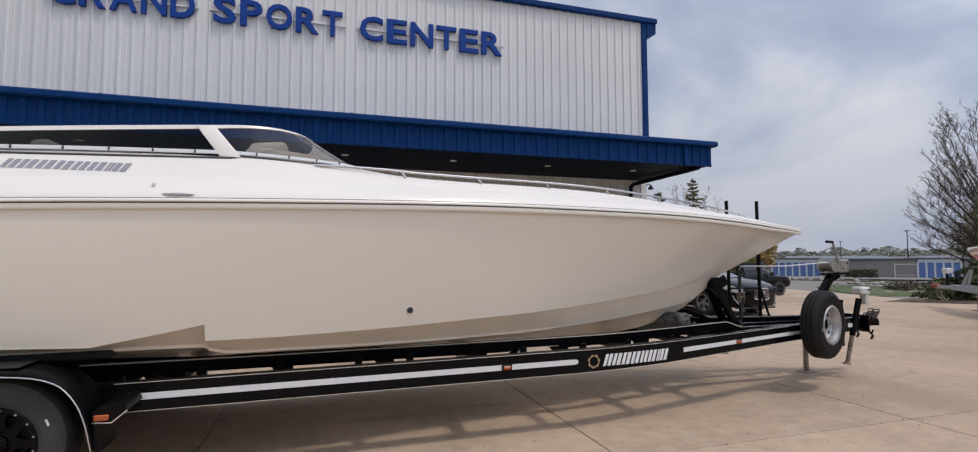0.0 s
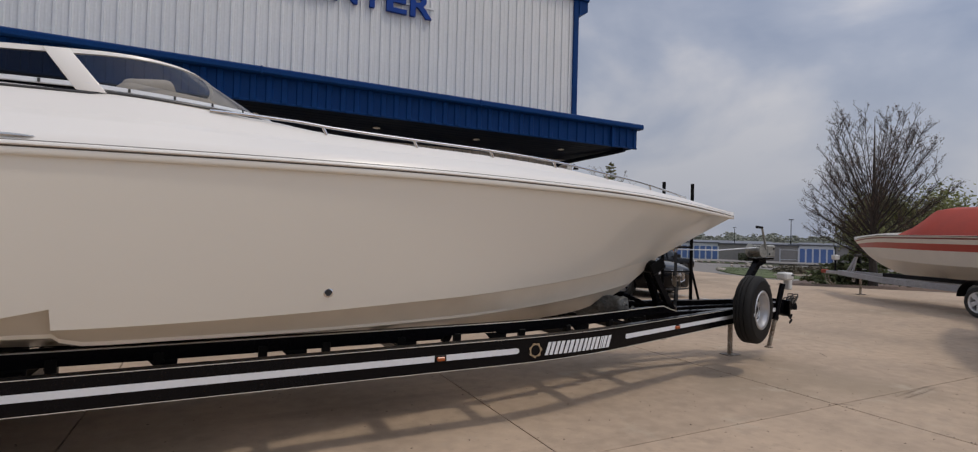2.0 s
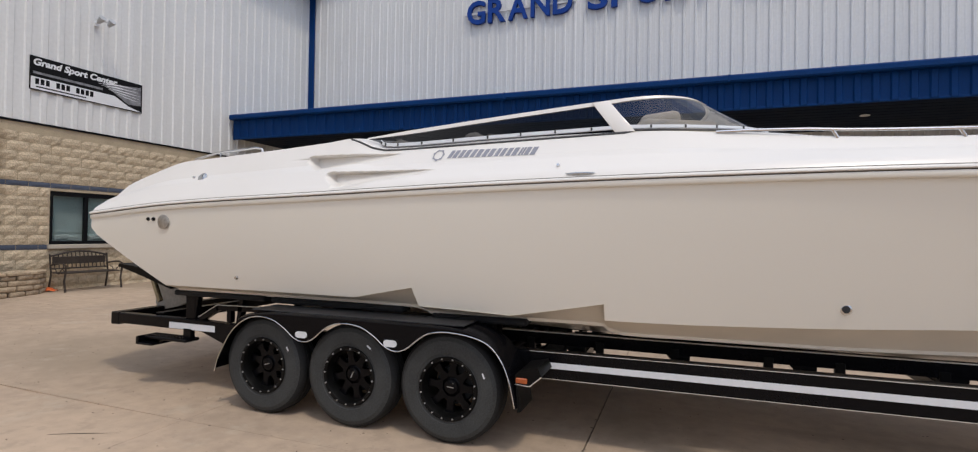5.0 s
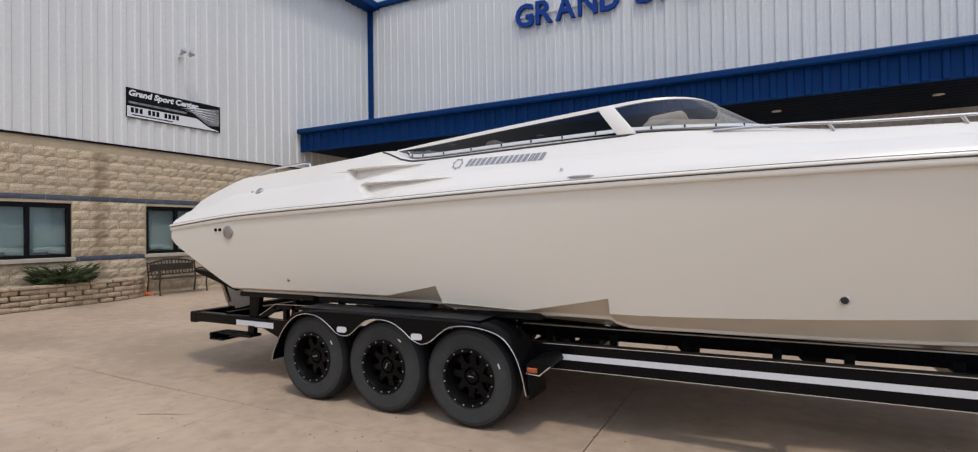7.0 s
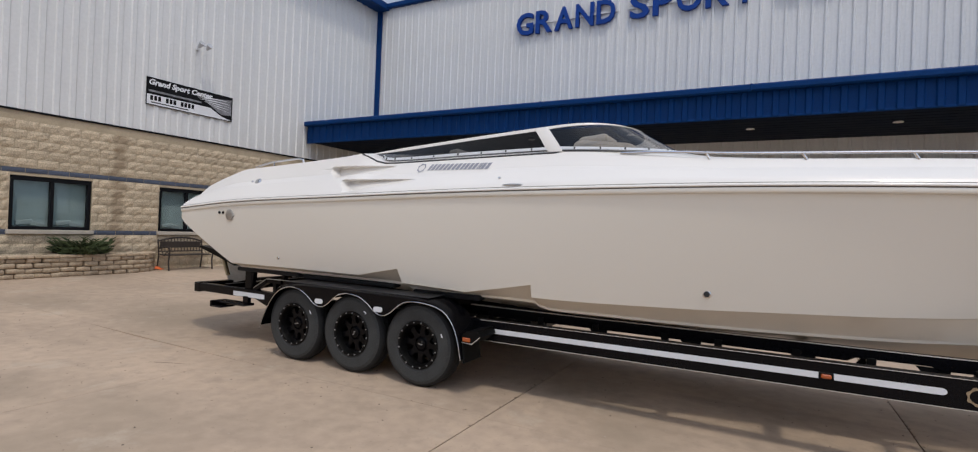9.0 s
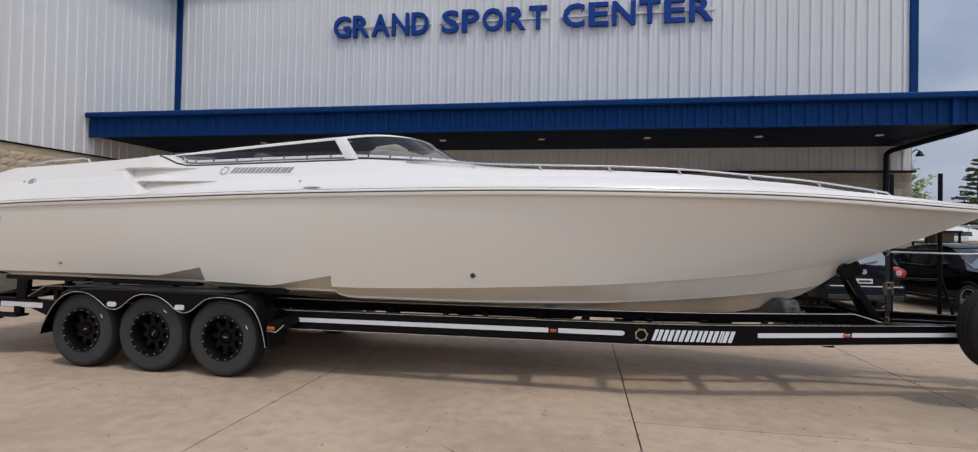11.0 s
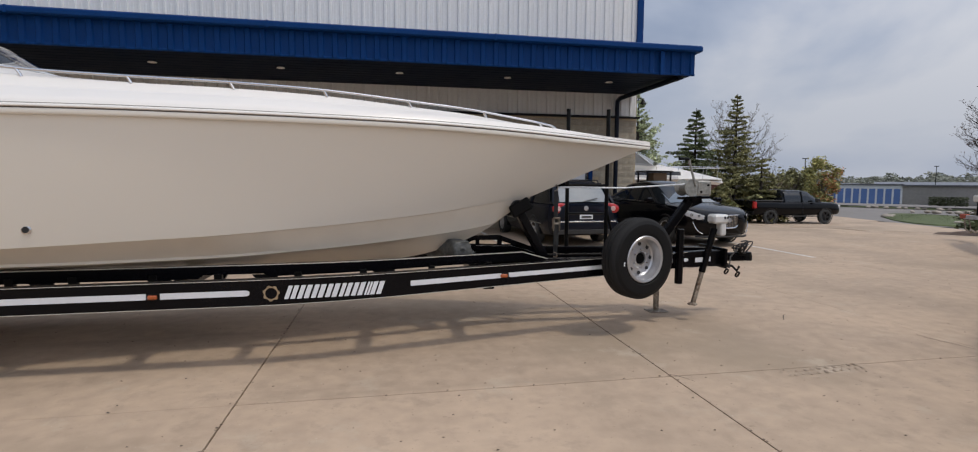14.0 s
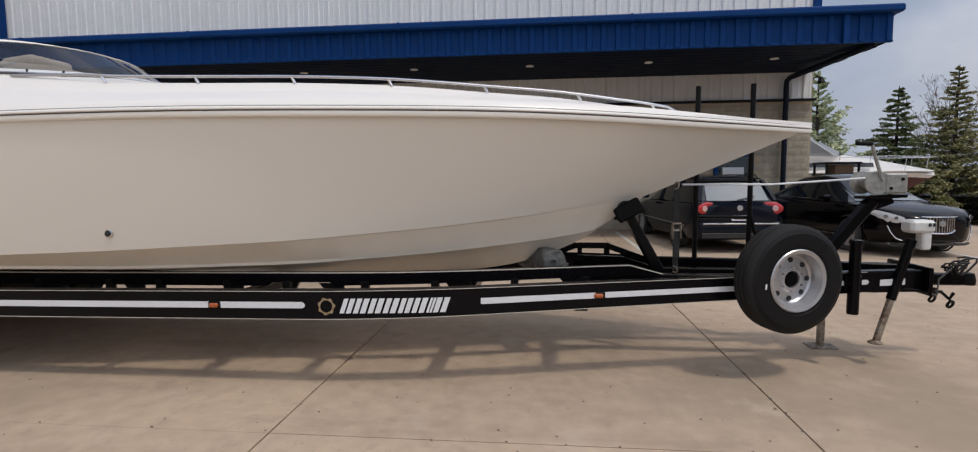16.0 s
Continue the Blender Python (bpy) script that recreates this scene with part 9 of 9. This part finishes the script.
COURSES = []
z = 0.02
while z < 3.6:
    if abs(z - 1.02) < 0.09 and not any(c[1] for c in COURSES):
        COURSES.append((z, True))
        z += 0.11
    elif z > 2.2 and sum(1 for c in COURSES if c[1]) == 1:
        COURSES.append((z, True))
        z += 0.11
    else:
        COURSES.append((z, False))
        z += 0.20
for row, (z, band) in enumerate(COURSES):
    h = 0.10 if band else 0.19
    if z + h > 3.63:
        continue
    y = -14.0 + (0.2 if row % 2 else 0.0)
    while y < 15.9:
        w = 0.39
        near = 5.6 < y < 11.2 and z > 0.3
        if clear_of(y, z, w, h):
            put_block(random.choice(band_blocks if band else tan_blocks), pose(LEFT_X - 0.012, y, z, 0, 0, 90), wall_office, near, 1.0, band)
        else:
            for y0 in (4.95, 8.0):
                if y < y0 - 0.10 and y + w > y0:
                    put_block(random.choice(band_blocks if band else tan_blocks), pose(LEFT_X - 0.012, y, z, 0, 0, 90), wall_office, near, (y0 - 0.008 - y) / w, band)
                if y < y0 + 1.50 and y + w > y0 + 1.60:
                    put_block(random.choice(band_blocks if band else tan_blocks), pose(LEFT_X - 0.012, y0 + 1.508, z, 0, 0, 90), wall_office, near, (y + w - y0 - 1.508) / w, band)
        y += 0.40
tagged(part("far_blocks", rest, M_BLOCK, wall_office), kind="stuff")
tagged(part("far_band_blocks", rest_band, M_BAND, wall_office, "blue-grey glazed band"), kind="stuff")
rest = B()
for row in range(17):
    z = 0.02 + 0.20 * row
    x = -12.2 + (0.2 if row % 2 else 0.0)
    while x < RIGHT_X - 0.1:
        if not (8.72 < x + 0.39 and x < 9.78 and z < 2.14):
            near = x > 7.6
            put_block(random.choice(grey_blocks), pose(x, WALL_Y + 0.012, z), wall_front, near, min(1.0, (RIGHT_X - x) / 0.40))
        x += 0.40
tagged(part("far_blocks", rest, M_BLOCKGREY, wall_front), kind="stuff")
rest = B()
for row in range(17):
    for k in range(14):
        put_block(grey_blocks[(row + k) % 5], pose(RIGHT_X - 0.006, WALL_Y + 0.25 + 0.4 * k, 0.02 + 0.2 * row, 0, 0, 90), wall_front, False)
tagged(part("side_blocks", rest, M_BLOCKGREY, wall_front), kind="stuff")

# ---- concrete slabs ----
random.seed(8)
lot = thing("pavement", "weathered tan concrete lot of large cast slabs", "pavement", kind="structure")
JX = [2.48 + 3.08 * k for k in range(-9, 14)]
JY = [3.80 + 3.08 * k for k in range(-7, 15)]
WIDEJ = (-0.60, 2.48, 5.56)


for i in range(len(JX) - 1):
    for j in range(len(JY) - 1):
        x0, x1, y0, y1 = JX[i], JX[i + 1], JY[j], JY[j + 1]
        if x1 < LEFT_X:
            continue
        if y0 > WALL_Y - 0.2 and x0 < RIGHT_X - 1:
            continue
        cx, cy = (x0 + x1) / 2, (y0 + y1) / 2
        if not ((cx + cy <= 63.0 and x0 <= 34.0) or (27.0 < cy < 46.0 and 24.0 < cx and x0 < lot_edge(y0) - 0.3)):
            continue
        gx = [0.006 if abs(e - round((e + 0.60) / 3.08) * 3.08 + 0.60) < 0.01 and any(abs(e - w) < 0.02 for w in WIDEJ) else 0.0018 for e in (x0, x1)]
        gy = [0.0035 if abs(e - 3.80) < 0.02 and x0 > 1.0 else 0.0012 for e in (y0, y1)]
        b = B()
        n = 6
        ax, bx, ay, by = x0 + gx[0], x1 - gx[1], y0 + gy[0], y1 - gy[1]
        by = min(by, WALL_Y) if x0 < RIGHT_X - 1 else by
        top = [[(min(ax + (bx - ax) * u / n, lot_edge(ay + (by - ay) * v / n)), ay + (by - ay) * v / n) for u in range(n + 1)] for v in range(n + 1)]
        loft(b, [[(x, y, rise(x, y) + land(x, y) + (-0.004 if u in (0, n) or v in (0, n) else 0.0)) for u, (x, y) in enumerate(r)] for v, r in enumerate(top)])
        bmesh.ops.recalc_face_normals(b, faces=b.faces)
        rim = [(ax, ay), (min(bx, lot_edge(ay)), ay), (min(bx, lot_edge(by)), by), (ax, by), (ax, ay)]
        loft(b, [[(x, y, rise(x, y) + land(x, y) - 0.004) for x, y in rim], [(x, y, rise(x, y) + land(x, y) - 0.05) for x, y in rim]])
        me = mesh_of("slab", b, M_CONC)
        ob = new("slab", me)
        ob.parent = lot
b = B()
for i in range(40):
    for j in range(24):
        x0, y0 = -16 + i, -10 + 1.1 * j
        if y0 + 1.1 < WALL_Y + 0.2 and x0 + 1 < 20:
            b.faces.new([b.verts.new((x, y, rise(x, y) + land(x, y) - 0.022)) for x, y in ((x0, y0), (x0 + 1, y0), (x0 + 1, y0 + 1.1), (x0, y0 + 1.1))])
bmesh.ops.remove_doubles(b, verts=b.verts, dist=0.001)
part("joint_filler", b, M_JOINT, lot, "dark joint filler")
# painted bay lines
M_PAINT = material("worn_white_paint", (0.62, 0.60, 0.55), 0.8, vary=0.2, scale=6, bump=0.002)
for x in (6.05, 8.88, 11.70):
    b = B()
    y = 9.2
    while y < 15.6:
        loft(b, [[(x - 0.05, y, land(x, y) + 0.003), (x + 0.05, y, land(x, y) + 0.003)], [(x - 0.05 + 0.004, y + 0.78, land(x, y + 0.78) + 0.003), (x + 0.05, y + 0.78, land(x, y + 0.78) + 0.003)]])
        y += 0.8
    tagged(part("bay_line", b, M_PAINT), "worn white painted parking line", "road marking", "painted bay lines", "structure")

# hairline cracks and litter
rng = random.Random(77)
M_CRACK = material("crack_dirt", (0.07, 0.055, 0.042), 0.95, vary=0.3, bump=0.0)
for (x, y, a, ln) in ((-4.3, 3.2, 0.5, 0.5), (5.55, 3.84, -0.9, 0.22), (8.5, 4.43, -1.6, 0.62), (-5.6, 1.9, 0.2, 0.8), (1.4, 2.7, 2.4, 0.5), (7.6, 5.1, 0.6, 0.35)):
    b = B()
    px, py = x, y
    rows = []
    steps = 14
    for i in range(steps + 1):
        w = 0.004 * math.sin(math.pi * min(1, 0.12 + i / steps)) + 0.001
        rows.append([(px - w * math.sin(a), py + w * math.cos(a), rise(px, py) + 0.002), (px + w * math.sin(a), py - w * math.cos(a), rise(px, py) + 0.002)])
        a += rng.uniform(-0.16, 0.16)
        px += math.cos(a) * ln / steps
        py += math.sin(a) * ln / steps
    loft(b, rows)
    part("crack", b, M_CRACK, lot, "thin dark crack")
# dried tyre prints across the joint
M_PRINT = material("dried_mud_print", (0.375, 0.292, 0.215), 0.95, vary=0.25, scale=9, bump=0.002)
prints = B()
for k in range(22):
    u = k % 11
    px, py = 6.45 + 0.072 * u + rng.uniform(-0.01, 0.01), 3.655 + 0.006 * u + (0.075 if k > 10 else 0.0)
    s = rng.uniform(0.5, 1.0)
    a = 0.9 + 0.05 * u
    ca2, sa2 = math.cos(a), math.sin(a)
    prints.faces.new([prints.verts.new((px + (q * ca2 - r * sa2) * s, py + (q * sa2 + r * ca2) * s, 0.0025)) for q, r in ((-0.03, -0.012), (0.03, -0.014), (0.034, 0.010), (-0.026, 0.013))])
for k in range(45):
    px, py = 6.6 + abs(rng.gauss(0, 0.9)), 3.2 + rng.gauss(0, 0.3)
    w, h = rng.uniform(0.006, 0.035), rng.uniform(0.004, 0.010)
    a = rng.uniform(-0.5, 0.3)
    prints.faces.new([prints.verts.new((px + w * math.cos(a) * math.cos(t) - h * math.sin(a) * math.sin(t), py + w * math.sin(a) * math.cos(t) + h * math.cos(a) * math.sin(t), 0.0025)) for t in (0, 0.9, 1.9, 3.1, 4.0, 5.2)])
tagged(part("tyre_print", prints, M_PRINT), "faint dried tyre prints and scuffs on the concrete", "tyre print", kind="stuff")
M_GRIT = material("brown_grit", (0.19, 0.145, 0.11), 0.95, vary=0.4, scale=3, bump=0.0)
litter = B()
JLINES = [("x", e) for e in (-0.60, 2.48, 5.56)] + [("y", 3.80)]
for n in range(3000):
    px, py = rng.uniform(-9, 13), rng.uniform(1.2, 9.5)
    s = 0.0022 / max(0.17, rng.random()) ** 0.9
    if n % 16 == 0:
        way, e = JLINES[rng.randrange(4)]
        if way == "x":
            px = e + rng.gauss(0, 0.008)
        else:
            py = e + rng.gauss(0, 0.008)
        s = rng.uniform(0.004, 0.014)
    a = rng.uniform(0, 6.28)
    z = rise(px, py) + 0.002
    vs = [litter.verts.new((px + s * rng.uniform(0.6, 1.2) * math.cos(a + k * 1.57), py + s * rng.uniform(0.4, 1.0) * math.sin(a + k * 1.57), z)) for k in range(4)]
    top = litter.verts.new((px, py, z + s * 0.5))
    for k in range(4):
        litter.faces.new((vs[k], vs[(k + 1) % 4], top))
tagged(part("grit", litter, M_GRIT), "dark grit and leaf specks on the concrete", "grit", kind="stuff")
